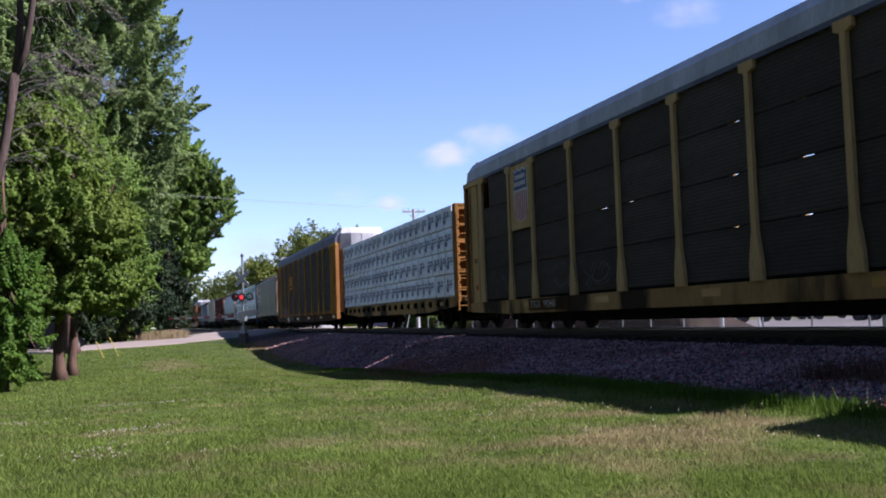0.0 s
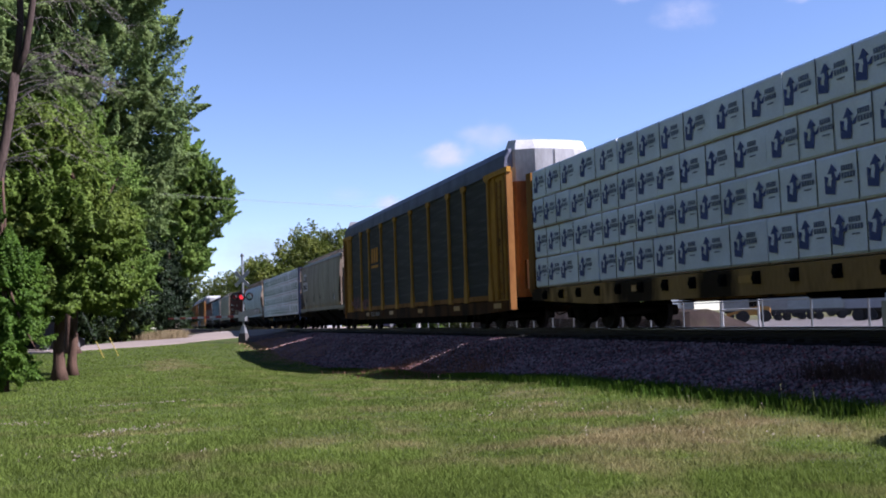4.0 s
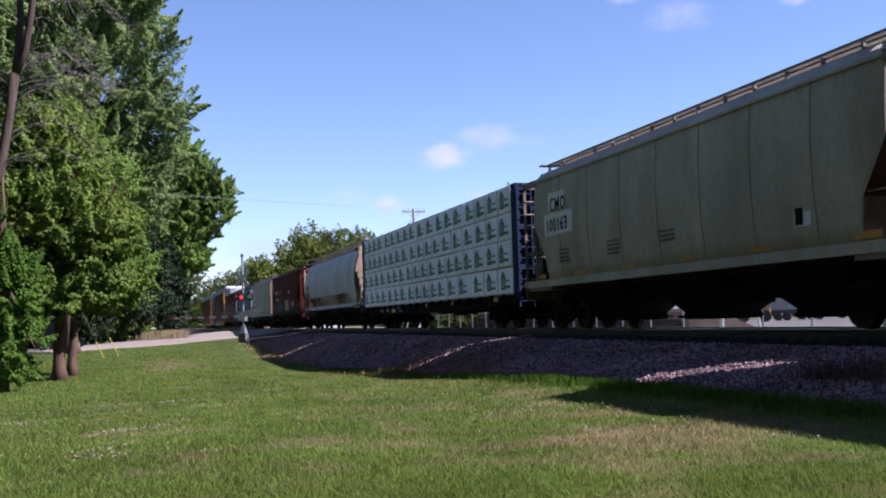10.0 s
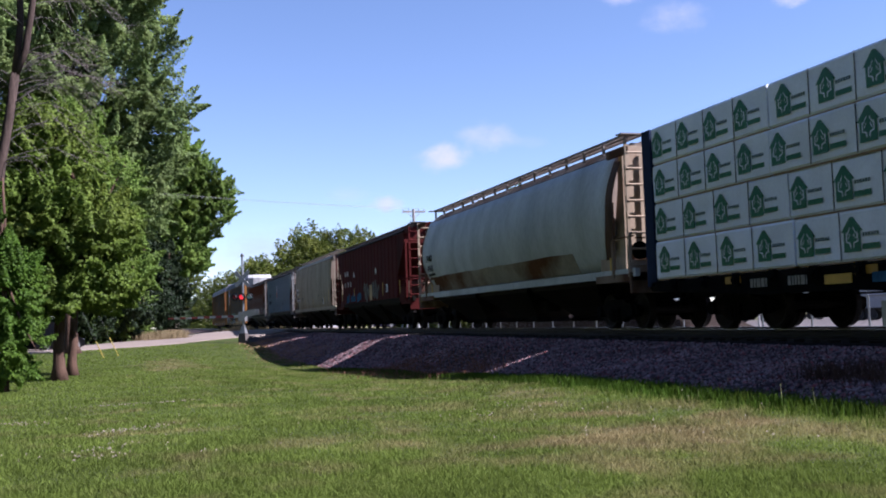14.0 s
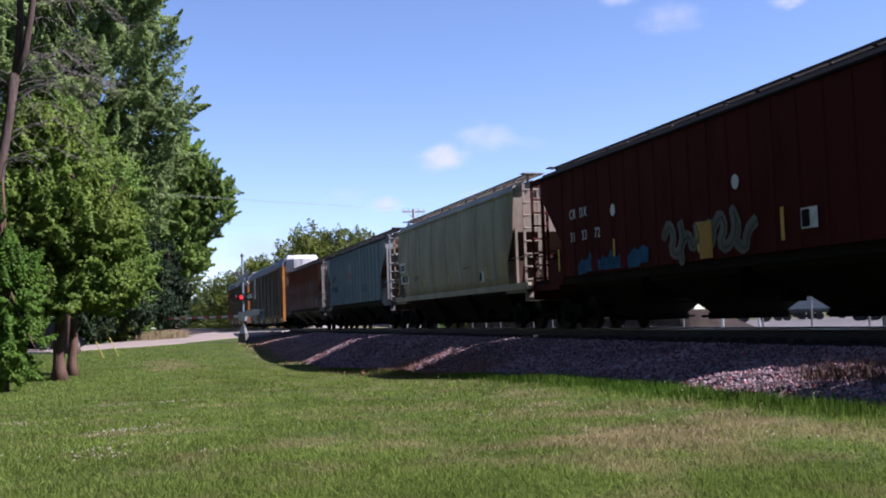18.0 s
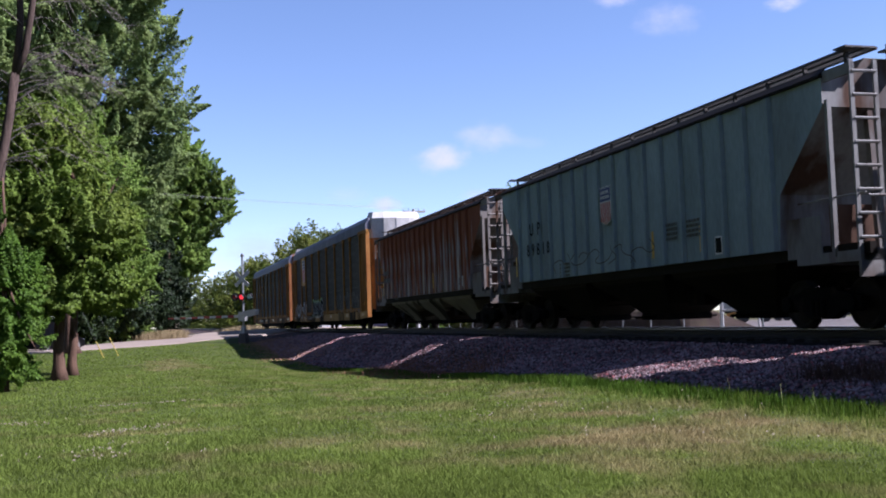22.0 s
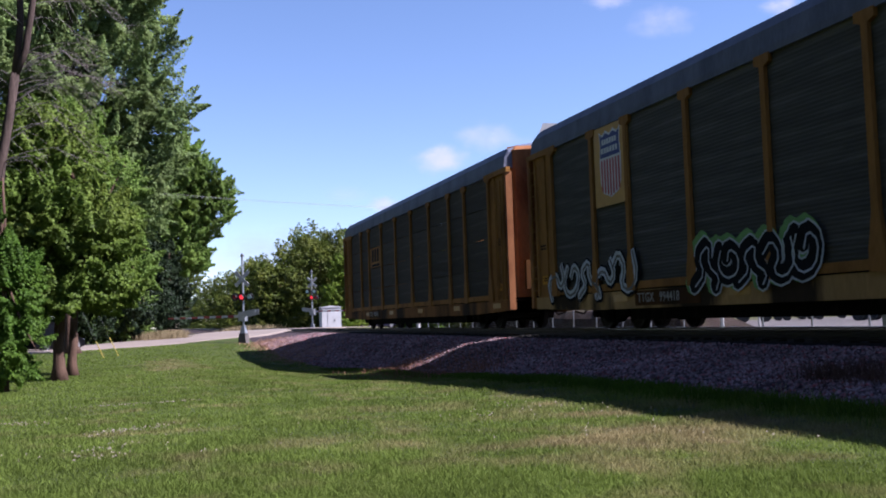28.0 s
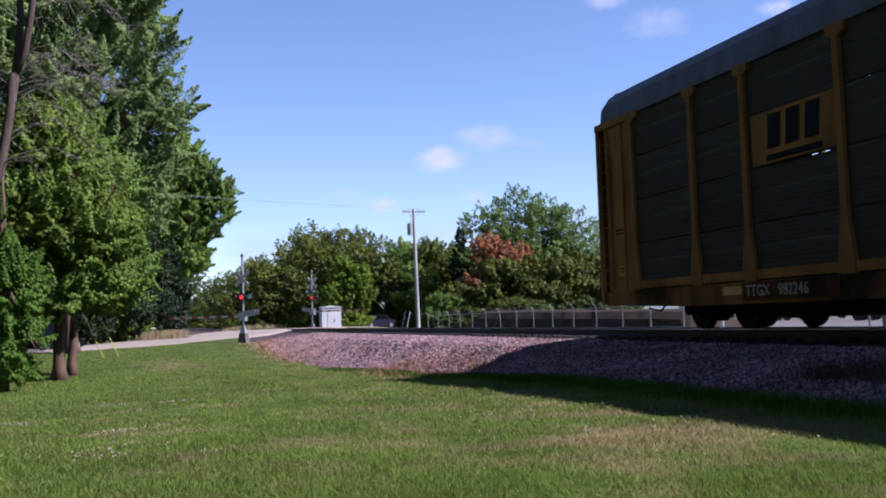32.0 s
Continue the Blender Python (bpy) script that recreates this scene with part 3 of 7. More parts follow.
# trees behind the railway: (x, y, height, radius, kind)
FAR = [(21, 128, 11, 3.4, "wood"), (25, 132, 12.5, 3.8, "wood"), (29, 138, 13, 4, "wood"), (22, 150, 11.6, 4.2, "wood"), (20, 172, 11.6, 4.4, "wood"), (22, 195, 12.2, 4.6, "wood"),
       (21, 225, 12.6, 5, "wood"), (20, 262, 13.2, 5, "wood"), (20, 310, 13.6, 5.5, "wood"), (19, 370, 13.2, 5, "wood"), (18.5, 440, 11.5, 4.5, "wood"), (27, 165, 16, 4.5, "wood"), (30, 190, 16, 5, "wood"),
       (21.6, 113, 7.6, 2.3, "lime"), (33, 130, 10.5, 3.4, "mid"), (35, 124, 10, 3.6, "wood"), (38, 132, 10.5, 3.8, "wood"), (31, 118, 7.0, 2.6, "mid"), (33.5, 126, 9.8, 3.6, "mid"), (41, 130, 10, 3.8, "wood"),
       (34.3, 112, 10, 2.0, "spruce"), (39, 113, 13.2, 4.4, "linden"), (43.5, 114, 15.2, 4.8, "linden"), (48, 116, 14.2, 4.6, "linden"), (35.4, 102, 9.2, 3.4, "rust"), (30.5, 100, 4.6, 2.4, "wood"), (34.2, 96, 6.6, 2.8, "wood"), (38.8, 96, 7.0, 3.2, "wood"),
       (43, 98, 7.4, 3.2, "wood"), (47, 100, 7.0, 3.2, "linden"), (28, 97, 3.6, 2.0, "mid"), (36.5, 92, 4.2, 2.2, "wood"), (41, 92, 4.6, 2.4, "wood"), (29.5, 80, 2.4, 2.0, "wood"), (31, 87, 2.6, 2.2, "wood"), (33.5, 90, 2.8, 2.2, "wood"), (28.2, 90, 2.2, 1.9, "wood"), (31.5, 121, 6.4, 2.6, "wood"), (26.5, 122, 9, 3.2, "wood"), (18.5, 146, 9.4, 3.6, "wood"), (24, 160, 14.5, 4.6, "wood"), (21, 182, 11.8, 4.6, "wood"), (24, 210, 13, 5, "wood"), (22, 240, 12.8, 5, "wood")]
LABELS = {"wood": "dense green broadleaf tree behind the railway", "lime": "small bright green young tree", "mid": "rounded green broadleaf tree behind the fence",
          "spruce": "dark pointed spruce among the broadleaf trees", "linden": "large rounded dark green broadleaf tree", "rust": "tree with rust-red dying foliage"}
for i, (x, y, h, r, kind) in enumerate(FAR):
    h *= 1.16
    r *= 1.12
    lobes = [((0, 0, h * 0.32), (r, r, h * 0.26)), ((r * 0.25, 0, h * 0.62), (r * 0.85, r * 0.85, h * 0.26)), ((-r * 0.3, 0, h * 0.76), (r * 0.6, r * 0.6, h * 0.19)), ((r * 0.5, -r * 0.2, h * 0.45), (r * 0.7, r * 0.7, h * 0.2)), ((-r * 0.6, -r * 0.2, h * 0.42), (r * 0.7, r * 0.7, h * 0.22)), ((0, -r * 0.3, h * 0.12), (r * 1.1, r, h * 0.13))]
    if kind == "spruce":
        lobes = [((0, 0, h * 0.3), (r, r, h * 0.25)), ((0, 0, h * 0.6), (r * 0.6, r * 0.6, h * 0.22)), ((0, 0, h * 0.86), (r * 0.25, r * 0.25, h * 0.14))]
    tree("far_tree", LABELS[kind], x, y, h, 0.2, lobes, 34000 if y < 140 else 17000, 0.155 if y < 140 else 0.22, L[kind], 100 + i, group="trees behind the railway", limbs=2, boughs=130, finger=0.7)


# ---- freight cars ----
def paint(name, base, rust=(0.10, 0.045, 0.02), at=(0.55, 0.75), rough=0.7, scale=1.2, stretch=(1, 1, 0.35), var=0.16, bump=0.08, spec=0.05, **kw):
    return material(name, base, rough, var=var, scale=1.0, fine=14, tint=rust, tint_at=at, tint_scale=scale, stretch=stretch, bump=bump, bump_scale=30, spec=spec, **kw)


P = {"yellow": paint("yellow_paint", (0.2972, 0.1421, 0.0377), (0.1232, 0.0551, 0.0174), (0.48, 0.75)),
     "orange": paint("orange_paint", (0.36, 0.165, 0.05), (0.2112, 0.0759, 0.0264), (0.42, 0.68)),
     "sill": paint("sill_paint", (0.091, 0.0377, 0.0104), (0.0156, 0.0104, 0.0065), (0.38, 0.66)),
     "screen": paint("grey_screen", (0.072, 0.069, 0.060), (0.150, 0.144, 0.126), (0.50, 0.86), scale=1.5, stretch=(1, 0.22, 4.5), per_object=0.10),
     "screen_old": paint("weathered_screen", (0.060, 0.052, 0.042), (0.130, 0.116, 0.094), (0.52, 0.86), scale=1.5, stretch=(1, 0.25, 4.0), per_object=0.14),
     "roof": paint("galvanised_roof", (0.135, 0.142, 0.18), (0.098, 0.104, 0.134), (0.45, 0.7), rough=0.5, metal=0.0),
     "cap": paint("white_end_paint", (0.4376, 0.432, 0.4208), (0.3085, 0.3029, 0.2917), (0.5, 0.8)),
     "cream": paint("tan_grey_paint", (0.44, 0.40, 0.305), (0.335, 0.296, 0.215), (0.5, 0.75)),
     "tank": paint("pale_grey_paint", (0.56, 0.59, 0.565), (0.44, 0.455, 0.43), (0.5, 0.75)),
     "tank_rust": paint("tan_rusty_paint", (0.25, 0.185, 0.13), (0.10, 0.045, 0.025), (0.40, 0.62), scale=0.9),
     "red": paint("maroon_paint", (0.07614, 0.01377, 0.01215), (0.04536, 0.00972, 0.0081), (0.5, 0.75)),
     "olive": paint("olive_grey_paint", (0.43, 0.3887, 0.2881), (0.3311, 0.2907, 0.2064), (0.46, 0.7)),
     "upgrey": paint("blue_grey_paint", (0.26, 0.325, 0.3445), (0.195, 0.234, 0.247), (0.5, 0.75)),
     "rusty": paint("rust_streaked_paint", (0.36, 0.335, 0.31), (0.200, 0.068, 0.036), (0.42, 0.50), scale=1.7, stretch=(1, 2.2, 0.13), bump=0.2, drift=(0, 0, 0.055, -0.115)),
     # rust brown, darkened to carry the shade of recessed ends
     "end_brown_shade": paint("rust_brown_end_paint", (0.10, 0.060, 0.042), (0.04, 0.022, 0.015), (0.45, 0.65)),
     "rust_dark": paint("rust_patched_pale_paint", (0.36, 0.32, 0.24), (0.120, 0.050, 0.022), (0.42, 0.58), scale=0.6, stretch=(1, 0.5, 0.5)),
     "end_tan": paint("tan_end_paint", (0.24, 0.195, 0.15), (0.11, 0.07, 0.05), (0.5, 0.7)),
     "end_slate": paint("grey_end_paint", (0.20, 0.20, 0.195), (0.07, 0.04, 0.027), (0.48, 0.66)),
     "end_pale": paint("tan_stained_end_paint", (0.40, 0.315, 0.225), (0.20, 0.085, 0.04), (0.53, 0.70)),
     "yellow_bright": paint("bright_yellow_paint", (0.50, 0.255, 0.046), (0.235, 0.10, 0.0235), (0.52, 0.78)),
     "spray_dull": material("spray_paint_dull_grey", (0.17, 0.165, 0.145), 0.8, var=0.3, scale=2, spec=0.1),
     "orange_rust": paint("rusted_orange_paint", (0.27, 0.115, 0.048), (0.13, 0.045, 0.02), (0.42, 0.66)),
     "yellow_sill": paint("worn_yellow_sill_paint", (0.364, 0.224, 0.084), (0.035, 0.0238, 0.014), (0.47, 0.56), scale=0.6, stretch=(1, 1, 0.3)),
     "orange_sill": paint("worn_orange_sill_paint", (0.235, 0.105, 0.030), (0.028, 0.017, 0.010), (0.44, 0.60), scale=0.6, stretch=(1, 1, 0.3)),
     "end_grey": paint("pale_grey_end_paint", (0.175, 0.16, 0.148), (0.09, 0.045, 0.026), (0.52, 0.7)),
     "screen_brown": paint("brown_weathered_screen", (0.078, 0.062, 0.052), (0.048, 0.038, 0.032), (0.42, 0.68), stretch=(1, 0.4, 1.5), per_object=0.14),
     "yellow_pale": paint("faded_yellow_paint", (0.5405, 0.3565, 0.1552), (0.345, 0.207, 0.08625), (0.5, 0.8)),
     "roof_bright": paint("bright_galvanised_roof", (0.4935, 0.4935, 0.525), (0.399, 0.3938, 0.4043), (0.45, 0.7), rough=0.5),
     "stencil": material("faded_stencil", (0.07, 0.065, 0.055), 0.7, var=0.2, scale=6),
     # near black: grime plus the shade under the cars, put into the colour
     "grime_shade": paint("grimy_paint", (0.015, 0.012, 0.009), (0.007, 0.006, 0.005), (0.45, 0.7)),
     # hard-edged dark patches paint the shadows across the pale outlet facets
     "pale_shade_patched": paint("dusty_grey_paint", (0.17, 0.155, 0.12), (0.02, 0.016, 0.012), (0.50, 0.53), scale=0.5, stretch=(0.3, 1, 0.3)),
     "blue": paint("blue_paint", (0.024, 0.036, 0.075), (0.014, 0.020, 0.042), (0.5, 0.75)),
     "wrapw": material("white_wrap", (0.899, 0.9425, 1.015), 0.5, var=0.07, scale=1.5, fine=20, bump=0.35, bump_scale=4.0, per_object=0.06),
     "wrapg": material("pale_wrap", (0.924, 0.966, 1.022), 0.5, var=0.07, scale=1.5, fine=20, bump=0.5, bump_scale=3.0, per_object=0.06),
     "inkblue": material("blue_print", (0.035, 0.06, 0.24), 0.5, var=0.1),
     "inkgrey": material("grey_print", (0.16, 0.19, 0.28), 0.5, var=0.1),
     "inkgreen": material("green_print", (0.004, 0.150, 0.070), 0.5, var=0.1),
     "inkgreen2": material("grey_green_print", (0.10, 0.17, 0.15), 0.5, var=0.1),
     "strap": material("black_strap", (0.02, 0.02, 0.025), 0.5, var=0.1),
     "ink": material("black_lettering", (0.012, 0.012, 0.012), 0.8, var=0.2, spec=0.08),
     "pale": material("white_lettering", (0.70, 0.69, 0.66), 0.6, var=0.15, scale=6),
     "pale_dim": material("faded_white_lettering", (0.30, 0.28, 0.23), 0.7, var=0.25, scale=6),
     "gold": material("gold_paint", (0.62, 0.27, 0.018), 0.6, var=0.15, scale=4, spec=0.1),
     "badge": material("yellow_marking", (0.62, 0.37, 0.04), 0.5, var=0.15, scale=4),
     "shield_blue": material("shield_blue", (0.012, 0.030, 0.170), 0.5, var=0.1),
     "shield_red": material("shield_red", (0.40, 0.035, 0.04), 0.5, var=0.1),
     "panelyellow": material("logo_panel", (0.50, 0.27, 0.055), 0.6, var=0.15, scale=2),
     "reflector": material("reflector_tape", (0.40, 0.20, 0.015), 0.35, var=0.1),
     "spray_white": material("spray_paint_white", (0.46, 0.49, 0.50), 0.6, var=0.15, scale=4),
     "spray_green": material("spray_paint_green", (0.12, 0.30, 0.06), 0.6, var=0.2, scale=4),
     "spray_black": material("spray_paint_black", (0.008, 0.008, 0.010), 0.8, var=0.2, spec=0.08),
     "spray_blue": material("spray_paint_blue", (0.04, 0.115, 0.20), 0.8, var=0.35, scale=3, spec=0.05),
     "spray_faint": material("spray_paint_faint", (0.105, 0.098, 0.088), 0.8, var=0.3, scale=3, spec=0.05),
     "spray_dark_red": material("spray_paint_dark_red", (0.10, 0.015, 0.02), 0.8, var=0.3, scale=3, spec=0.05),
     "spray_red": material("spray_paint_red", (0.125, 0.010, 0.012), 0.6, var=0.2, scale=3),
     "yellow_dirty": paint("grimed_yellow_paint", (0.285, 0.135, 0.036), (0.150, 0.064, 0.020), (0.45, 0.7)),
     "lumber": material("sawn_lumber", (0.34, 0.22, 0.12), 0.8, var=0.25, scale=4, stretch=(1, 0.2, 6)),
     "tank_roof": paint("tan_roof_paint", (0.28, 0.225, 0.18), (0.13, 0.075, 0.05), (0.46, 0.66)),
     "grate_dark": material("dark_roof_walk", (0.055, 0.048, 0.044), 0.8, 0.1, var=0.3, scale=5),
     "seam": material("dark_seam_stain", (0.20, 0.178, 0.128), 0.8, var=0.3, scale=3, spec=0.05),
     "grate": material("roof_walk_grating", (0.21, 0.185, 0.17), 0.7, 0.2, var=0.3, scale=5)}
CACHE = {}
WHEELS = []
CARS = []


def cached(key, build, mat, smooth=False):
    """A mesh that is built once; returns the mesh data."""
    if key not in CACHE:
        bm = bmesh.new()
        build(bm)
        bmesh.ops.recalc_face_normals(bm, faces=bm.faces)
        me = bpy.data.meshes.new(key)
        bm.to_mesh(me)
        bm.free()
        me.materials.append(mat)
        if smooth:
            for p in me.polygons:
                p.use_smooth = True
        CACHE[key] = me
    return CACHE[key]


def piece(name, me, parent, m=None, label=""):
    o = new(name, me)
    o.parent = parent
    if m is not None:
        o.matrix_basis = m
    if label:
        tagged(o, label)
    return o


WHEEL_R = 0.44


def build_wheelset(bm):
    rod(bm, (-1.05, 0, 0), (1.05, 0, 0), 0.085, 10)
    for s in (-1, 1):
        rings = []
        for x, r in ((0.82, 0.05), (0.83, 0.15), (0.80, 0.34), (0.83, 0.40), (0.83, WHEEL_R), (0.705, WHEEL_R + 0.01), (0.70, WHEEL_R + 0.028), (0.675, WHEEL_R + 0.028), (0.675, 0.38), (0.72, 0.33), (0.72, 0.12), (0.70, 0.05)):
            rings.append([(s * x, r * math.cos(k * math.pi / 14), r * math.sin(k * math.pi / 14)) for k in range(28)])
        loft(bm, rings)
        for k in range(3):
            a = k * 2.094
            box(bm, s * 0.93 - 0.02, s * 0.93 + 0.02, 0.07 * math.cos(a) - 0.02, 0.07 * math.cos(a) + 0.02, 0.07 * math.sin(a) - 0.02, 0.07 * math.sin(a) + 0.02)


def build_frame(bm):
    o = [(-1.12, 0.36), (-1.12, 0.56), (-0.55, 0.66), (-0.40, 0.74), (0.40, 0.74), (0.55, 0.66), (1.12, 0.56), (1.12, 0.36), (0.70, 0.36), (0.42, 0.24), (0.30, 0.18), (-0.30, 0.18), (-0.42, 0.24), (-0.70, 0.36)]
    prism(bm, o, -0.09, 0.09, axis=0)
    for y in (-0.89, 0.89):
        rod(bm, (-0.16, y, 0.45), (0.12, y, 0.45), 0.14, 10)
    for y in (-0.14, 0.0, 0.14):
        for x in (-0.10, ):
            rod(bm, (x, y, 0.24), (x, y, 0.52), 0.062, 8)


def build_bolster(bm):
    box(bm, -1.05, 1.05, -0.2, 0.2, 0.42, 0.68)
    rod(bm, (0, 0, 0.6), (0, 0, 0.86), 0.2, 12)
    box(bm, -0.8, 0.8, -0.6, -0.5, 0.3, 0.42)
    box(bm, -0.8, 0.8, 0.5, 0.6, 0.3, 0.42)


def add_truck(car, y):
    t = piece("truck", cached("bolster", build_bolster, M["black"]), car, pose(0, y, 0))
    for s in (-1, 1):
        piece("side_frame", cached("side_frame", build_frame, M["black"]), t, pose(s * 1.0, 0, 0, 0, 0, 0 if s < 0 else 180))
    for dy in (-0.89, 0.89):
        w = piece("wheelset", cached("wheelset", build_wheelset, M["wheel"]), t, pose(0, dy, WHEEL_R + 0.005))
        WHEELS.append((w, dy))
    return t


def build_coupler(bm):
    box(bm, -0.09, 0.09, 0.0, 0.55, 0.76, 0.95)
    box(bm, -0.17, 0.15, 0.52, 0.72, 0.70, 1.0)
    rod(bm, (0.3, 0.0, 0.75), (0.16, 0.35, 0.42), 0.025, 6)
    rod(bm, (0.16, 0.35, 0.42), (0.05, 0.75, 0.50), 0.025, 6)
    rod(bm, (-0.9, -0.02, 0.98), (-0.2, 0.2, 0.98), 0.016, 5)


def running_gear(car, hl, inset, gap=0.0):
    add_truck(car, -hl + inset)
    add_truck(car, hl - inset)
    me = cached("coupler", build_coupler, M["black"])
    piece("coupler", me, car, pose(0, hl - 0.02, 0))
    piece("coupler", me, car, pose(0, -hl + 0.02, 0, 0, 0, 180))
    bm = bmesh.new()
    box(bm, -0.28, 0.28, -hl + 0.1, hl - 0.1, 0.72, 1.02)
    rod(bm, (0.5, -1.2, 0.72), (0.5, 0.6, 0.72), 0.16, 10)
    box(bm, -0.7, -0.35, -2.6, -1.9, 0.52, 0.85)
    rod(bm, (-0.3, -hl + inset + 1.3, 0.62), (-0.3, hl - inset - 1.3, 0.62), 0.02, 5)
    part("centre_sill", bm, M["black"], car)


def car_thing(name, label, near, far, category="freight car"):
    e = thing(name, label, category, "train", (TRACK_X, (near + far) / 2, 0))
    CARS.append((e, (near + far) / 2))
    return e, (far - near) / 2


def ribbon(bm, pts, width, m, depth):
    """A flat stroke along pts in the plane of m."""
    n = len(pts)
    edge = []
    for i, p in enumerate(pts):
        a, b = Vector(pts[max(0, i - 1)]), Vector(pts[min(n - 1, i + 1)])
        d = (b - a).normalized() if (b - a).length > 1e-6 else Vector((1, 0))
        k = Vector((-d.y, d.x)) * width * 0.5
        edge.append((Vector(p) + k, Vector(p) - k))
    vs = [[bm.verts.new(m @ Vector((q.x, q.y, depth))) for q in e] for e in edge]
    for u, w in zip(vs, vs[1:]):
        bm.faces.new((u[0], u[1], w[1], w[0]))


GLYPHS = (((0.2, 0.75), (0.05, 0.4), (0.3, 0.1), (0.7, 0.2), (0.8, 0.6), (0.5, 0.8), (0.4, 0.5)), ((0.0, 0.1), (0.35, 0.35), (0.15, 0.7), (0.55, 0.95), (0.5, 0.5), (0.9, 0.25), (0.75, 0.0)),
          ((0.1, 1.0), (0.3, 0.6), (0.1, 0.25), (0.5, 0.0), (0.6, 0.45), (1.0, 0.7)), ((0.0, 0.6), (0.25, 0.9), (0.5, 0.55), (0.3, 0.2), (0.65, 0.05), (0.95, 0.4), (0.8, 0.9)),
          ((0.15, 0.0), (0.0, 0.5), (0.4, 0.75), (0.6, 0.3), (0.85, 0.55), (0.7, 1.0)))


def tag_strokes(parent, x, y0, y1, z0, z1, seed, inks, label, cells=5, drip=0.0):
    """Sprayed figures of broad bent strokes, y0 > y1; inks from the lowest layer up: paint, width, depth, offset."""
    g = random.Random(seed)
    m = side_plane(x, y0, z0)
    w, h = (y0 - y1) / cells, z1 - z0
    figures = []
    last = -1
    for i in range(cells):
        k = g.randrange(len(GLYPHS))
        while k == last:
            k = g.randrange(len(GLYPHS))
        last = k
        sl, sy, up = g.uniform(-0.1, 0.22), g.uniform(0.72, 1.05), g.uniform(0.0, 0.12)
        pts = [(w * (i - 0.15 + 1.3 * (a + sl * (b - 0.5))), h * (up + b * sy * (1 - up))) for a, b in GLYPHS[k]]
        fine = []
        for a, b in zip(pts, pts[1:]):
            fine += [(a[0] + (b[0] - a[0]) * f, a[1] + (b[1] - a[1]) * f) for f in (0.25, 0.5, 0.75)]
        figures.append([pts[0]] + fine + [pts[-1]])
    for ink, width, d, off in inks:
        bm = bmesh.new()
        for i, f in enumerate(figures):
            ribbon(bm, [(a + off, b - off * 0.6) for a, b in f], width, m, d + 0.0004 * (i % 3))
            for a, b in f[::3]:
                vs = [bm.verts.new(m @ Vector((a + off + width * 0.5 * math.cos(t * 0.785), b - off * 0.6 + width * 0.5 * math.sin(t * 0.785), d + 0.0002 + 0.0004 * (i % 3)))) for t in range(8)]
                bm.faces.new(vs)
            if drip and ink != inks[0][0]:
                a, b = f[g.randrange(len(f))]
                ribbon(bm, [(a, b), (a, b - drip)], 0.03, m, d)
        tagged(part("graffiti", bm, P[ink], parent, label), kind="stuff")


def shield(parent, x, y, z, w, h):
    """A railway shield: blue head with pale bars, red and white stripes below."""
    m = side_plane(x, y, z)
    o = [(-0.5, 0.5), (-0.35, 0.44), (-0.18, 0.5), (0, 0.44), (0.18, 0.5), (0.35, 0.44), (0.5, 0.5), (0.46, 0.3), (0.5, 0.05), (0.48, -0.3), (0.36, -0.44), (0.0, -0.52), (-0.36, -0.44), (-0.48, -0.3), (-0.5, 0.05), (-0.46, 0.3)]
    bm = bmesh.new()
    plate(bm, [(a * w, b * h) for a, b in o], m, 0.006)
    s = part("shield_sign", bm, M["white"], parent, "pale shield emblem")
    bm = bmesh.new()
    plate(bm, [(a * w * 0.96, b * h * 0.96) for a, b in ((-0.48, 0.48), (-0.35, 0.43), (-0.18, 0.48), (0, 0.43), (0.18, 0.48), (0.35, 0.43), (0.48, 0.48), (0.45, 0.3), (0.48, 0.10), (-0.48, 0.10), (-0.45, 0.3))], m @ Matrix.Translation((0, 0, 0.006)), 0.004)
    part("emblem_field", bm, P["shield_blue"], s)
    bm = bmesh.new()
    for r, (a, b) in enumerate(((-0.36, 0.36), (-0.40, 0.40))):
        zc = 0.33 - 0.13 * r
        for k in range(6):
            x0 = a + (b - a) * k / 6
            plate(bm, [(q * w, u * h) for q, u in rect(x0, zc - 0.04, x0 + (b - a) / 6 * 0.7, zc + 0.04)], m @ Matrix.Translation((0, 0, 0.010)), 0.003)
    tagged(part("emblem_bar", bm, M["white"], s), kind="stuff")
    bm = bmesh.new()
    for k in range(7):
        x0 = -0.43 + 0.86 * k / 6.5
        lo = -0.50 + 0.22 * abs(x0 + 0.03) ** 1.0
        plate(bm, [(q * w, u * h) for q, u in rect(x0, lo, x0 + 0.07, 0.06)], m @ Matrix.Translation((0, 0, 0.006)), 0.004)
    tagged(part("emblem_stripe", bm, P["shield_red"], s), kind="stuff")


def block_logo(parent, x, y, z, w, h, ink):
    """Slanted blocks over a bar, a plain stand-in for a company's mark."""
    m = side_plane(x, y, z)
    bm = bmesh.new()
    for k in range(3):
        a = w * (0.05 + 0.32 * k)
        plate(bm, [(a, h * 0.28), (a + w * 0.22, h * 0.28), (a + w * 0.26, h * 0.95), (a + w * 0.04, h * 0.95)], m, 0.008)
    plate(bm, rect(w * 0.03, h * 0.04, w * 0.96, h * 0.16), m, 0.008)
    tagged(part("company_mark", bm, P[ink], parent, "painted blocks over a bar"), kind="stuff")


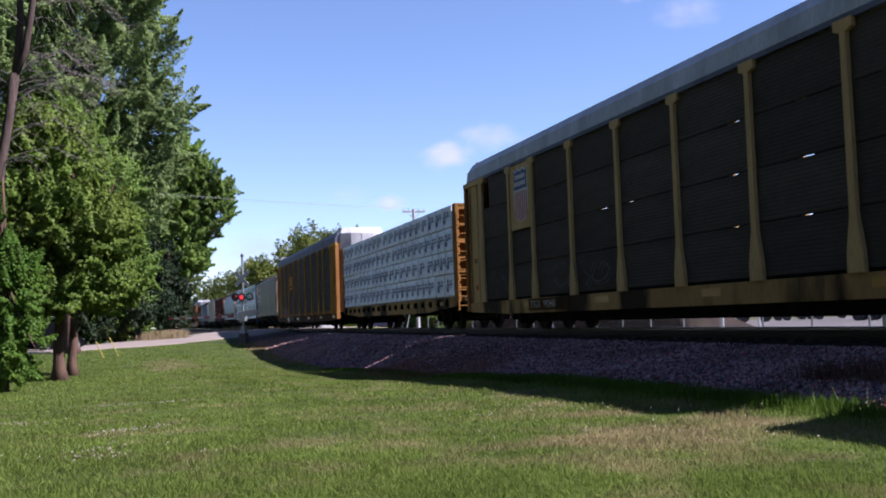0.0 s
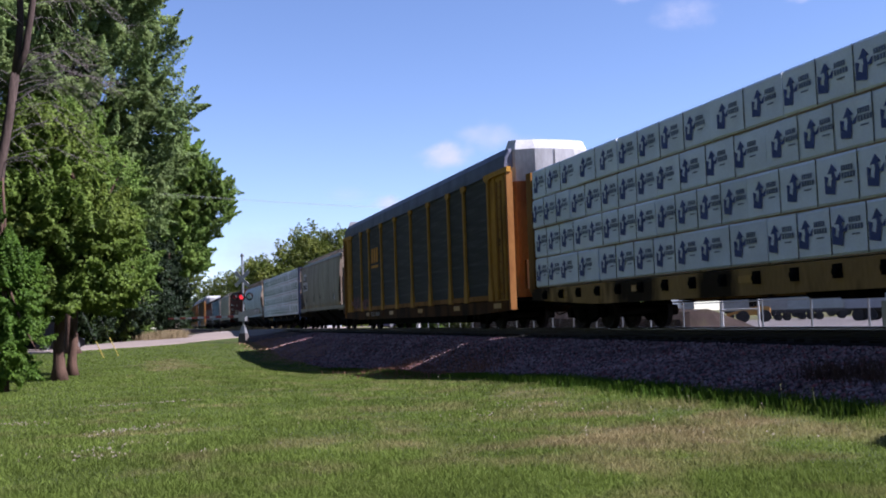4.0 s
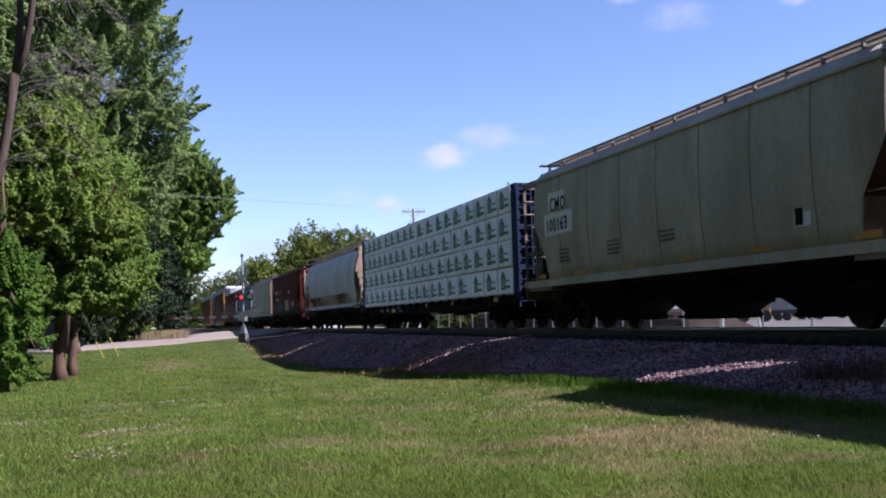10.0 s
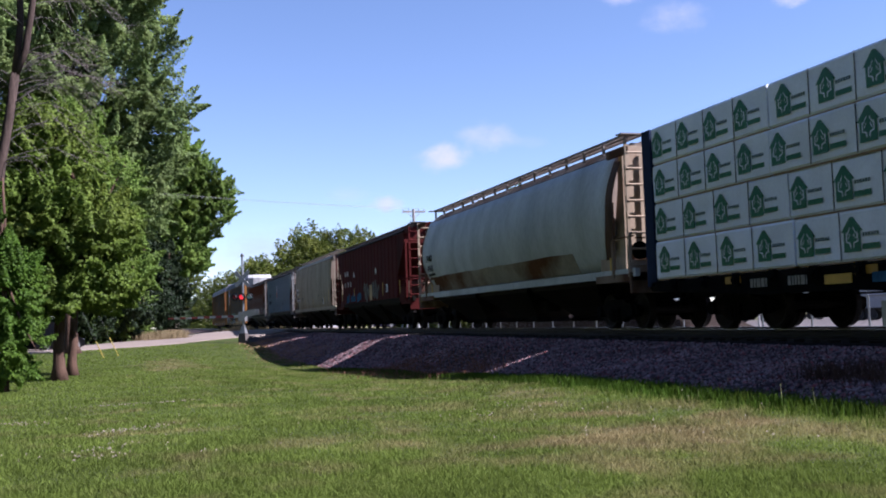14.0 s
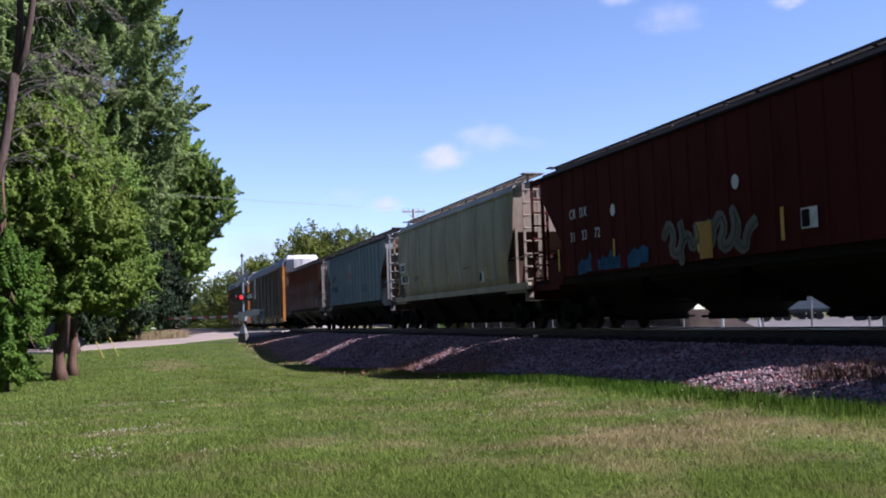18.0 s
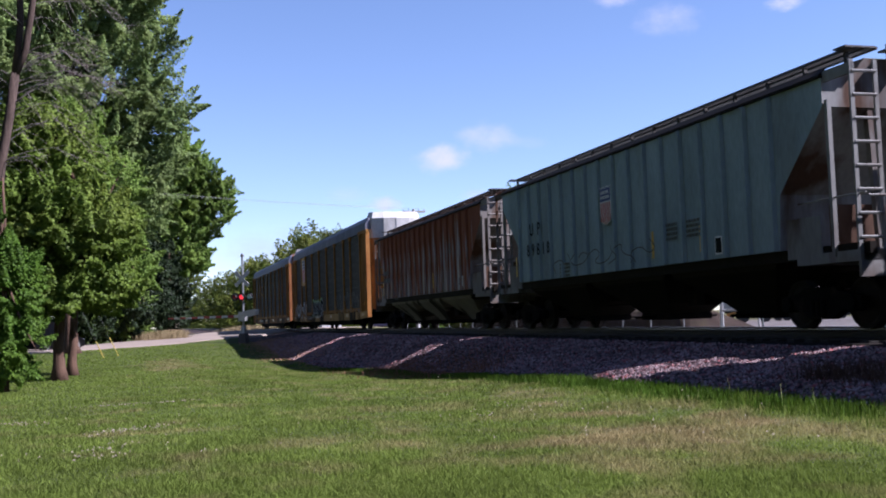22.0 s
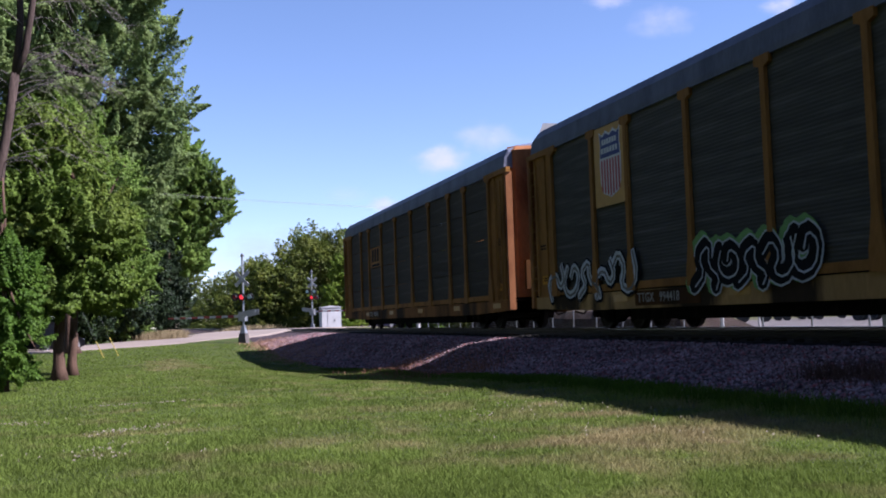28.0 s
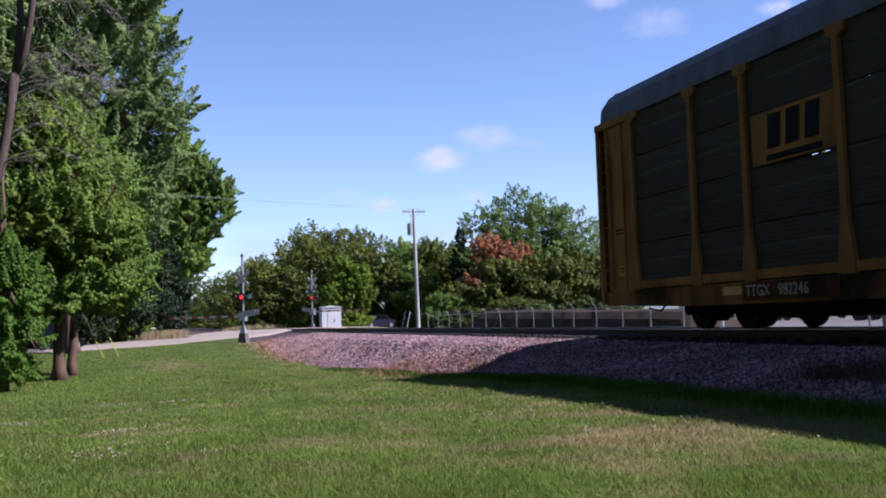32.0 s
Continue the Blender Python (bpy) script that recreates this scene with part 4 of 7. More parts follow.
def text_bars(parent, x, y, z, rows, mat, w=0.5, h=0.05, label="small painted data lines"):
    m = side_plane(x, y, z)
    bm = bmesh.new()
    g = random.Random(int(y * 100))
    for r in range(rows):
        q = 0.0
        while q < w:
            s = g.uniform(0.05, 0.14)
            plate(bm, rect(q, -r * h * 1.7 - h, min(q + s, w), -r * h * 1.7), m, 0.003)
            q += s + 0.03
    tagged(part("stencil", bm, mat, parent, label), kind="stuff")


def corrugated(bm, width, z0, z1, pitch=0.075, amp=0.006):
    n = int((z1 - z0) / (pitch / 2))
    prof = [(-(amp if k % 2 else 0.0), z0 + (z1 - z0) * k / n) for k in range(n + 1)]
    u = [bm.verts.new((x, -width / 2, z)) for x, z in prof]
    w = [bm.verts.new((x, width / 2, z)) for x, z in prof]
    for i in range(n):
        bm.faces.new((u[i], w[i], w[i + 1], u[i + 1]))
    bk = [bm.verts.new((0.03, y, z)) for y in (-width / 2, width / 2) for z in (z0, z1)]
    bm.faces.new((bk[0], bk[1], bk[3], bk[2]))
    bm.faces.new((u[0], w[0], bk[2], bk[0]))
    bm.faces.new((u[-1], bk[1], bk[3], w[-1]))


def build_post(bm):
    """Side post with a flared foot and a T-shaped head, outer face towards -X."""
    o = [(-0.21, 0.92), (-0.20, 1.25), (-0.085, 1.85), (-0.075, 4.80), (-0.24, 4.86), (-0.24, 5.02), (0.24, 5.02), (0.24, 4.86), (0.075, 4.80), (0.085, 1.85), (0.20, 1.25), (0.21, 0.92)]
    prism(bm, o, -0.05, 0.03, axis=0)


def ladder(parent, mat, m, width, z0, z1, n, r=0.016, stile=0.05, label=""):
    bm = bmesh.new()
    for s in (0, width):
        box(bm, s - stile / 2, s + stile / 2, -0.02, 0.02, z0, z1)
    for k in range(n):
        z = z0 + (z1 - z0) * (k + 0.5) / n
        rod(bm, (0, -0.015, z), (width, -0.015, z), r, 6)
    bm.transform(m)
    part("ladder", bm, mat, parent, label)


HALFW = 1.55
ROOFP = [(-1.56, 5.06), (-1.56, 5.14), (-1.53, 5.47), (-1.38, 5.70), (-1.0, 5.85), (-0.5, 5.93), (0, 5.95), (0.5, 5.93), (1.0, 5.85), (1.38, 5.70), (1.53, 5.47), (1.56, 5.14), (1.56, 5.06)]


def autorack(label, near, far, rows=1, screen="screen", cap=True, posts=(1.42, 4.30, 7.13, 9.10, 11.83), ypaint="yellow", roofpaint="roof", far_open=0.0, sillpaint="sill", doorpaint="orange", torn=False):
    car, hl = car_thing("autorack_car", label, near, far)
    running_gear(car, hl, 4.3 if hl > 13 else 3.6)
    # roof with shallow cross ribs
    bm = bmesh.new()
    loft(bm, [[(x, y, 5.06 + (z - 5.06) * f) for x, z in ROOFP] for y, f in ((-hl + 0.25, 0.76), (-hl + 0.32, 0.90), (-hl + 0.48, 0.97), (-hl + 0.8, 1.0), (hl - 0.8, 1.0), (hl - 0.48, 0.97), (hl - 0.32, 0.90), (hl - 0.25, 0.76))])
    roof = part("roof", bm, P[roofpaint], car, "galvanised curved roof", smooth=False)
    bm = bmesh.new()
    box(bm, -1.5, 1.5, -hl + 0.1, hl - 0.1, 0.92, 1.0)
    part("deck", bm, M["black"], car)
    bm = bmesh.new()
    box(bm, -1.25, 1.25, -hl + 5.7, hl - 5.7, 0.24, 0.60)
    for k in range(9):
        y = -hl + 6.2 + (2 * hl - 12.4) * k / 8
        piece("cross_bearer", cached("cross_bearer", lambda b: box(b, -1.4, 1.4, -0.1, 0.1, 0.61, 0.9), M["black"]), car, pose(0, y, 0))
    part("underframe", bm, M["black"], car)
    for z in (2.42, 3.85):
        bm = bmesh.new()
        box(bm, -1.45, 1.45, -hl + 0.6, hl - 0.6, z, z + 0.06)
        part("rack_deck", bm, M["black"], car)
    for s in (-1, 1):
        bm = bmesh.new()
        o = [(-hl + 0.25, 0.92), (hl - 0.25, 0.92), (hl - 0.25, 0.60), (hl - 4, 0.50), (-hl + 4, 0.50), (-hl + 0.25, 0.60)]
        prism(bm, o, s * 1.50 - 0.05, s * 1.50 + 0.05, axis=0)
        part("side_sill", bm, P[sillpaint], car, "rust-stained yellow side sill")
        bm = bmesh.new()
        box(bm, s * 1.545 - 0.03, s * 1.545 + 0.03, -hl + 0.3, hl - 0.3, 5.0, 5.10)
        part("top_rail", bm, P["roof"], car)
        ys = sorted([-p for p in posts] + list(posts))
        me = cached("autorack_post_" + ypaint, build_post, P[ypaint])
        for y in ys:
            piece("post", me, car, pose(s * HALFW, y, 0, 0, 0, 0 if s < 0 else 180))
        z0, z1 = 0.98, 5.0
        for a, b in zip(ys, ys[1:]):
            for r in range(rows):
                g0, g1 = z0 + (z1 - z0) * r / rows, z0 + (z1 - z0) * (r + 1) / rows
                wd = round(b - a, 2)
                gap = (0.012 if far_open else 0.028) if rows > 1 else 0.0
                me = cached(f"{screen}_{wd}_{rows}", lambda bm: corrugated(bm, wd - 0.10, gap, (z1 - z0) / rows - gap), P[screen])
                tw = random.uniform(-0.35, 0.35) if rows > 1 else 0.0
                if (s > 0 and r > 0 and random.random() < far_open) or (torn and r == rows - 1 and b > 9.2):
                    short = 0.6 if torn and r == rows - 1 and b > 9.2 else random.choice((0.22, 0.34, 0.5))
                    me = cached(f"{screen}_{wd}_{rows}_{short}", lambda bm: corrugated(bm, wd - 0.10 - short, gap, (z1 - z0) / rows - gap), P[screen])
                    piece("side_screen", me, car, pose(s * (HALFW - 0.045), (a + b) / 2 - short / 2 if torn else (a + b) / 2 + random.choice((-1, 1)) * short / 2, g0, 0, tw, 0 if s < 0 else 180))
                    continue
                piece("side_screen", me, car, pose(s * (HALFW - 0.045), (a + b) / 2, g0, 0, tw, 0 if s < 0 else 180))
        # closed end bays, door edge angle, header beam, ladder
        for e in (-1, 1):
            y0, y1 = e * posts[-1], e * (hl - 0.42)
            bm = bmesh.new()
            box(bm, s * 1.50 - 0.02, s * 1.50 + 0.02, min(y0, y1), max(y0, y1), 0.92, 4.92)
            part("end_panel", bm, P[ypaint], car, "plain yellow end bay")
            for f in (0.40, 0.98):
                bm = bmesh.new()
                y = y0 + (y1 - y0) * f
                box(bm, s * 1.53 - 0.03, s * 1.53 + 0.03, y - 0.035, y + 0.035, 0.95, 4.9)
                part("panel_stile", bm, P[ypaint], car)
            bm = bmesh.new()
            ya, yb = e * (posts[-1] - 0.35), e * (hl + 0.05)
            box(bm, s * 1.53 - 0.07, s * 1.53 + 0.07, min(ya, yb), max(ya, yb), 4.90, 5.06)
            part("header_beam", bm, P[ypaint], car)
            bm = bmesh.new()
            yc = e * (hl - 0.06)
            box(bm, s * 1.50 - 0.10, s * 1.50 + 0.10, yc - 0.07, yc + 0.07, 0.62, 4.92)
            part("corner_post", bm, P[doorpaint], car)
            ladder(car, P["yellow"], pose(s * 1.585, e * (hl - 0.62), 0, 0, 0, 90), 0.40, 0.95, 4.7, 11)
        for y in (-hl + 1.0, -8.2, -3.0, 2.2, 7.4):
            bm = bmesh.new()
            box(bm, s * 1.56 - 0.004, s * 1.56 + 0.004, y, y + 0.75, 0.68, 0.84)
            part("reflector", bm, P["reflector"], car)
    # folding end doors, faceted in plan
    for e in (-1, 1):
        plan = [(-1.42, 0.0), (-1.22, 0.40), (-0.66, 0.66), (0.0, 0.70), (0.66, 0.66), (1.22, 0.40), (1.42, 0.0)]
        top = 5.30
        bm = bmesh.new()
        prism(bm, [(x, e * (hl - 0.55 + d)) for x, d in plan], 1.0, 4.62, axis=2)
        door = part("end_door", bm, P[doorpaint], car, "faceted orange end door")
        bm = bmesh.new()
        h = 5.96 if cap else 5.78
        inner = [(x * 0.90, e * (hl - 0.59 + d * 0.55)) for x, d in plan]
        loft(bm, [[(x, e * (hl - 0.55 + d), 4.62) for x, d in plan], [(x, e * (hl - 0.55 + d), 5.62) for x, d in plan], [(x, y, h) for x, y in inner]])
        box(bm, -0.02, 0.02, min(e * (hl + 0.17), e * (hl - 0.1)), max(e * (hl + 0.17), e * (hl - 0.1)), 4.7, 5.6)
        part("end_door_top", bm, P["cap"] if cap else P[doorpaint], door, "white painted upper end door" if cap else "")
        for x in (-0.62, -0.05, 0.05, 0.62):
            bm = bmesh.new()
            rod(bm, (x, e * (hl + 0.15), 1.1), (x, e * (hl + 0.15), 4.5), 0.022, 6)
            part("door_bar", bm, P[doorpaint], door)
        for z in (1.6, 3.1, 4.9):
            bm = bmesh.new()
            rod(bm, (-0.45, e * (hl + 0.17), z), (0.45, e * (hl + 0.17), z), 0.014, 6)
            part("grab_iron", bm, P[doorpaint], door)
        bm = bmesh.new()
        box(bm, -1.05, -0.72, min(e * (hl - 0.10), e * (hl + 0.08)), max(e * (hl - 0.10), e * (hl + 0.08)), 1.25, 2.15)
        part("door_step", bm, P["sill"], door)
    return car, hl


def hopper(label, near, far, mat, kind="smooth", ribs=0, z_low=1.42, z_eave=4.28, body_in=1.3, cut=1.25, cut_z=3.0, walk_h=0.20, bays=3, walk_x=0.55, end_mat=None, width=1.5, rib_out=0.085, under=None, knee=(0.5, 0.55)):
    car, hl = car_thing("covered_hopper_car", label, near, far)
    running_gear(car, hl, 1.95)
    bl = hl - body_in
    end_mat = end_mat or mat

    def half(z):
        if kind == "flat":
            return width
        if kind == "tank":
            f = (z - z_low) / (4.42 - z_low)
            return width * (0.80 + 0.42 * math.sin(min(1, f) * math.pi * 0.86 + 0.25)) if f < 0.98 else 0.62
        f = (z - z_low) / (z_eave - z_low)
        return width * (0.93 + 0.085 * math.sin(f * math.pi * 0.8 + 0.25))

    top = 4.60
    kz = cut_z * knee[1] + z_low * (1 - knee[1])
    ringz = [(-bl, cut_z), (-bl + cut * knee[0], kz), (-bl + cut, z_low)] + [(y, z_low) for y in steps((-bl + cut + 0.01, bl - cut - 0.01, 8))] + [(bl - cut, z_low), (bl - cut * knee[0], kz), (bl, cut_z)]
    rings = []
    for y, zb in ringz:
        zs = [zb + (z_eave - zb) * k / 9 for k in range(10)]
        left = [(-half(z), y, z) for z in zs]
        cap = [(-half(z_eave) * 0.95, y, z_eave + 0.08), (-0.62, y, top), (0.62, y, top), (half(z_eave) * 0.95, y, z_eave + 0.08)]
        if kind == "tank":
            cap = [(-1.12, y, 4.30), (-0.62, y, 4.44), (0.62, y, 4.44), (1.12, y, 4.30)]
        if kind == "smooth":
            cap = [(-half(z_eave) * 0.97, y, z_eave + 0.06), (-1.24, y, z_eave + 0.24), (-0.62, y, top), (0.62, y, top), (1.24, y, z_eave + 0.24), (half(z_eave) * 0.97, y, z_eave + 0.06)]
        rings.append(left + cap + [(-x, y_, z) for x, y_, z in reversed(left)])
    bm = bmesh.new()
    loft(bm, rings)
    body = part("body", bm, mat, car, smooth=False)
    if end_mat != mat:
        # smooth cars: slopes and undersides go dark brown for the shade there
        body.data.materials.append(P["tank_roof"] if kind == "tank" else end_mat if kind == "flat" else P["end_brown_shade"])
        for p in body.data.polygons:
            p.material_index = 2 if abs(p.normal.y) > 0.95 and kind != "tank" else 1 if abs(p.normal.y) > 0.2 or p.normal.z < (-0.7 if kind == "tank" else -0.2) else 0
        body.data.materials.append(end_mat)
    if kind != "flat":
        for p in body.data.polygons:
            p.use_smooth = abs(p.normal.y) < 0.5
    for s in (-1, 1):
        if kind != "tank":
            bm = bmesh.new()
            prism(bm, [(s * (half(z_eave) - 0.08), z_eave - 0.05), (s * (half(z_eave) + 0.05), z_eave - 0.05), (s * (half(z_eave) + 0.05), z_eave + 0.0), (s * (half(z_eave) - 0.10), z_eave + 0.13)], -bl, bl)
            # flat cars: rail painted near black to take away its sunlit strip
            part("eave_rail", bm, P["grime_shade"] if kind == "flat" else mat, car)
        bm = bmesh.new()
        inw = 0.14 if kind == "flat" else -0.2 if kind == "tank" else 0.0
        box(bm, s * (half(z_low) - inw) - 0.06, s * (half(z_low) - inw) + 0.06, -hl + 0.1, hl - 0.1, z_low - 0.20, z_low - 0.003)
        # flat cars: sill painted near black for the shade below the body
        part("side_sill", bm, mat if kind in ("smooth", "tank") else P["grime_shade"], car)
        if kind == "tank":
            bm = bmesh.new()
            zs = [z_low + 0.04 + 0.56 * k / 5 for k in range(6)]
            loft(bm, [[(s * (half(z) + 0.008), y, z + 0.07 * noise.noise((y * 0.5, 0.5, 4)) * (z > z_low + 0.3)) for z in zs] for y in steps((-bl + cut + 1.6, bl - cut - 0.1, 36))], close=False, cap=False)
            part("rusted_lower_sheet", bm, P["rust_dark"], car, "rust-stained lower sheet")
        if ribs:
            me = cached(f"rib_{mat.name}", lambda b: prism(b, [(-0.065, 0.0), (-0.045, -rib_out), (0.045, -rib_out), (0.065, 0.0)], z_low, z_eave - 0.07, axis=2), mat)
            for k in range(ribs):
                y = -bl + cut + 0.1 + (2 * (bl - cut) - 0.2) * k / (ribs - 1)
                piece("rib", me, car, pose(s * width, y, 0, 0, 0, -90 if s < 0 else 90))
        elif kind == "smooth":
            me = cached(f"seam_{mat.name}_{z_low}", lambda b: [rod(b, (-half(z0) - 0.002, 0, z0), (-half(z1) - 0.002, 0, z1), 0.010, 4) for z0, z1 in zip(steps((z_low, z_eave, 8)), steps((z_low, z_eave, 8))[1:])], P["seam"])
            for k in range(1, 8):
                piece("weld_seam", me, car, pose(0, -bl + 2 * bl * k / 8, 0, 0, 0, 0 if s < 0 else 180))
    if kind == "tank":
        bm = bmesh.new()
        loft(bm, [[(s_ * x, y, z) for s_, x, z in ((-1, 1.20, 4.12), (-1, 1.15, 4.33), (-1, 0.80, 4.60), (1, 0.80, 4.60), (1, 1.15, 4.33), (1, 1.20, 4.12))] for y in (-bl, bl)])
        part("roof", bm, P["tank_roof"], car, "tan rust-stained roof sheet")
    if kind == "tank":
        for e in (-1, 1):
            for s in (-1, 1):
                bm = bmesh.new()
                zs = steps((z_low, 4.12, 14))
                edge = [(-0.02 + cut * (1 - min(1, (z - z_low) / (cut_z + 0.5 - z_low))) ** 1.3, z) for z in zs]
                loft(bm, [[(s * (half(z) + 0.012), e * (bl - d + w), z) for w in (0.0, 0.12 if e > 0 else 0.42)] for d, z in edge], close=False, cap=False)
                # near end: the wide dark band paints the shaded recess
                part("end_collar", bm, P["tank_rust"] if e > 0 else P["end_brown_shade"], car, "end collar, rusty at the far end, painted as shade at the near end")
    # outlet hoppers
    for k in range(bays):
        y0 = -bl + cut + 0.25 + (2 * (bl - cut) - 0.5) * k / bays
        y1 = -bl + cut + 0.25 + (2 * (bl - cut) - 0.5) * (k + 1) / bays
        c = (y0 + y1) / 2
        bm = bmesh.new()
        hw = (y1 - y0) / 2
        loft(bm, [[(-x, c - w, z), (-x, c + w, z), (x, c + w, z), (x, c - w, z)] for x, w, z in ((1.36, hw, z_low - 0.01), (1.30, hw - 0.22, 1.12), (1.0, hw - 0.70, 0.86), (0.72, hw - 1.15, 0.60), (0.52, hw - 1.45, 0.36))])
        # hopper colour darkened for the shade underneath
        part("outlet_hopper", bm, under or P["grime_shade"], car, "grimy outlet hopper, shade painted into its colour")
        bm = bmesh.new()
        box(bm, -0.55, 0.55, c - hw + 1.42, c + hw - 1.42, 0.21, 0.36)
        rod(bm, (-1.1, c, 0.28), (1.1, c, 0.28), 0.03, 6)
        part("outlet_gate", bm, M["black"], car)
    # roof walk and hatches
    bm = bmesh.new()
    box(bm, -0.30, 0.30, -bl + 0.4, bl - 0.4, top - 0.02, top + 0.12)
    part("hatch_trough", bm, mat, car)
    bm = bmesh.new()
    zt = top + walk_h
    for s in (-1, 1):
        for x in (walk_x, walk_x + 0.24, walk_x + 0.48):
            box(bm, s * x - 0.02, s * x + 0.02, -bl - 0.25, bl + 0.25, zt - 0.045, zt)
        y = -bl - 0.25
        while y < bl + 0.25:
            box(bm, s * (walk_x + 0.24) - 0.25, s * (walk_x + 0.24) + 0.25, y, y + 0.055, zt - 0.025, zt - 0.004)
            y += 0.085
        for k in range(15):
            y = -bl + 2 * bl * k / 14
            box(bm, s * (walk_x + 0.42) - 0.03, s * (walk_x + 0.42) + 0.03, y - 0.03, y + 0.03, top - 0.12, zt - 0.04)
    for e in (-1, 1):
        for x in (-0.9, 0.0, 0.9):
            box(bm, x - 0.3, x + 0.3, e * (bl + 0.12) - 0.16, e * (bl + 0.12) + 0.16, zt - 0.03, zt)
    part("roof_walk", bm, P["grate_dark" if kind == "flat" else "grate"], car, "steel grating roof walk")
    # end platforms, ladders, posts and slope braces
    for e in (-1, 1):
        bm = bmesh.new()
        hp = hl - 0.24
        box(bm, -1.45, 1.45, min(e * (bl - 1.0), e * hp), max(e * (bl - 1.0), e * hp), z_low - 0.30, z_low - 0.12)
        box(bm, -1.5, 1.5, min(e * (hp - 0.06), e * hp), max(e * (hp - 0.06), e * hp), 0.86, z_low - 0.1)
        part("end_platform", bm, end_mat, car)
        bm = bmesh.new()
        box(bm, -1.30, 1.30, min(e * (bl - 0.25), e * (bl - 0.22)), max(e * (bl - 0.25), e * (bl - 0.22)), z_low - 0.12, 2.12)
        # dark brown stands in for shade in the open end below the slope
        part("end_bulkhead", bm, P["end_brown_shade"], car)
        if kind == "tank":
            for x in (-1.30, 1.30):
                bm = bmesh.new()
                prism(bm, [(e * (bl - cut - 0.5), z_low - 0.16), (e * (hl - 0.3), z_low - 0.16), (e * (hl - 0.3), z_low + 0.02), (e * (bl + 0.05), 1.85), (e * (bl - cut * 0.5), 2.35), (e * (bl - cut - 0.5), 2.35)] if e > 0 or x > 0 else
                      [(-bl + cut + 0.1, z_low - 0.16), (-hl + 0.80, z_low - 0.16), (-hl + 0.80, 4.25), (-bl - 0.30, 4.25), (-bl - 0.18, 3.4), (-bl + 0.05, 2.5), (-bl + cut + 0.1, 1.75)], x - 0.015, x + 0.015, axis=0)
                part("end_side_sheet", bm, P["end_pale"], car, "pale rust-streaked end side sheet")
                bm = bmesh.new()
                box(bm, x * 1.02 - 0.006, x * 1.02 + 0.006, e * (bl - 0.35) - 0.05, e * (bl - 0.35) + 0.05, z_low, 2.3)
                part("reflector", bm, P["badge"], car)
        if kind == "tank":
            for x in (-1.41, 1.41) if e > 0 else ():
                bm = bmesh.new()
                box(bm, x - 0.025, x + 0.025, hl - 0.225, hl - 0.175, z_low - 0.2, z_eave + 0.12)
                part("end_post", bm, P["end_pale"], car)
            if e < 0:
                for xa, xb in ((-1.46, -0.94), (0.94, 1.46)):
                    bm = bmesh.new()
                    box(bm, xa, xb, -hl + 0.40, -hl + 0.43, z_low + 0.55, z_eave + 0.1)
                    box(bm, xa, xb, -hl + 0.40, -hl + 0.43, z_low - 0.2, z_low + 0.2)
                    box(bm, xa, xa + 0.06, -hl + 0.40, -hl + 0.43, z_low + 0.2, z_low + 0.55)
                    sheet = part("end_sheet", bm, P["end_pale"], car, "tan rust-stained end sheet with a hole")
                    # solid black disc stands in for the shade inside the round opening
                    bm = bmesh.new()
                    rod(bm, ((xa + xb) / 2 + 0.05, -hl + 0.35, z_low + 0.42), ((xa + xb) / 2 + 0.05, -hl + 0.398, z_low + 0.42), 0.22, 18)
                    part("hole", bm, M["black"], sheet, "black disc painted as a shaded round opening")
        if kind == "flat":
            for x in (-1.43, 1.43):
                bm = bmesh.new()
                ya, yb = e * (bl - cut * 0.9), e * (bl - 0.30)
                box(bm, x - 0.015, x + 0.015, min(ya, yb), max(ya, yb), z_low - 0.18, 1.95)
                part("side_gusset", bm, end_mat, car)
        bm = bmesh.new()
        for x in (-0.55, 0.55):
            loft(bm, [[(x - 0.05, e * (bl - 0.02), cut_z), (x + 0.05, e * (bl - 0.02), cut_z), (x + 0.05, e * (bl - 0.14), cut_z), (x - 0.05, e * (bl - 0.14), cut_z)],
                      [(x - 0.05, e * (bl + 0.1), z_low - 0.12), (x + 0.05, e * (bl + 0.1), z_low - 0.12), (x + 0.05, e * bl, z_low - 0.12), (x - 0.05, e * bl, z_low - 0.12)]])
        rod(bm, (-1.4, e * (hl - 0.1), 2.15), (1.4, e * (hl - 0.1), 2.15), 0.02, 6)
        part("end_brace", bm, end_mat, car)
        for x in (-1.46, 0.98):
            m = pose(x, e * (hl - 0.28), 0)
            ladder(car, P["end_pale"] if kind == "tank" else end_mat, m, 0.58 if kind == "tank" else 0.46, z_low - 0.5, z_eave + 0.1, 9, 0.026, 0.075)
        for x in (-1.44, 1.44):
            bm = bmesh.new()
            box(bm, x - 0.04, x + 0.04, min(e * (bl + 0.02), e * (bl + 0.10)), max(e * (bl + 0.02), e * (bl + 0.10)), z_low - 0.2, max(cut_z, 3.0) + 0.1)
            part("corner_post", bm, end_mat, car)
            bm = bmesh.new()
            rod(bm, (x, e * (hl - 0.1), 2.2), (x, e * (bl - 0.9), 2.2), 0.018, 6)
            part("side_handrail", bm, end_mat, car)
            bm = bmesh.new()
            box(bm, x - 0.03, x + 0.03, min(e * (bl - 0.05), e * (hl - 0.26)), max(e * (bl - 0.05), e * (hl - 0.26)), z_eave - 0.12, z_eave + 0.06)
            part("eave_bracket", bm, end_mat, car)
        bm = bmesh.new()
        rod(bm, (0.45, e * (hl - 0.15), 2.4), (0.45, e * (hl - 0.10), 2.4), 0.26, 14)
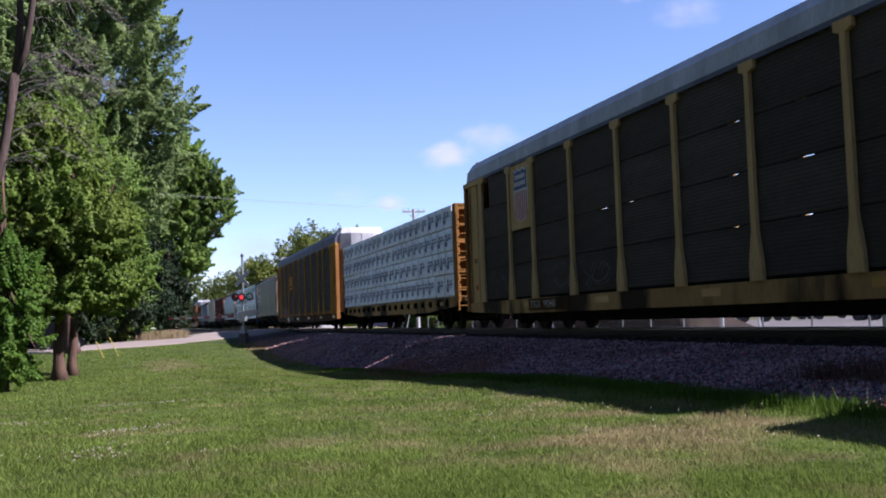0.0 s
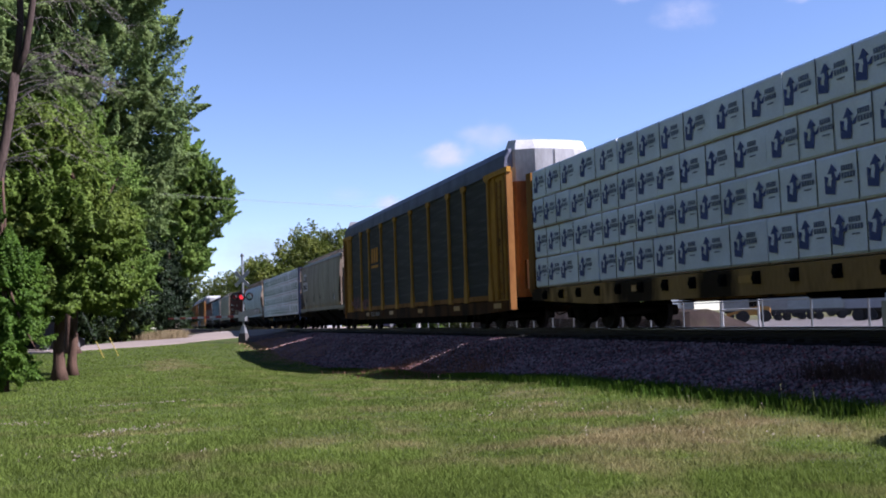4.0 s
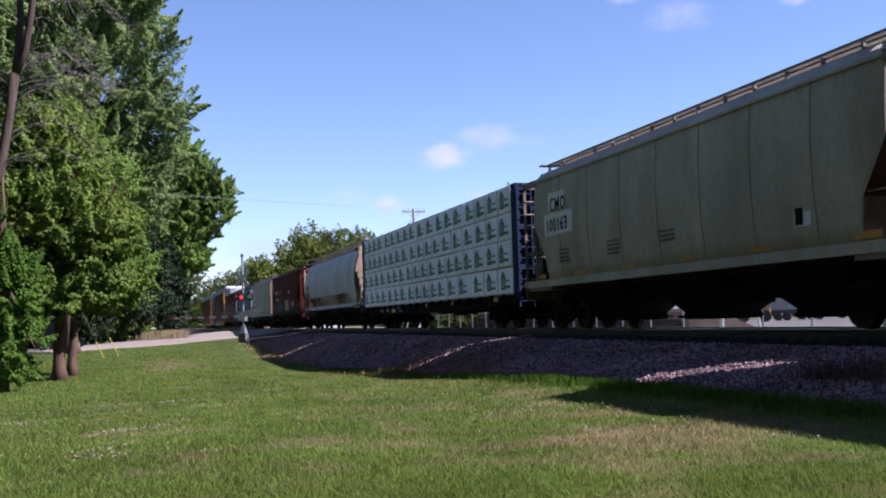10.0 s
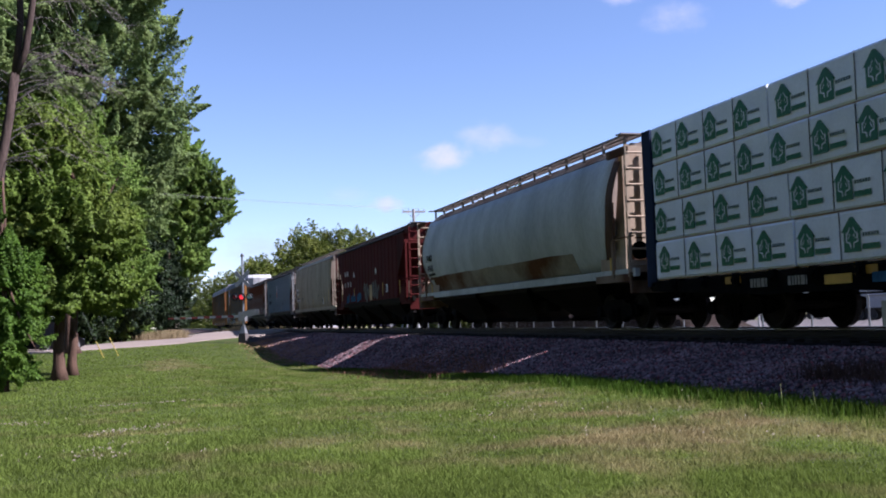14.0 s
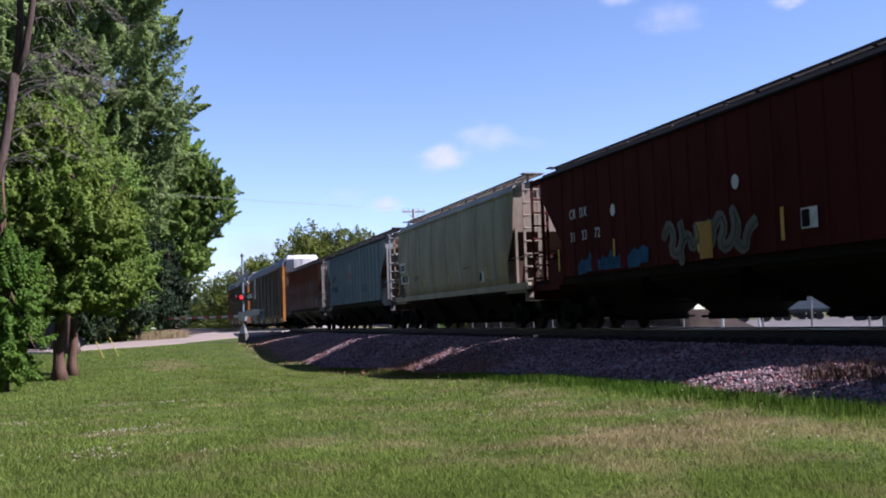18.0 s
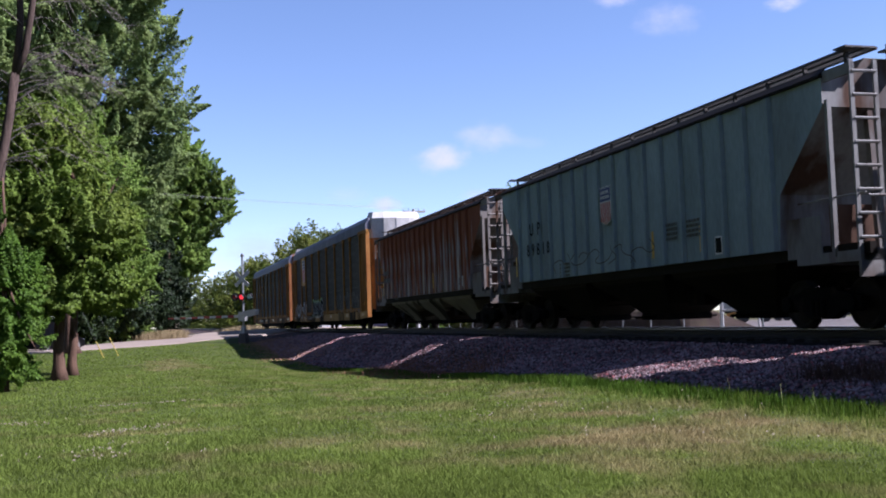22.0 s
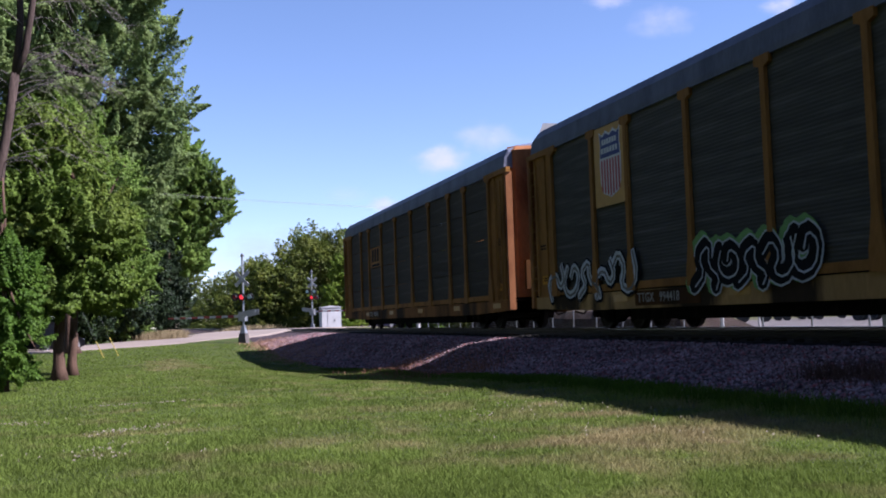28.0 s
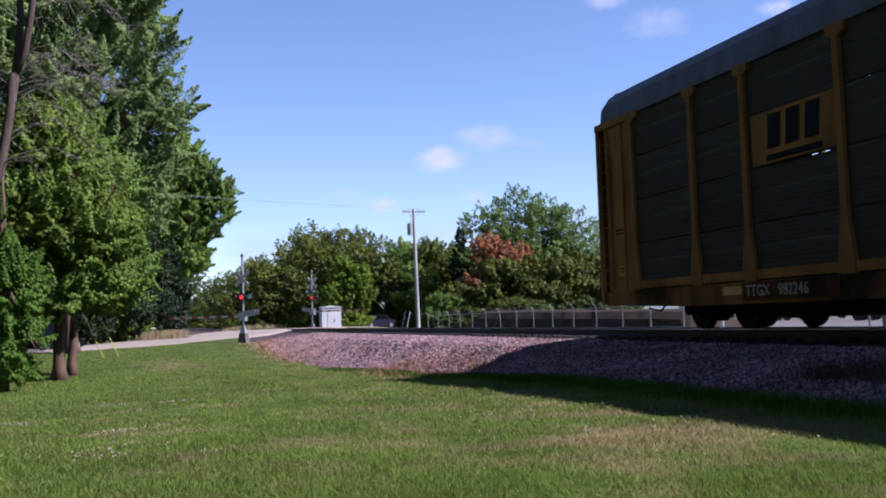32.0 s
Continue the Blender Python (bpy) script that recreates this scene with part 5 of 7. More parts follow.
        rod(bm, (0.45, e * (hl - 0.3), 2.4), (0.45, e * (hl - 0.15), 2.4), 0.03, 6)
        part("brake_wheel", bm, M["black"], car)
    return car, hl, half


def centrebeam(label, near, far, frame_mat, end_mat, wrap, ink, ink2, seed, z0=1.18):
    car, hl = car_thing("centrebeam_flatcar", label, near, far)
    running_gear(car, hl, 3.0)
    g = random.Random(seed)
    bm = bmesh.new()
    box(bm, -1.48, 1.48, -hl + 0.1, hl - 0.1, z0 - 0.16, z0)
    part("deck", bm, frame_mat, car)
    for s in (-1, 1):
        bm = bmesh.new()
        prism(bm, [(-hl + 0.2, z0 - 0.01), (hl - 0.2, z0 - 0.01), (hl - 0.2, 0.86), (hl - 4.5, 0.66), (-hl + 4.5, 0.66), (-hl + 0.2, 0.86)], s * 1.46 - 0.04, s * 1.46 + 0.04, axis=0)
        part("side_sill", bm, frame_mat, car)
        me = cached("winch", lambda b: (box(b, -0.05, 0.05, -0.09, 0.09, 0.86, 1.1), rod(b, (-0.09, 0, 0.97), (0.05, 0, 0.97), 0.07, 8)), M["black"])
        for k in range(18):
            piece("strap_winch", me, car, pose(s * 1.52, -hl + 1.3 + (2 * hl - 2.6) * k / 17, 0, 0, 0, 0 if s < 0 else 180))
        for k in range(5):
            y = -hl + 2.2 + 4.4 * k + g.uniform(-0.4, 0.4)
            bm = bmesh.new()
            box(bm, s * 1.505 - 0.004, s * 1.505 + 0.004, y, y + 0.55, 0.90, 1.04)
            part("reflector", bm, P["reflector"], car)
    bm = bmesh.new()
    box(bm, -0.08, 0.08, -hl + 0.4, hl - 0.4, z0, z0 + 3.27)
    part("centre_beam", bm, end_mat, car)
    for e in (-1, 1):
        bm = bmesh.new()
        ya, yb = e * (hl - 0.42), e * (hl - 0.02)
        for xa, xb in ((-1.5, -1.36), (1.36, 1.5), (-0.56, -0.44), (0.44, 0.56)):
            b2 = bmesh.new()
            box(b2, xa, xb, min(ya, yb), max(ya, yb), z0 - 0.1, z0 + 3.30)
            part("bulkhead_post", b2, end_mat, car)
        b2 = bmesh.new()
        box(b2, -1.5, 1.5, min(ya, yb), max(ya, yb), z0 + 3.304, z0 + 3.42)
        part("bulkhead_cap", b2, end_mat, car)
        box(bm, -1.355, 1.355, min(ya, e * (hl - 0.36)), max(ya, e * (hl - 0.36)), z0, z0 + 3.303)
        part("bulkhead", bm, end_mat, car)
        for k in range(6):
            z = z0 + 0.2 + 0.6 * k
            bm = bmesh.new()
            box(bm, -1.36, 1.36, min(e * (hl - 0.40), yb), max(e * (hl - 0.40), yb), z, z + 0.09 + 0.06 * (k % 2))
            part("bulkhead_shelf", bm, end_mat, car)
        ladder(car, end_mat, pose(-1.46 if e < 0 else 1.0, e * (hl + 0.02), 0), 0.46, 0.7, 4.3, 11)
    # wrapped bundles in four tiers
    usable = 2 * hl - 1.0
    tier = 0.82
    for r in range(4):
        cuts = [0.0]
        while cuts[-1] < usable - 0.1:
            step = g.choice((4.9, 4.3, 3.7)) if g.random() < 0.8 else 2.5
            if usable - cuts[-1] - step < 1.9:
                step = usable - cuts[-1]
            cuts.append(cuts[-1] + step)
        for a, b in zip(cuts, cuts[1:]):
            ya, yb = -hl + 0.5 + a + 0.012, -hl + 0.5 + b - 0.012
            za, zb = z0 + 0.05 + r * (tier + 0.03), z0 + 0.05 + r * (tier + 0.03) + tier
            for s in (-1, 1):
                xo = 1.49 + g.uniform(-0.02, 0.02)
                nyy, nzz = max(4, int((yb - ya) / 0.3)), 5
                bm = bmesh.new()
                ring = [(0.12, za), (xo - 0.03, za), (xo, za + 0.04)] + [(xo + 0.0, za + 0.04 + (tier - 0.08) * k / nzz) for k in range(1, nzz)] + [(xo, zb - 0.04), (xo - 0.03, zb), (0.12, zb)]
                rings = []
                for k in range(nyy + 1):
                    y = ya + (yb - ya) * k / nyy
                    rings.append([(s * (x + (0.016 * noise.noise((y * 1.7, z * 2.2, seed + r)) if x > 0.5 else 0)), y, z) for x, z in ring])
                loft(bm, rings)
                bun = part("lumber_pack", bm, wrap, car, "paper-wrapped lumber bundle", smooth=False)
                if s > 0:
                    continue
                n = max(2, round((yb - ya) / (1.02 if ink2 == "inkgrey" else 1.27)))
                bs, bl_, bk = bmesh.new(), bmesh.new(), bmesh.new()
                off = g.uniform(-0.1, 0.1)
                for k in range(n):
                    y = yb - (yb - ya) * (k + 0.30 + off) / n
                    m = side_plane(-xo - 0.012, y, (za + zb) / 2)
                    if ink2 == "inkgrey":
                        plate(bs, [(-0.20, -0.22), (0.06, -0.26), (0.10, 0.02), (-0.02, 0.00), (-0.04, -0.12), (-0.14, -0.08), (-0.10, 0.04), (-0.20, 0.08)], m, 0.003)
                        plate(bs, [(-0.12, 0.10), (0.0, 0.26), (0.14, 0.12), (0.06, 0.12), (0.10, 0.0), (0.22, 0.10), (0.18, -0.04), (0.0, -0.02), (-0.02, 0.10)], m @ Matrix.Translation((0, 0, 0.001)), 0.003)
                        for rr, ww in ((0.15, 0.30), (0.03, 0.36)):
                            for q in range(5):
                                plate(bl_, rect(0.24 + ww * q / 5, rr - 0.045, 0.24 + ww * (q + 0.7) / 5, rr + 0.045), m, 0.003)
                        plate(bl_, rect(0.30, -0.10, 0.50, -0.075), m, 0.003)
                    else:
                        plate(bs, [(-0.21, -0.27), (0.21, -0.27), (0.21, 0.06), (0.27, 0.06), (0.04, 0.30), (-0.04, 0.30), (-0.27, 0.06), (-0.21, 0.06)], m, 0.003)
                        for sx in (-1, 1):
                            ribbon(bk, [(sx * 0.13, 0.05), (sx * 0.14, -0.10), (sx * 0.05, -0.12), (sx * 0.035, -0.20)], 0.026, m, 0.006)
                            ribbon(bk, [(sx * 0.035, 0.13), (sx * 0.10, 0.03), (sx * 0.045, 0.02), (sx * 0.09, -0.05)], 0.016, m, 0.006)
                        plate(bs, rect(0.24, -0.24, 0.66, -0.15), m, 0.003)
                        for q in range(6):
                            plate(bl_, rect(0.26 + 0.4 * q / 6, -0.03, 0.26 + 0.4 * (q + 0.7) / 6, 0.03), m, 0.003)
                tagged(part("print", bs, P[ink], bun), kind="stuff")
                b2 = bmesh.new()
                box(b2, -xo + 0.02, -xo + 0.10, ya + 0.05, yb - 0.05, za - 0.028, za - 0.001)
                part("lumber_edge", b2, P["lumber"], bun, "bare lumber edge below the wrap")
                tagged(part("fine_print", bl_, P[ink2], bun), kind="stuff")
                if ink2 == "inkgrey":
                    bk.free()
                else:
                    tagged(part("print_figure", bk, wrap, bun), kind="stuff")
                bm = bmesh.new()
                for k in range(1, n):
                    y = yb - (yb - ya) * k / n
                    box(bm, -xo - 0.018, -xo - 0.008, y - 0.008, y + 0.008, za + 0.01, zb - 0.01)
                tagged(part("strap", bm, P["strap"], bun), kind="stuff")
    return car, hl


# ---- the train, from its head backwards ----
def side_text(car, c, text, u, z, size, ink, half=1.56, squash=1.0, label=""):
    return letters(text, size, side_plane(-half, u - c, z), P[ink], car, label=label, squash=squash)


c0, h0 = autorack("enclosed yellow autorack car with grey side screens", -21.1, 6.2, rows=2, ypaint="yellow_bright")
c1, h1 = autorack("enclosed yellow autorack car with ribbed dark screens and a shield emblem", 7.7, 35.0, rows=4, screen="screen_brown", cap=False, far_open=0.5, ypaint="yellow_pale", roofpaint="roof_bright", sillpaint="yellow_sill", torn=True)
c2, h2 = centrebeam("yellow centrebeam flatcar stacked with white blue-printed lumber bundles", 36.45, 59.2, P["yellow_sill"], P["yellow"], P["wrapw"], "inkblue", "inkgrey", 3)
c3, h3 = autorack("yellow autorack car with dark screens and a white-topped end", 60.62, 88.15, ypaint="yellow_bright")
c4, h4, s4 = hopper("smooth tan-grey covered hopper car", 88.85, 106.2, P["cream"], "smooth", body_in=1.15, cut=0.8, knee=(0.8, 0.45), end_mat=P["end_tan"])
c5, h5 = centrebeam("blue centrebeam flatcar stacked with pale green-printed lumber bundles", 106.62, 129.95, M["black"], P["blue"], P["wrapg"], "inkgreen", "inkgreen2", 8, z0=1.07)
c6, h6, s6 = hopper("round-bodied pale grey covered hopper car with rust", 130.55, 150.6, P["tank"], "tank", z_low=1.45, cut=0.85, cut_z=2.3, end_mat=P["tank_rust"], width=1.3)
c7, h7, s7 = hopper("maroon ribbed covered hopper car with sprayed graffiti", 151.6, 169.8, P["red"], "flat", ribs=18, body_in=1.1, cut=1.42, cut_z=3.75, knee=(0.94, 0.43), rib_out=0.02, end_mat=P["red"], walk_h=0.06)
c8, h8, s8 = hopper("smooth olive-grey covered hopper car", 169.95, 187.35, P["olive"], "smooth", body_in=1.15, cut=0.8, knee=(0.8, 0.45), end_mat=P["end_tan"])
c9, h9, s9 = hopper("blue-grey ribbed covered hopper car with a shield emblem", 187.7, 205.95, P["upgrey"], "flat", ribs=17, body_in=1.0, cut=1.42, cut_z=3.75, knee=(0.94, 0.43), end_mat=P["end_slate"], walk_h=0.14)
c10, h10, s10 = hopper("heavily rusted ribbed covered hopper car", 206.25, 224.35, P["rusty"], "flat", ribs=17, body_in=1.0, cut=1.42, cut_z=3.75, knee=(0.94, 0.43), end_mat=P["end_grey"], under=P["pale_shade_patched"], walk_h=0.12)
c11, h11 = autorack("yellow autorack car with dark screens, shield emblem and graffiti", 225.66, 252.8, sillpaint="yellow_sill")
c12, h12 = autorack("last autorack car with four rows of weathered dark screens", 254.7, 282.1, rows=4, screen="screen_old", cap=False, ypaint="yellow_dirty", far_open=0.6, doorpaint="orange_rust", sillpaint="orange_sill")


def motions():
    times = [0.0, 4.0, 8.0, 12.0, 16.0, 20.0, 24.0, 28.0, 32.0]
    for car, u in CARS:
        walk(car, [(t, pose(TRACK_X, u - travel(t), 0)) for t in times])
    for c, az, el, da, de in CLOUDS:
        walk(c, [(t, look(sky_point(az + da * f, el + de * f), EYE)) for t, f in ((0.0, 0.0), (16.0, 0.5), (32.0, 1.0))])
    # wheels roll towards -Y
    spins = []
    t = 0.0
    while t < 32.0:
        spins.append(t)
        t += 1 / 15
    spins.append(32.0)
    for w, y in WHEELS:
        walk(w, [(t, pose(0, y, WHEEL_R + 0.005, math.degrees(travel(t) / WHEEL_R))) for t in spins])


# ---- markings on the cars ----
def sign_plate(car, c, u0, u1, z0, z1, x, mat, name="sign_panel", label="", depth=0.012):
    bm = bmesh.new()
    plate(bm, rect(0, 0, u0 - u1, z1 - z0), side_plane(-x, u0 - c, z0), depth)
    return part(name, bm, mat, car, label)


def mid(car):
    return [u for e, u in CARS if e == car][0]


for car, u0, u1, z0, z1 in ((c1, 30.30, 28.42, 3.02, 4.98), (c11, 248.13, 246.28, 3.02, 4.98)):
    sign_plate(car, mid(car), u0, u1, z0, z1, 1.56, P["yellow_pale" if car == c1 else "panelyellow"], label="plain yellow emblem panel")
    shield(car, -1.575, (u0 + u1) / 2 - mid(car), 4.05, 1.18, 1.62)
block_logo(c3, -1.572, 80.95 - mid(c3), 2.95, 1.62, 1.05, "gold")
sign_plate(c12, mid(c12), 275.26, 272.62, 3.02, 3.97, 1.56, P["yellow"], label="plain yellow emblem panel")
block_logo(c12, -1.578, 274.85 - mid(c12), 3.02, 1.75, 0.92, "ink")
for car, u0, u1, text in ((c1, 28.95, 26.2, "TTGX  942446"), (c3, 81.35, 78.75, "TTGX  996019"), (c11, 246.1, 243.4, "TTGX  994418"), (c12, 275.75, 273.05, "TTGX  982246")):
    sign_plate(car, mid(car), u0 + 0.12, u1 - 0.12, 0.56, 0.90, 1.555, P["sill"], "number_board", "dark grimy number board")
    for word, du in zip(text.split(), (0.0, 1.05)):
        side_text(car, mid(car), word, u0 - 0.02 - du, 0.64, 0.30, "pale_dim", 1.570)
for car in (c1, c3, c11, c12):
    for e, z in ((-1, 1.35), (1, 1.4)):
        y = e * 12.6
        bm = bmesh.new()
        plate(bm, rect(-0.22, -0.12, 0.22, 0.12), side_plane(-1.525, y, z), 0.006)
        part("notice", bm, P["gold"], car, "small yellow notice")
        text_bars(car, -1.534, y + 0.16, z + 0.07, 2, P["ink"], 0.32, 0.04)
    text_bars(car, -1.527, 12.9, 2.4, 2, P["ink"], 0.5, 0.05)
    text_bars(car, -1.527, -12.3, 2.9, 3, P["ink"], 0.5, 0.05)
# yellow foot boards below the screens
for car in (c3, c11, c12):
    ys = sorted([-p for p in (1.42, 4.30, 7.13, 9.10, 11.83)] + [1.42, 4.30, 7.13, 9.10, 11.83])
    for a, b in zip(ys, ys[1:]):
        bm = bmesh.new()
        box(bm, -1.575, -1.53, a + 0.2, b - 0.2, 0.95, 1.12)
        part("kick_plate", bm, P["yellow"], car)

# hoppers
def on_side(car, u, z, text, size, ink, halfw, squash=1.0, back=None):
    c = mid(car)
    if back:
        w, h0_, h1_ = back
        sign_plate(car, c, u + 0.12, u + 0.12 - w, z - h0_, z + h1_, halfw + 0.004, P["pale"], "stencil_patch", "white stencil patch", 0.004)
    side_text(car, c, text, u, z, size, ink, halfw + 0.014, squash)


on_side(c4, 103.80, 3.28, "CMO", 0.52, "ink", s4(3.5), 0.85, (1.15, 0.1, 0.52))
on_side(c4, 104.10, 2.72, "100163", 0.52, "ink", s4(2.9), 0.92, (1.98, 0.1, 0.50))
on_side(c8, 185.75, 2.52, "CMO", 0.38, "ink", s8(2.7), 0.85, (1.0, 0.06, 0.36))
on_side(c8, 185.70, 2.02, "100339", 0.38, "ink", s8(2.1), 0.9, (1.45, 0.06, 0.36))
on_side(c6, 148.72, 2.66, "EAMX", 0.36, "ink", s6(2.94) + 0.012, 0.9)
on_side(c6, 148.66, 2.26, "10416", 0.36, "ink", s6(2.54) + 0.012, 0.9)
sign_plate(c6, mid(c6), 148.66, 147.75, 2.10, 2.19, s6(2.2) + 0.02, P["ink"], "underline")
sign_plate(c6, mid(c6), 148.75, 147.85, 1.95, 2.2, s6(2.02) - 0.005, P["tank_rust"], "paint_patch", "brown paint patch")
for t, u, z in (("CR", 166.62, 2.92), ("DX", 165.95, 2.92), ("31", 166.60, 2.32), ("23", 165.85, 2.32), ("72", 165.05, 2.32)):
    side_text(c7, mid(c7), t, u, z, 0.36, "pale", 1.528, 0.8)
for u, z in ((163.95, 2.9), (158.48, 2.85)):
    bm = bmesh.new()
    plate(bm, [(0.13 * math.cos(k * 0.5236), 0.15 * math.sin(k * 0.5236)) for k in range(12)], side_plane(-1.526, u - mid(c7), z), 0.005)
    part("disc_mark", bm, P["pale"], c7, "white round mark")
for t, u, z, s in (("U", 202.45, 2.72, 0.52), ("P", 201.85, 2.72, 0.52), ("8", 202.72, 2.14, 0.50), ("9", 202.32, 2.14, 0.50), ("8", 201.92, 2.14, 0.50), ("1", 201.50, 2.14, 0.50), ("8", 201.15, 2.14, 0.50)):
    side_text(c9, mid(c9), t, u, z, s, "ink", 1.588, 0.9)
shield(c9, -1.588, 197.17 - mid(c9), 3.05, 0.62, 0.95)
text_bars(c10, -1.588, 221.77 - mid(c10), 2.70, 1, P["stencil"], 0.8, 0.22)
text_bars(c10, -1.588, 221.71 - mid(c10), 2.35, 1, P["stencil"], 1.2, 0.22)
for car, u, z, hw in ((c4, 92.5, 1.8, s4(1.9)), (c8, 174.7, 1.6, s8(1.8)), (c9, 192.3, 1.5, 1.51), (c10, 209.9, 1.55, 1.51), (c7, 156.45, 1.75, 1.52)):
    sign_plate(car, mid(car), u, u - 0.46, z, z + 0.36, hw, P["pale"], "consolidated_stencil", "small white-framed stencil")
    sign_plate(car, mid(car), u - 0.03, u - 0.25, z + 0.03, z + 0.33, hw + 0.014, P["ink"], "stencil_field", depth=0.004)
for car, hw, us in ((c4, s4(1.5), (105.2, 102.4, 99.6, 96.8, 94.0, 91.0)), (c7, 1.52, (167.5, 164.0, 160.0, 157.05, 153.6)), (c9, 1.51, (203.9, 199.5, 195.0, 192.9)), (c10, 1.51, (222.3, 217.0, 213.5, 209.0))):
    for k, u in enumerate(us):
        if car == c4:
            sign_plate(car, mid(car), u, u - 0.7, 1.46, 1.58, hw, P["reflector"], "reflector", depth=0.004)
        else:
            sign_plate(car, mid(car), u, u - 0.10, 1.6, 2.2, hw + (0.01 if car == c7 else 0.0), P["badge"], "reflector", depth=0.004)
for u, z0, z1 in ((174.0, 1.7, 2.2), (172.3, 1.75, 2.75), (178.5, 1.7, 2.1), (181.9, 1.7, 2.05), (186.3, 1.6, 2.3)):
    sign_plate(c8, mid(c8), u, u - 0.13, z0, z1, s8((z0 + z1) / 2) + 0.006, P["badge"], "reflector", depth=0.004)
for car, hw, spots in ((c4, s4(2.0), ((100.2, 2.2), (97.5, 2.3), (103.3, 2.2), (94.0, 3.0))), (c8, s8(2.0), ((176.5, 2.5), (183.5, 2.4), (185.7, 1.75))), (c9, 1.51, ((194.5, 2.3), (200.4, 1.8), (193.4, 2.3))), (c10, 1.51, ((220.0, 1.7), (211.5, 3.2)))):
    for u, z in spots:
        text_bars(car, -hw - 0.012, u - mid(car), z, 4, P["stencil"], 0.7, 0.06)

# sprayed paint
tag_strokes(c11, -1.595, 251.3 - mid(c11), 246.1 - mid(c11), 0.75, 1.95, 5, (("spray_black", 0.34, 0.0, 0.03), ("spray_white", 0.22, 0.004, 0.0), ("spray_dull", 0.07, 0.008, 0.03)), "pale blue-white sprayed graffiti strokes", 5, 0.25)
tag_strokes(c11, -1.595, 243.3 - mid(c11), 239.2 - mid(c11), 0.80, 2.0, 8, (("spray_green", 0.52, 0.0, -0.10), ("spray_white", 0.44, 0.004, 0.0), ("spray_black", 0.36, 0.008, 0.0), ("spray_white", 0.04, 0.012, 0.06)), "black, white and green sprayed graffiti strokes", 5)
tag_strokes(c11, -1.595, 234.8 - mid(c11), 227.4 - mid(c11), 0.85, 2.3, 21, (("spray_dull", 0.07, 0.0, 0.0), ("spray_dull", 0.05, 0.002, 0.16)), "thin pale sprayed graffiti outlines", 6)
tag_strokes(c1, -1.595, 26.9 - mid(c1), 23.2 - mid(c1), 1.05, 2.1, 31, (("spray_faint", 0.05, 0.0, 0.0), ("spray_faint", 0.04, 0.002, 0.14)), "faint thin sprayed outlines", 3)
tag_strokes(c1, -1.595, 33.0 - mid(c1), 30.6 - mid(c1), 1.15, 1.95, 32, (("spray_faint", 0.06, 0.0, 0.0),), "faint thin sprayed outlines", 4)
tag_strokes(c3, -1.595, 86.2 - mid(c3), 81.6 - mid(c3), 1.0, 1.75, 33, (("spray_red", 0.10, 0.0, 0.0), ("spray_red", 0.06, 0.002, 0.12)), "faint red sprayed scribble", 6)
text_bars(c5, -1.512, 125.75 - mid(c5), 0.96, 1, P["pale_dim"], 0.55, 0.16)
text_bars(c5, -1.512, 124.55 - mid(c5), 0.96, 1, P["pale_dim"], 0.55, 0.16)
sign_plate(c5, mid(c5), 123.5, 122.8, 0.77, 0.93, 1.514, P["badge"], "sprayed_patch", "orange-yellow sprayed patch")
sign_plate(c5, mid(c5), 122.3, 121.5, 0.76, 0.92, 1.514, P["spray_blue"], "sprayed_patch", "dull teal painted patch")
tag_strokes(c9, -1.588, 200.6 - mid(c9), 194.6 - mid(c9), 1.55, 2.2, 34, (("stencil", 0.03, 0.0, 0.0),), "faint dark sprayed scribble", 5)
g = random.Random(3)
for k in range(9):
    u0, w = 166.15 - 0.42 * k, g.uniform(0.42, 0.62)
    o = [(0.0, 0.0), (w, 0.02), (w * g.uniform(0.9, 1.05), g.uniform(0.22, 0.34)), (w * 0.6, g.uniform(0.32, 0.5)), (w * 0.3, g.uniform(0.24, 0.4)), (-0.02, g.uniform(0.2, 0.32))]
    bm = bmesh.new()
    plate(bm, o, side_plane(-1.530 - 0.0012 * (k % 4), u0 - mid(c7), 1.46 + g.uniform(-0.03, 0.08)), 0.003)
    part("graffiti", bm, P["spray_blue" if k not in (2, 6) else "spray_dark_red"], c7, "sprayed patch of dull blue paint" if k not in (2, 6) else "sprayed patch of dark red paint")
tag_strokes(c7, -1.532, 161.3 - mid(c7), 157.9 - mid(c7), 1.45, 2.35, 41, (("spray_dull", 0.26, 0.0, 0.0), ("spray_faint", 0.05, 0.004, 0.04)), "block of pale sprayed figures", 5)
sign_plate(c7, mid(c7), 159.9, 159.4, 1.45, 2.2, 1.540, P["reflector"], "graffiti", "orange sprayed bar", 0.003)


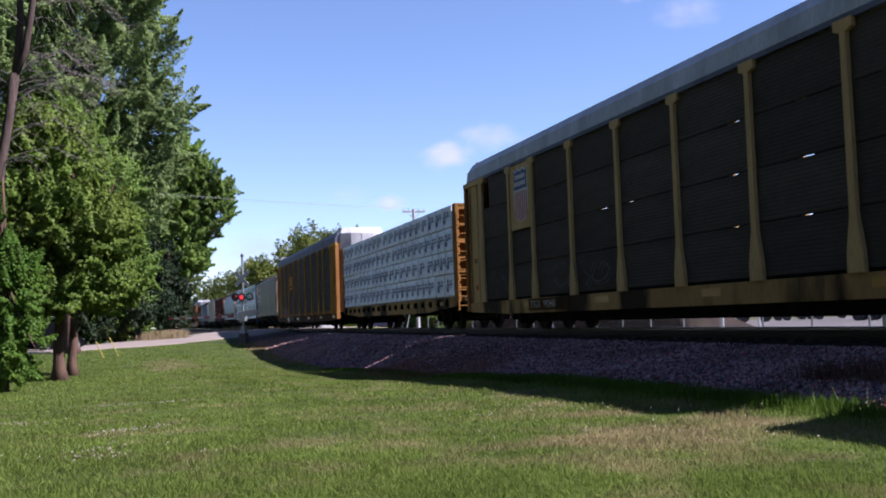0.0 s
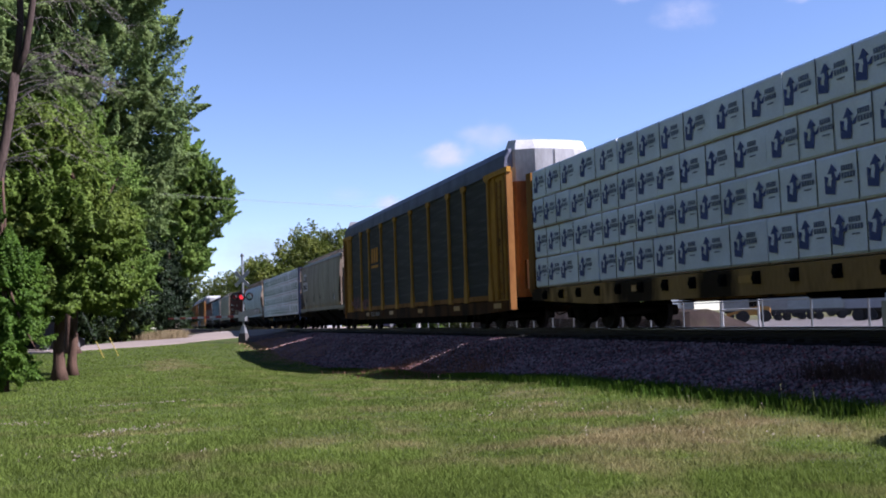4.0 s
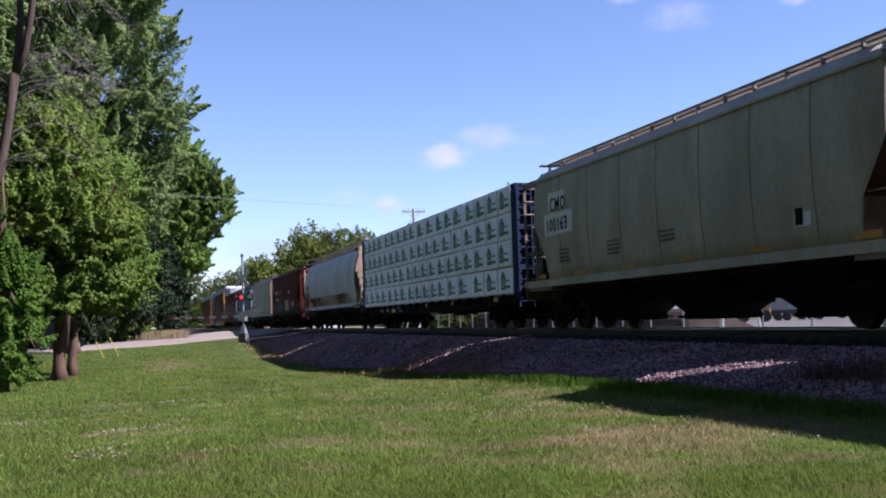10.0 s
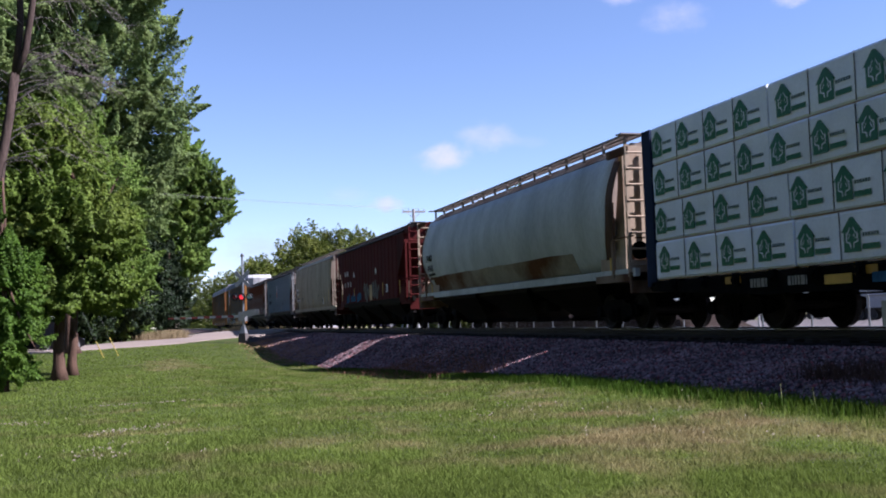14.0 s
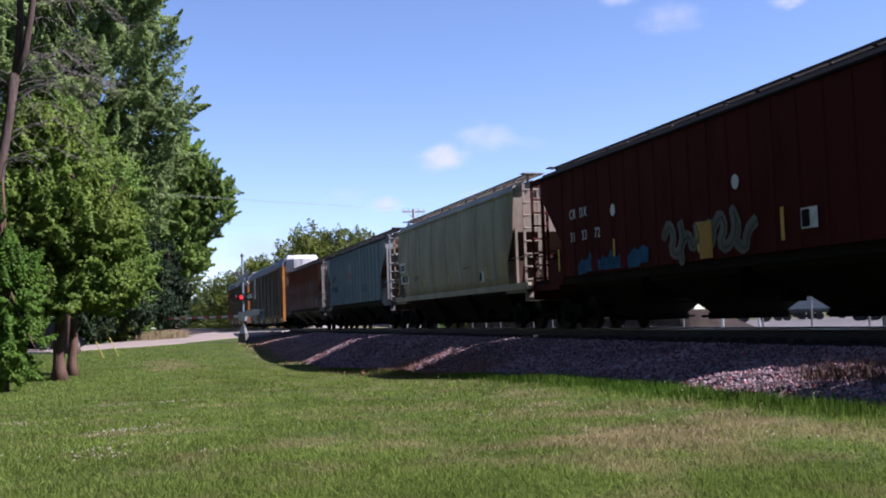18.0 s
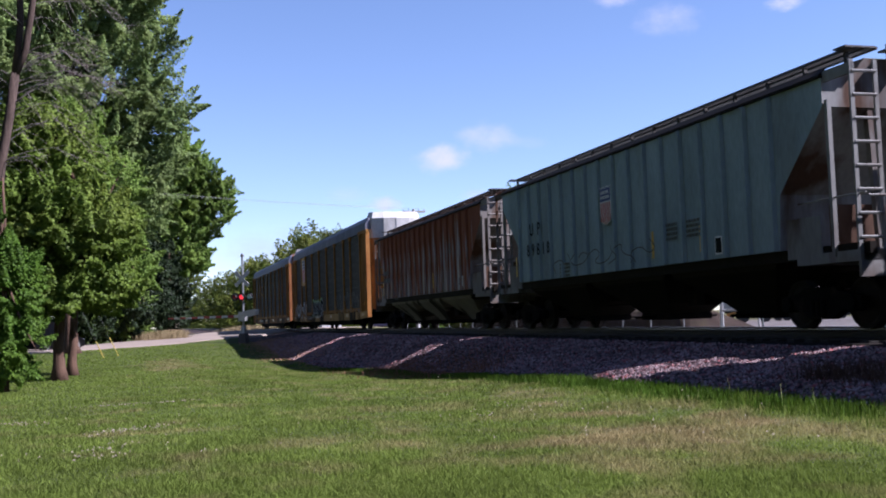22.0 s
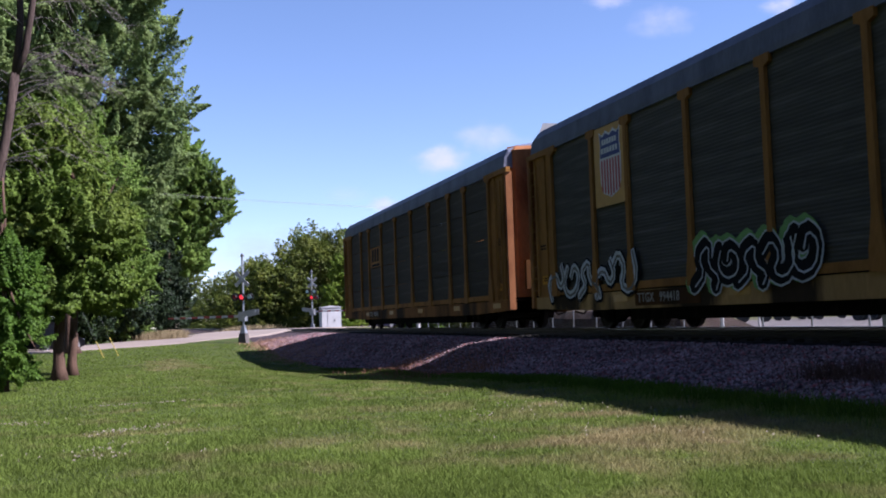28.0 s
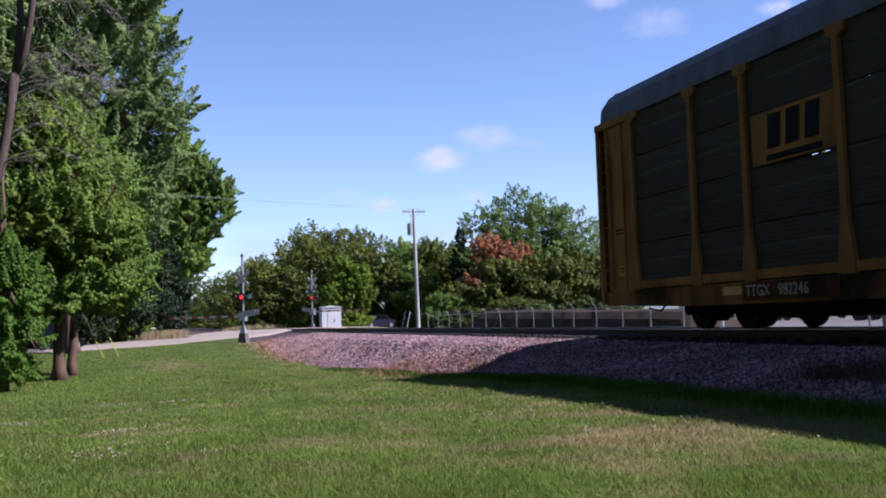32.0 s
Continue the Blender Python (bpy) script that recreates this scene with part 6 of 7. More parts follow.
# ---- crossing, fence, yard ----
S = {"mast": material("mast_aluminium", (0.33, 0.336, 0.342), 0.4, 0.6, var=0.1, scale=5),
     "lamp_black": material("lamp_black", (0.015, 0.015, 0.017), 0.6, var=0.2),
     "red_lens": material("red_lamp_lens", (0.5, 0.02, 0.02), 0.3, emit=(1.0, 0.04, 0.05, 0.35)),
     "dim_lens": material("dull_red_lens", (0.30, 0.02, 0.03), 0.3, var=0.1),
     "head_lens": material("headlight_lens", (0.12, 0.13, 0.14), 0.3, var=0.1),
     # bright cyan base paints the sky's reflection into the unlit lens
     "clear_lens": material("unlit_lamp_lens", (0.55, 0.80, 0.84), 0.2, var=0.1),
     "red": material("red_stripe", (0.27, 0.018, 0.018), 0.5, var=0.15),
     "stripe": material("white_stripe", (0.45, 0.444, 0.432), 0.5, var=0.1),
     "cabinet": material("white_cabinet", (0.48, 0.48, 0.48), 0.5, var=0.06, scale=2),
     "pole": material("weathered_pole", (0.30, 0.285, 0.27), 0.9, var=0.25, scale=3, stretch=(1, 1, 0.1), bump=0.3),
     "wire": material("cable", (0.10, 0.10, 0.105), 0.4, 0.5, var=0.1),
     "carpaint": material("dark_car_paint", (0.012, 0.012, 0.024), 0.45, 0.0, var=0.05, spec=0.08),
     "suvpaint": material("black_car_paint", (0.003, 0.003, 0.0035), 0.6, 0.0, var=0.05, spec=0.03),
     "glass": material("car_glass", (0.003, 0.0035, 0.0045), 0.3, var=0.02, spec=0.06),
     "tyre": material("tyre_rubber", (0.02, 0.02, 0.02), 0.9, var=0.2),
     "rim": material("alloy_rim", (0.5, 0.5, 0.52), 0.3, 0.9, var=0.1),
     "soil": material("bare_soil", (0.034, 0.025, 0.021), 0.95, var=0.25, scale=0.8, fine=8, bump=0.6, bump_scale=5, tint=(0.045, 0.040, 0.022), tint_at=(0.5, 0.75), spec=0.03),
     "trailer": material("white_trailer", (0.26, 0.26, 0.27), 0.4, var=0.06, scale=1),
     "bluebox": material("blue_container", (0.036, 0.096, 0.288), 0.5, var=0.12, scale=2),
     "machine": material("orange_machine_paint", (0.42, 0.192, 0.018), 0.45, var=0.12, scale=3),
     "shed": material("pale_metal_shed", (0.3, 0.324, 0.348), 0.5, 0.2, var=0.08, scale=1),
     "green": material("green_cabinet", (0.10, 0.13, 0.11), 0.6, var=0.15, scale=3),
     "guard": material("yellow_guy_guard", (0.42, 0.312, 0.024), 0.5, var=0.1)}


def crossing_signal(x, y, z, face, arm_len, label, mast_h, buck, dz, side, lamps):
    """face: heading in degrees (clockwise from +Y) of the traffic that the front lamps face away from; side: -1 where the lamps point back along it; lamps: (x, z, kind)."""
    e = thing("crossing_signal", label, "crossing signal", "crossing signals", (x, y, z))
    e.rotation_euler = (0, 0, -radians(face))
    bm = bmesh.new()
    rod(bm, (0, 0, 0), (0, 0, mast_h), 0.075, 10)
    part("mast", bm, S["mast"], e, smooth=False)
    bm = bmesh.new()
    loft(bm, [[(a * 0.20, b * 0.20, 0) for a, b in ((-1, -1), (1, -1), (1, 1), (-1, 1))], [(a * 0.10, b * 0.10, 0.5) for a, b in ((-1, -1), (1, -1), (1, 1), (-1, 1))]])
    part("mast_base", bm, S["mast"], e)
    bm = bmesh.new()
    loft(bm, [[(a * k, b * k, h) for a, b in ((-1, -1), (1, -1), (1, 1), (-1, 1))] for k, h in ((0.30, min(-0.1, ground_z(x, y) - z - 0.1)), (0.22, 0.0))])
    part("foundation", bm, M["lot"], e, "concrete foundation block")
    bm = bmesh.new()
    rod(bm, (0, 0, mast_h), (0, 0, mast_h + 0.2), 0.14, 12, 0.05)
    part("bell", bm, S["lamp_black"], e)
    for a in (45, -45):
        bm = bmesh.new()
        box(bm, -0.68, 0.68, -0.012, 0.012, -0.115, 0.115)
        bm.transform(pose(0, -0.09 - 0.02 * (a > 0), buck, 0, a, 0))
        part("crossbuck_blade", bm, S["stripe"], e, "white crossbuck blade")
    for h in sorted({h for _, h, _ in lamps}):
        bm = bmesh.new()
        rod(bm, (-0.55, 0, h), (0.55, 0, h), 0.045, 8)
        part("lamp_arm", bm, S["lamp_black"], e)
        bm = bmesh.new()
        rod(bm, (0, -0.2, h), (0, 0.2, h), 0.05, 8)
        part("lamp_bracket", bm, S["lamp_black"], e)
    for sx, h, kind in lamps:
        off = side * (0.14 if abs(sx) < 0.2 else 0.06)
        bm = bmesh.new()
        rod(bm, (sx, off, h), (sx, off + side * 0.05, h), 0.27, 18)
        lamp = part("lamp_disc", bm, S["lamp_black"], e, "round black lamp background")
        bm = bmesh.new()
        rod(bm, (sx, off + side * 0.05, h), (sx, off + side * 0.10, h), 0.15, 14)
        part("lens", bm, S[{"lit": "red_lens", "dim": "dim_lens", "clear": "clear_lens"}[kind]], lamp, {"lit": "glowing red lens", "dim": "dull red lens", "clear": "unlit lens with the sky's reflection painted pale"}[kind])
        bm = bmesh.new()
        n = 10
        for k in range(n):
            a0, a1 = math.pi * k / n, math.pi * (k + 1) / n
            q = [(sx + 0.17 * math.cos(a), yy, h + 0.17 * math.sin(a)) for a, yy in ((a0, off), (a1, off), (a1, off + side * 0.26), (a0, off + side * 0.26))]
            bm.faces.new([bm.verts.new(p) for p in q])
        part("hood", bm, S["lamp_black"], lamp)
    bm = bmesh.new()
    box(bm, -0.22, 0.26, -0.30, 0.10, 0.95 + dz, 1.55 + dz)
    part("gate_mechanism", bm, S["mast"], e, "grey gate mechanism box")
    for yy in (-0.36, 0.16):
        bm = bmesh.new()
        prism(bm, [(px, pz + dz) for px, pz in ((-0.2, 1.12), (1.05, 1.38), (1.05, 1.72), (0.25, 1.62), (-0.2, 1.42))], yy, yy + 0.05)
        part("counterweight", bm, S["mast"], e)
    n = int(arm_len / 0.42)
    for k in range(n):
        a, b = -0.2 - arm_len * k / n, -0.2 - arm_len * (k + 1) / n
        bm = bmesh.new()
        w0, w1 = 0.085 - 0.04 * k / n, 0.085 - 0.04 * (k + 1) / n
        zz = 1.28 + dz
        loft(bm, [[(a, -0.10 - 0.02, zz - w0), (a, -0.10 + 0.02, zz - w0), (a, -0.10 + 0.02, zz + w0), (a, -0.10 - 0.02, zz + w0)], [(b, -0.12, zz - w1), (b, -0.08, zz - w1), (b, -0.08, zz + w1), (b, -0.12, zz + w1)]])
        part("gate_arm", bm, S["red"] if k % 2 else S["stripe"], e, "lowered striped gate arm section")
    return e


crossing_signal(6.45, 70.8, -0.12, 33, 5.4, "railway crossing signal with white crossbuck and lowered gate", 5.1, 3.62, -0.14, -1,
                [(-0.54, 2.42, "dim"), (0.0, 2.40, "lit"), (0.54, 2.42, "clear")])
crossing_signal(16.7, 107, -0.1, 213, 5.4, "far railway crossing signal with lowered gate", 5.75, 4.65, 0.4, 1,
                [(0.45, 3.75, "clear"), (-0.32, 3.75, "clear"), (-0.05, 3.12, "lit"), (-0.5, 3.12, "dim")])

cab = thing("signal_cabinet", "white metal signal equipment cabinet beside the crossing", "cabinet", at=(18.8, 108.5, -1.0))
bm = bmesh.new()
box(bm, -1.05, 1.05, -0.9, 0.9, 0.0, 0.5)
part("plinth", bm, M["lot"], cab)
bm = bmesh.new()
box(bm, -1.0, 1.0, -0.85, 0.85, 0.5, 2.95)
part("body", bm, S["cabinet"], cab)
bm = bmesh.new()
prism(bm, [(-1.08, 2.95), (1.08, 2.95), (1.08, 3.0), (0, 3.14), (-1.08, 3.0)], -0.93, 0.93)
part("roof", bm, S["cabinet"], cab)
bm = bmesh.new()
box(bm, -0.42, 0.42, -0.875, -0.851, 0.62, 2.7)
dr = part("door", bm, S["cabinet"], cab)
bm = bmesh.new()
box(bm, 0.28, 0.33, -0.92, -0.876, 1.5, 1.75)
part("handle", bm, S["lamp_black"], dr)

# utility pole, crossarm, transformer and cables
up = thing("utility_pole", "tall weathered wooden utility pole with crossarm and transformer", "utility pole", at=(22.9, 88.0, -1.02))
bm = bmesh.new()
rod(bm, (0, 0, -0.1), (-0.12, 0, 11.0), 0.18, 12, 0.12)
part("pole", bm, S["pole"], up)
bm = bmesh.new()
box(bm, -1.12, 0.92, -0.07, 0.07, 10.72, 10.86)
part("crossarm", bm, S["pole"], up)
for sx in (-1, 1):
    bm = bmesh.new()
    rod(bm, (sx * 0.62 - 0.12, -0.08, 10.74), (-0.12, -0.10, 10.15), 0.025, 6)
    part("crossarm_brace", bm, S["pole"], up)
for sx in (-1.02, -0.55, 0.35, 0.82):
    bm = bmesh.new()
    rod(bm, (sx, 0, 10.86), (sx, 0, 11.02), 0.05, 8, 0.035)
    part("insulator", bm, S["mast"], up)
bm = bmesh.new()
rod(bm, (-0.5, -0.05, 8.75), (-0.5, -0.05, 9.75), 0.24, 14)
rod(bm, (-0.42, -0.05, 9.75), (-0.42, -0.05, 9.98), 0.05, 8)
part("transformer", bm, S["mast"], up, "grey cylindrical transformer")
pole2 = thing("utility_pole", "second wooden utility pole among the trees", "utility pole", at=(-19.0, 74.0, -0.2))
bm = bmesh.new()
rod(bm, (0, 0, 0), (0, 0, 11.6), 0.18, 10, 0.12)
part("pole", bm, S["pole"], pole2)
bm = bmesh.new()
box(bm, -1, 1, -0.07, 0.07, 11.2, 11.34)
part("crossarm", bm, S["pole"], pole2)
for k, (dx, dz) in enumerate(((-1.02, 0.0), (-0.55, 0.0), (0.82, 0.0))):
    a, b = Vector((22.9 + dx, 88.0, 10.02)), Vector((-19.0 + dx, 74.0, 11.4 + 0.35 * (k == 0)))
    bm = bmesh.new()
    pts = [a.lerp(b, i / 16) - Vector((0, 0, 0.35 * (1 - (2 * i / 16 - 1) ** 2))) for i in range(17)]
    limb(bm, pts, 0.006, 0.006, 5)
    tagged(finish("overhead_cable", bm, S["wire"]), "thin grey overhead power cable", "cable", "overhead cables")
for k, (x, ya) in enumerate(((-1.75, 52.0), (-1.15, 54.5))):
    z = ground_z(x, ya)
    e = thing("guy_wire_guard", "slanting yellow guy-wire guard on the lawn", "guy guard", "guy guards", (x, ya, z))
    bm = bmesh.new()
    rod(bm, (0, 0, 0), (-0.36 - 0.05 * k, 0.1, 0.82 + 0.1 * k), 0.018, 8)
    part("guard_tube", bm, S["guard"], e)
    bm = bmesh.new()
    rod(bm, (-0.36 - 0.05 * k, 0.1, 0.82 + 0.1 * k), (-1.9, 0.8, 4.3), 0.003, 5)
    part("guy_wire", bm, S["lamp_black"], e)
for k in range(2):
    e = thing("marker_stake", "pale leaning wooden marker stake by the pole", "stake", "marker stakes", (21.55 + 0.42 * k, 88.6, -1.0))
    bm = bmesh.new()
    rod(bm, (-0.1, 0, 0), (0.38, 0, 2.15), 0.032, 8)
    part("stake", bm, S["stripe"], e)

# chain-link fence, parallel with the track
FX, FZ = 23.0, -1.0
fence = thing("chain_link_fence", "grey chain-link fence with slanted barbed-wire arms", "fence", at=(FX, 0, FZ))
bm = bmesh.new()
rod(bm, (0, 0, 0), (0, 0, 1.72), 0.035, 8)
rod(bm, (0, 0, 1.72), (-0.22, 0, 2.02), 0.022, 6)
post = part("fence_post", bm, M["galv"], fence)
post.location = (0, 23.3, 0)
ys = [23.3 + 3.09 * k for k in range(21)]
for y in ys[1:]:
    again(post, fence, pose(0, y, 0, random.uniform(-1, 1), random.uniform(-1.0, 1.0), 0))
for z, r in ((1.70, 0.022), (0.10, 0.028)):
    bm = bmesh.new()
    rod(bm, (0, ys[0], z), (0, ys[-1], z), r, 6)
    part("fence_rail", bm, M["galv"], fence)
for k in range(3):
    bm = bmesh.new()
    rod(bm, (-0.07 * (k + 1), ys[0], 1.72 + 0.1 * (k + 1)), (-0.07 * (k + 1), ys[-1], 1.72 + 0.1 * (k + 1)), 0.006, 4)
    part("barbed_wire", bm, M["galv"], fence)
wv, wf = [], []
h, p, t = 1.66, 0.09, 0.0016
y = ys[0]
while y < ys[-1] - h:
    for s in (1, -1):
        a, b = (y, 0.04) if s > 0 else (y + h, 0.04), (y + h, 0.04 + h) if s > 0 else (y, 0.04 + h)
        i0 = len(wv)
        wv += [(0.003 * s, a[0] - t, a[1]), (0.003 * s, a[0] + t, a[1]), (0.003 * s, b[0] + t, b[1]), (0.003 * s, b[0] - t, b[1])]
        wf.append((i0, i0 + 1, i0 + 2, i0 + 3))
    y += p
tagged(raw("fence_fabric", wv, wf, S["wire"], fence), kind="stuff")

# low bank of bare earth behind the fence
bv2, bf2 = [], []
for i in range(41):
    y = 45.5 + 1.0 * i
    hgt = (1.42 + 0.015 * (y - 43) + 0.12 * noise.noise((y * 0.4, 2, 2))) * min(1, i / 2.0, (40 - i) / 5.0)
    for x, f in ((25.5, 0), (25.95, 0.68), (26.5, 0.93), (27.6, 1.0), (29.6, 0.5), (31.5, 0)):
        bv2.append((x + 0.25 * noise.noise((y * 0.7, x, 3)), y, -1.02 + hgt * f))
    if i:
        bf2 += [(6 * i - 6 + j, 6 * i - 5 + j, 6 * i + 1 + j, 6 * i + j) for j in range(5)]
tagged(raw("earth_bank", bv2, bf2, S["soil"]), "low bank of bare brown earth behind the fence", "earth bank", kind="structure")


def road_car(name, label, x, y, z, heading, mat, tall=1.46, length=4.7, suv=False):
    e = thing(name, label, "car", "waiting cars", (x, y, z))
    e.rotation_euler = (0, 0, -radians(heading))
    hl, w = length / 2, 0.9
    low = [(-hl, 0.35), (-hl, 0.72), (-hl + 0.12, 0.88), (-0.95 if not suv else -hl + 0.35, 0.98), (1.0, 0.98), (hl - 0.35, 0.80), (hl - 0.02, 0.62), (hl, 0.35), (hl - 0.4, 0.24), (-hl + 0.4, 0.24)]
    bm = bmesh.new()
    loft(bm, [[(x0, yy * k, zz) for yy, zz in low] for x0, k in ((-w, 0.97), (-w + 0.06, 1.0), (w - 0.06, 1.0), (w, 0.97))])
    part("body", bm, mat, e)
    roof = [(-1.75 if not suv else -hl + 0.15, 0.95), (-1.05 if not suv else -hl + 0.45, tall - 0.06), (-0.6, tall), (0.35, tall - 0.02), (1.25, 0.95)]
    bm = bmesh.new()
    loft(bm, [[(sx, yy, zz) for yy, zz in roof] for sx in (-0.66, 0.66)])
    part("cabin", bm, mat, e)
    gl = [(p[0] * 0.93, 0.97 + (p[1] - 0.97) * 0.86) for p in roof]
    for sx in (-1, 1):
        bm = bmesh.new()
        prism(bm, gl, sx * 0.655, sx * 0.672, axis=0)
        part("side_window", bm, S["glass"], e)
    for a, b in ((roof[0], roof[1]), (roof[4], roof[3])):
        bm = bmesh.new()
        d = 0.012 if a[0] > 0 else -0.012
        loft(bm, [[(-0.58, a[0] + d, a[1] + 0.05), (0.58, a[0] + d, a[1] + 0.05), (0.58, a[0] + 2 * d, a[1] + 0.05), (-0.58, a[0] + 2 * d, a[1] + 0.05)], [(-0.52, b[0] + d * 1.6, b[1] - 0.04), (0.52, b[0] + d * 1.6, b[1] - 0.04), (0.52, b[0] + 2.6 * d, b[1] - 0.04), (-0.52, b[0] + 2.6 * d, b[1] - 0.04)]])
        part("windscreen", bm, S["glass"], e)
    for yy in (-hl + 0.85, hl - 0.9):
        for sx in (-1, 1):
            bm = bmesh.new()
            rod(bm, (sx * 0.72, yy, 0.33), (sx * 0.93, yy, 0.33), 0.33, 18)
            t0 = part("wheel", bm, S["tyre"], e)
            bm = bmesh.new()
            rod(bm, (sx * 0.925, yy, 0.33), (sx * 0.945, yy, 0.33), 0.22, 14)
            part("rim", bm, S["rim"], t0)
    for sx in (-0.62, 0.62):
        bm = bmesh.new()
        box(bm, sx - 0.16, sx + 0.16, hl - 0.12, hl + 0.005, 0.60, 0.74)
        part("headlight", bm, S["head_lens"], e)
        bm = bmesh.new()
        box(bm, sx - 0.16, sx + 0.16, -hl - 0.005, -hl + 0.08, 0.68, 0.82)
        part("tail_light", bm, S["red"], e)
    return e


road_car("sedan_car", "dark blue-grey sedan waiting at the crossing", 24.65, 113.4, -0.40, 240, S["carpaint"])
road_car("suv_car", "black sport utility car standing on the road behind the trees", -5.3, 66.0, -0.80, 33, S["suvpaint"], 1.75, 4.6, True)

# yard behind the fence
def box_trailer(x, y, ln, ht, mat, label, heading=30):
    e = thing("box_trailer", label, "trailer", "parked trailers", (x, y, -0.965))
    e.rotation_euler = (0, 0, -radians(heading))
    bm = bmesh.new()
    box(bm, -1.25, 1.25, -ln / 2, ln / 2, 1.1, ht)
    part("box", bm, mat, e)
    bm = bmesh.new()
    box(bm, -0.5, 0.5, -ln / 2, ln / 2, 0.85, 1.1)
    part("chassis", bm, S["lamp_black"], e)
    for k in range(5):
        bm = bmesh.new()
        yk = -ln / 2 + ln * (k + 0.5) / 5
        box(bm, -1.275, -1.25, yk - 0.04, yk + 0.04, 1.15, ht - 0.05)
        part("side_stay", bm, M["galv"], e)
    for yy in (-ln / 2 + 1.0, -ln / 2 + 2.1, ln / 2 - 1.4):
        for sx in (-1, 1):
            bm = bmesh.new()
            rod(bm, (sx * 0.95, yy, 0.5), (sx * 1.22, yy, 0.5), 0.5, 14)
            part("wheel", bm, S["tyre"], e)
    bm = bmesh.new()
    box(bm, -1.3, 1.3, ln / 2 - 0.3, ln / 2 - 0.2, 0.1, 1.0)
    part("mud_flap", bm, S["lamp_black"], e)


box_trailer(75, 118, 8, 3.5, S["trailer"], "white box trailer parked in the yard", 122)
box_trailer(86, 122, 8, 3.5, S["shed"], "pale grey box trailer parked in the yard", 122)
box_trailer(95, 124, 7, 3.5, S["trailer"], "white box trailer parked in the yard", 122)
box_trailer(104, 127, 9, 3.6, S["trailer"], "white box trailer parked in the yard", 122)
box_trailer(56, 122, 7, 3.2, S["bluebox"], "blue box trailer parked in the yard", 115)
box_trailer(64, 121, 7, 3.3, S["trailer"], "white box trailer parked in the yard", 115)
box_trailer(62.5, 78, 6, 2.6, S["shed"], "low grey box trailer near the gate", 140)
for k, (x, y) in enumerate(((66, 96), (71, 99))):
    e = thing("flat_trailer", "dark low flatbed trailer in the yard", "trailer", "flat trailers", (x, y, -0.965))
    e.rotation_euler = (0, 0, -radians(120))
    bm = bmesh.new()
    box(bm, -1.2, 1.2, -3, 3, 0.75, 1.05)
    part("bed", bm, S["lamp_black"], e)
    for sx in (-1, 1):
        for yy in (-1.9, -1.0, 2.2):
            bm = bmesh.new()
            rod(bm, (sx * 0.8, yy, 0.4), (sx * 1.1, yy, 0.4), 0.4, 12)
            part("wheel", bm, S["tyre"], e)
ld = thing("front_loader", "orange front loader with a raised arm in the yard", "loader", at=(59, 93, -0.965))
ld.rotation_euler = (0, 0, radians(55))
bm = bmesh.new()
prism(bm, [(-1.6, 0.7), (-1.6, 1.5), (-0.3, 1.6), (1.0, 1.3), (1.3, 0.7)], -0.6, 0.6, axis=0)
part("body", bm, S["machine"], ld)
bm = bmesh.new()
box(bm, -0.5, 0.5, -0.7, 0.4, 1.55, 2.5)
part("cab", bm, S["glass"], ld)
for sx in (-0.62, 0.62):
    bm = bmesh.new()
    prism(bm, [(0.2, 1.25), (0.3, 1.5), (2.6, 0.9), (2.9, 0.35), (2.7, 0.3), (2.45, 0.7)], sx - 0.08, sx + 0.08, axis=0)
    part("lift_arm", bm, S["machine"], ld)
bm = bmesh.new()
prism(bm, [(2.7, 0.1), (3.4, 0.1), (3.0, 0.3), (2.85, 0.8)], -1.0, 1.0, axis=0)
part("bucket", bm, S["machine"], ld)
for yy in (-1.1, 1.0):
    for sx in (-1, 1):
        bm = bmesh.new()
        rod(bm, (sx * 0.65, yy, 0.6), (sx * 1.0, yy, 0.6), 0.6, 14)
        part("wheel", bm, S["tyre"], ld)
cb = thing("utility_cabinet", "dark green utility cabinet with pale vents by the fence", "cabinet", at=(25.9, 30.6, -0.965))
bm = bmesh.new()
box(bm, -0.7, 0.7, -1.0, 1.0, 0, 1.5)
part("body", bm, S["green"], cb)
for z in (0.45, 0.6):
    bm = bmesh.new()
    box(bm, -0.72, -0.70, 0.2, 0.7, z, z + 0.06)
    part("vent", bm, S["stripe"], cb)
gate = thing("yard_gate_frame", "white-painted steel gate frame beside the earth bank", "gate", at=(26.0, 40.6, -0.965))
for yy in (0, 3.0):
    bm = bmesh.new()
    rod(bm, (0, yy, 0), (0, yy, 2.3), 0.05, 8)
    part("gate_post", bm, S["stripe"], gate)
bm = bmesh.new()
rod(bm, (0, 0, 1.35), (0, 3.0, 1.35), 0.04, 8)
part("gate_rail", bm, S["stripe"], gate)
shed = thing("metal_shed", "pale grey tall metal building behind the trees", "building", at=(62, 122, -1.0))
bm = bmesh.new()
box(bm, -3, 3, -3, 3, 0, 11.5)
part("wall", bm, S["shed"], shed)
bm = bmesh.new()
prism(bm, [(-3.2, 11.5), (3.2, 11.5), (0, 12.6)], -3.2, 3.2)
part("roof", bm, P["roof"], shed)
lp = thing("yard_lamp", "tall slim yard lamp post with a pale head", "street lamp", at=(56.5, 103.5, -1.0))
bm = bmesh.new()
rod(bm, (0, 0, 0), (0, 0, 11.6), 0.09, 8, 0.06)
part("post", bm, M["galv"], lp)
bm = bmesh.new()
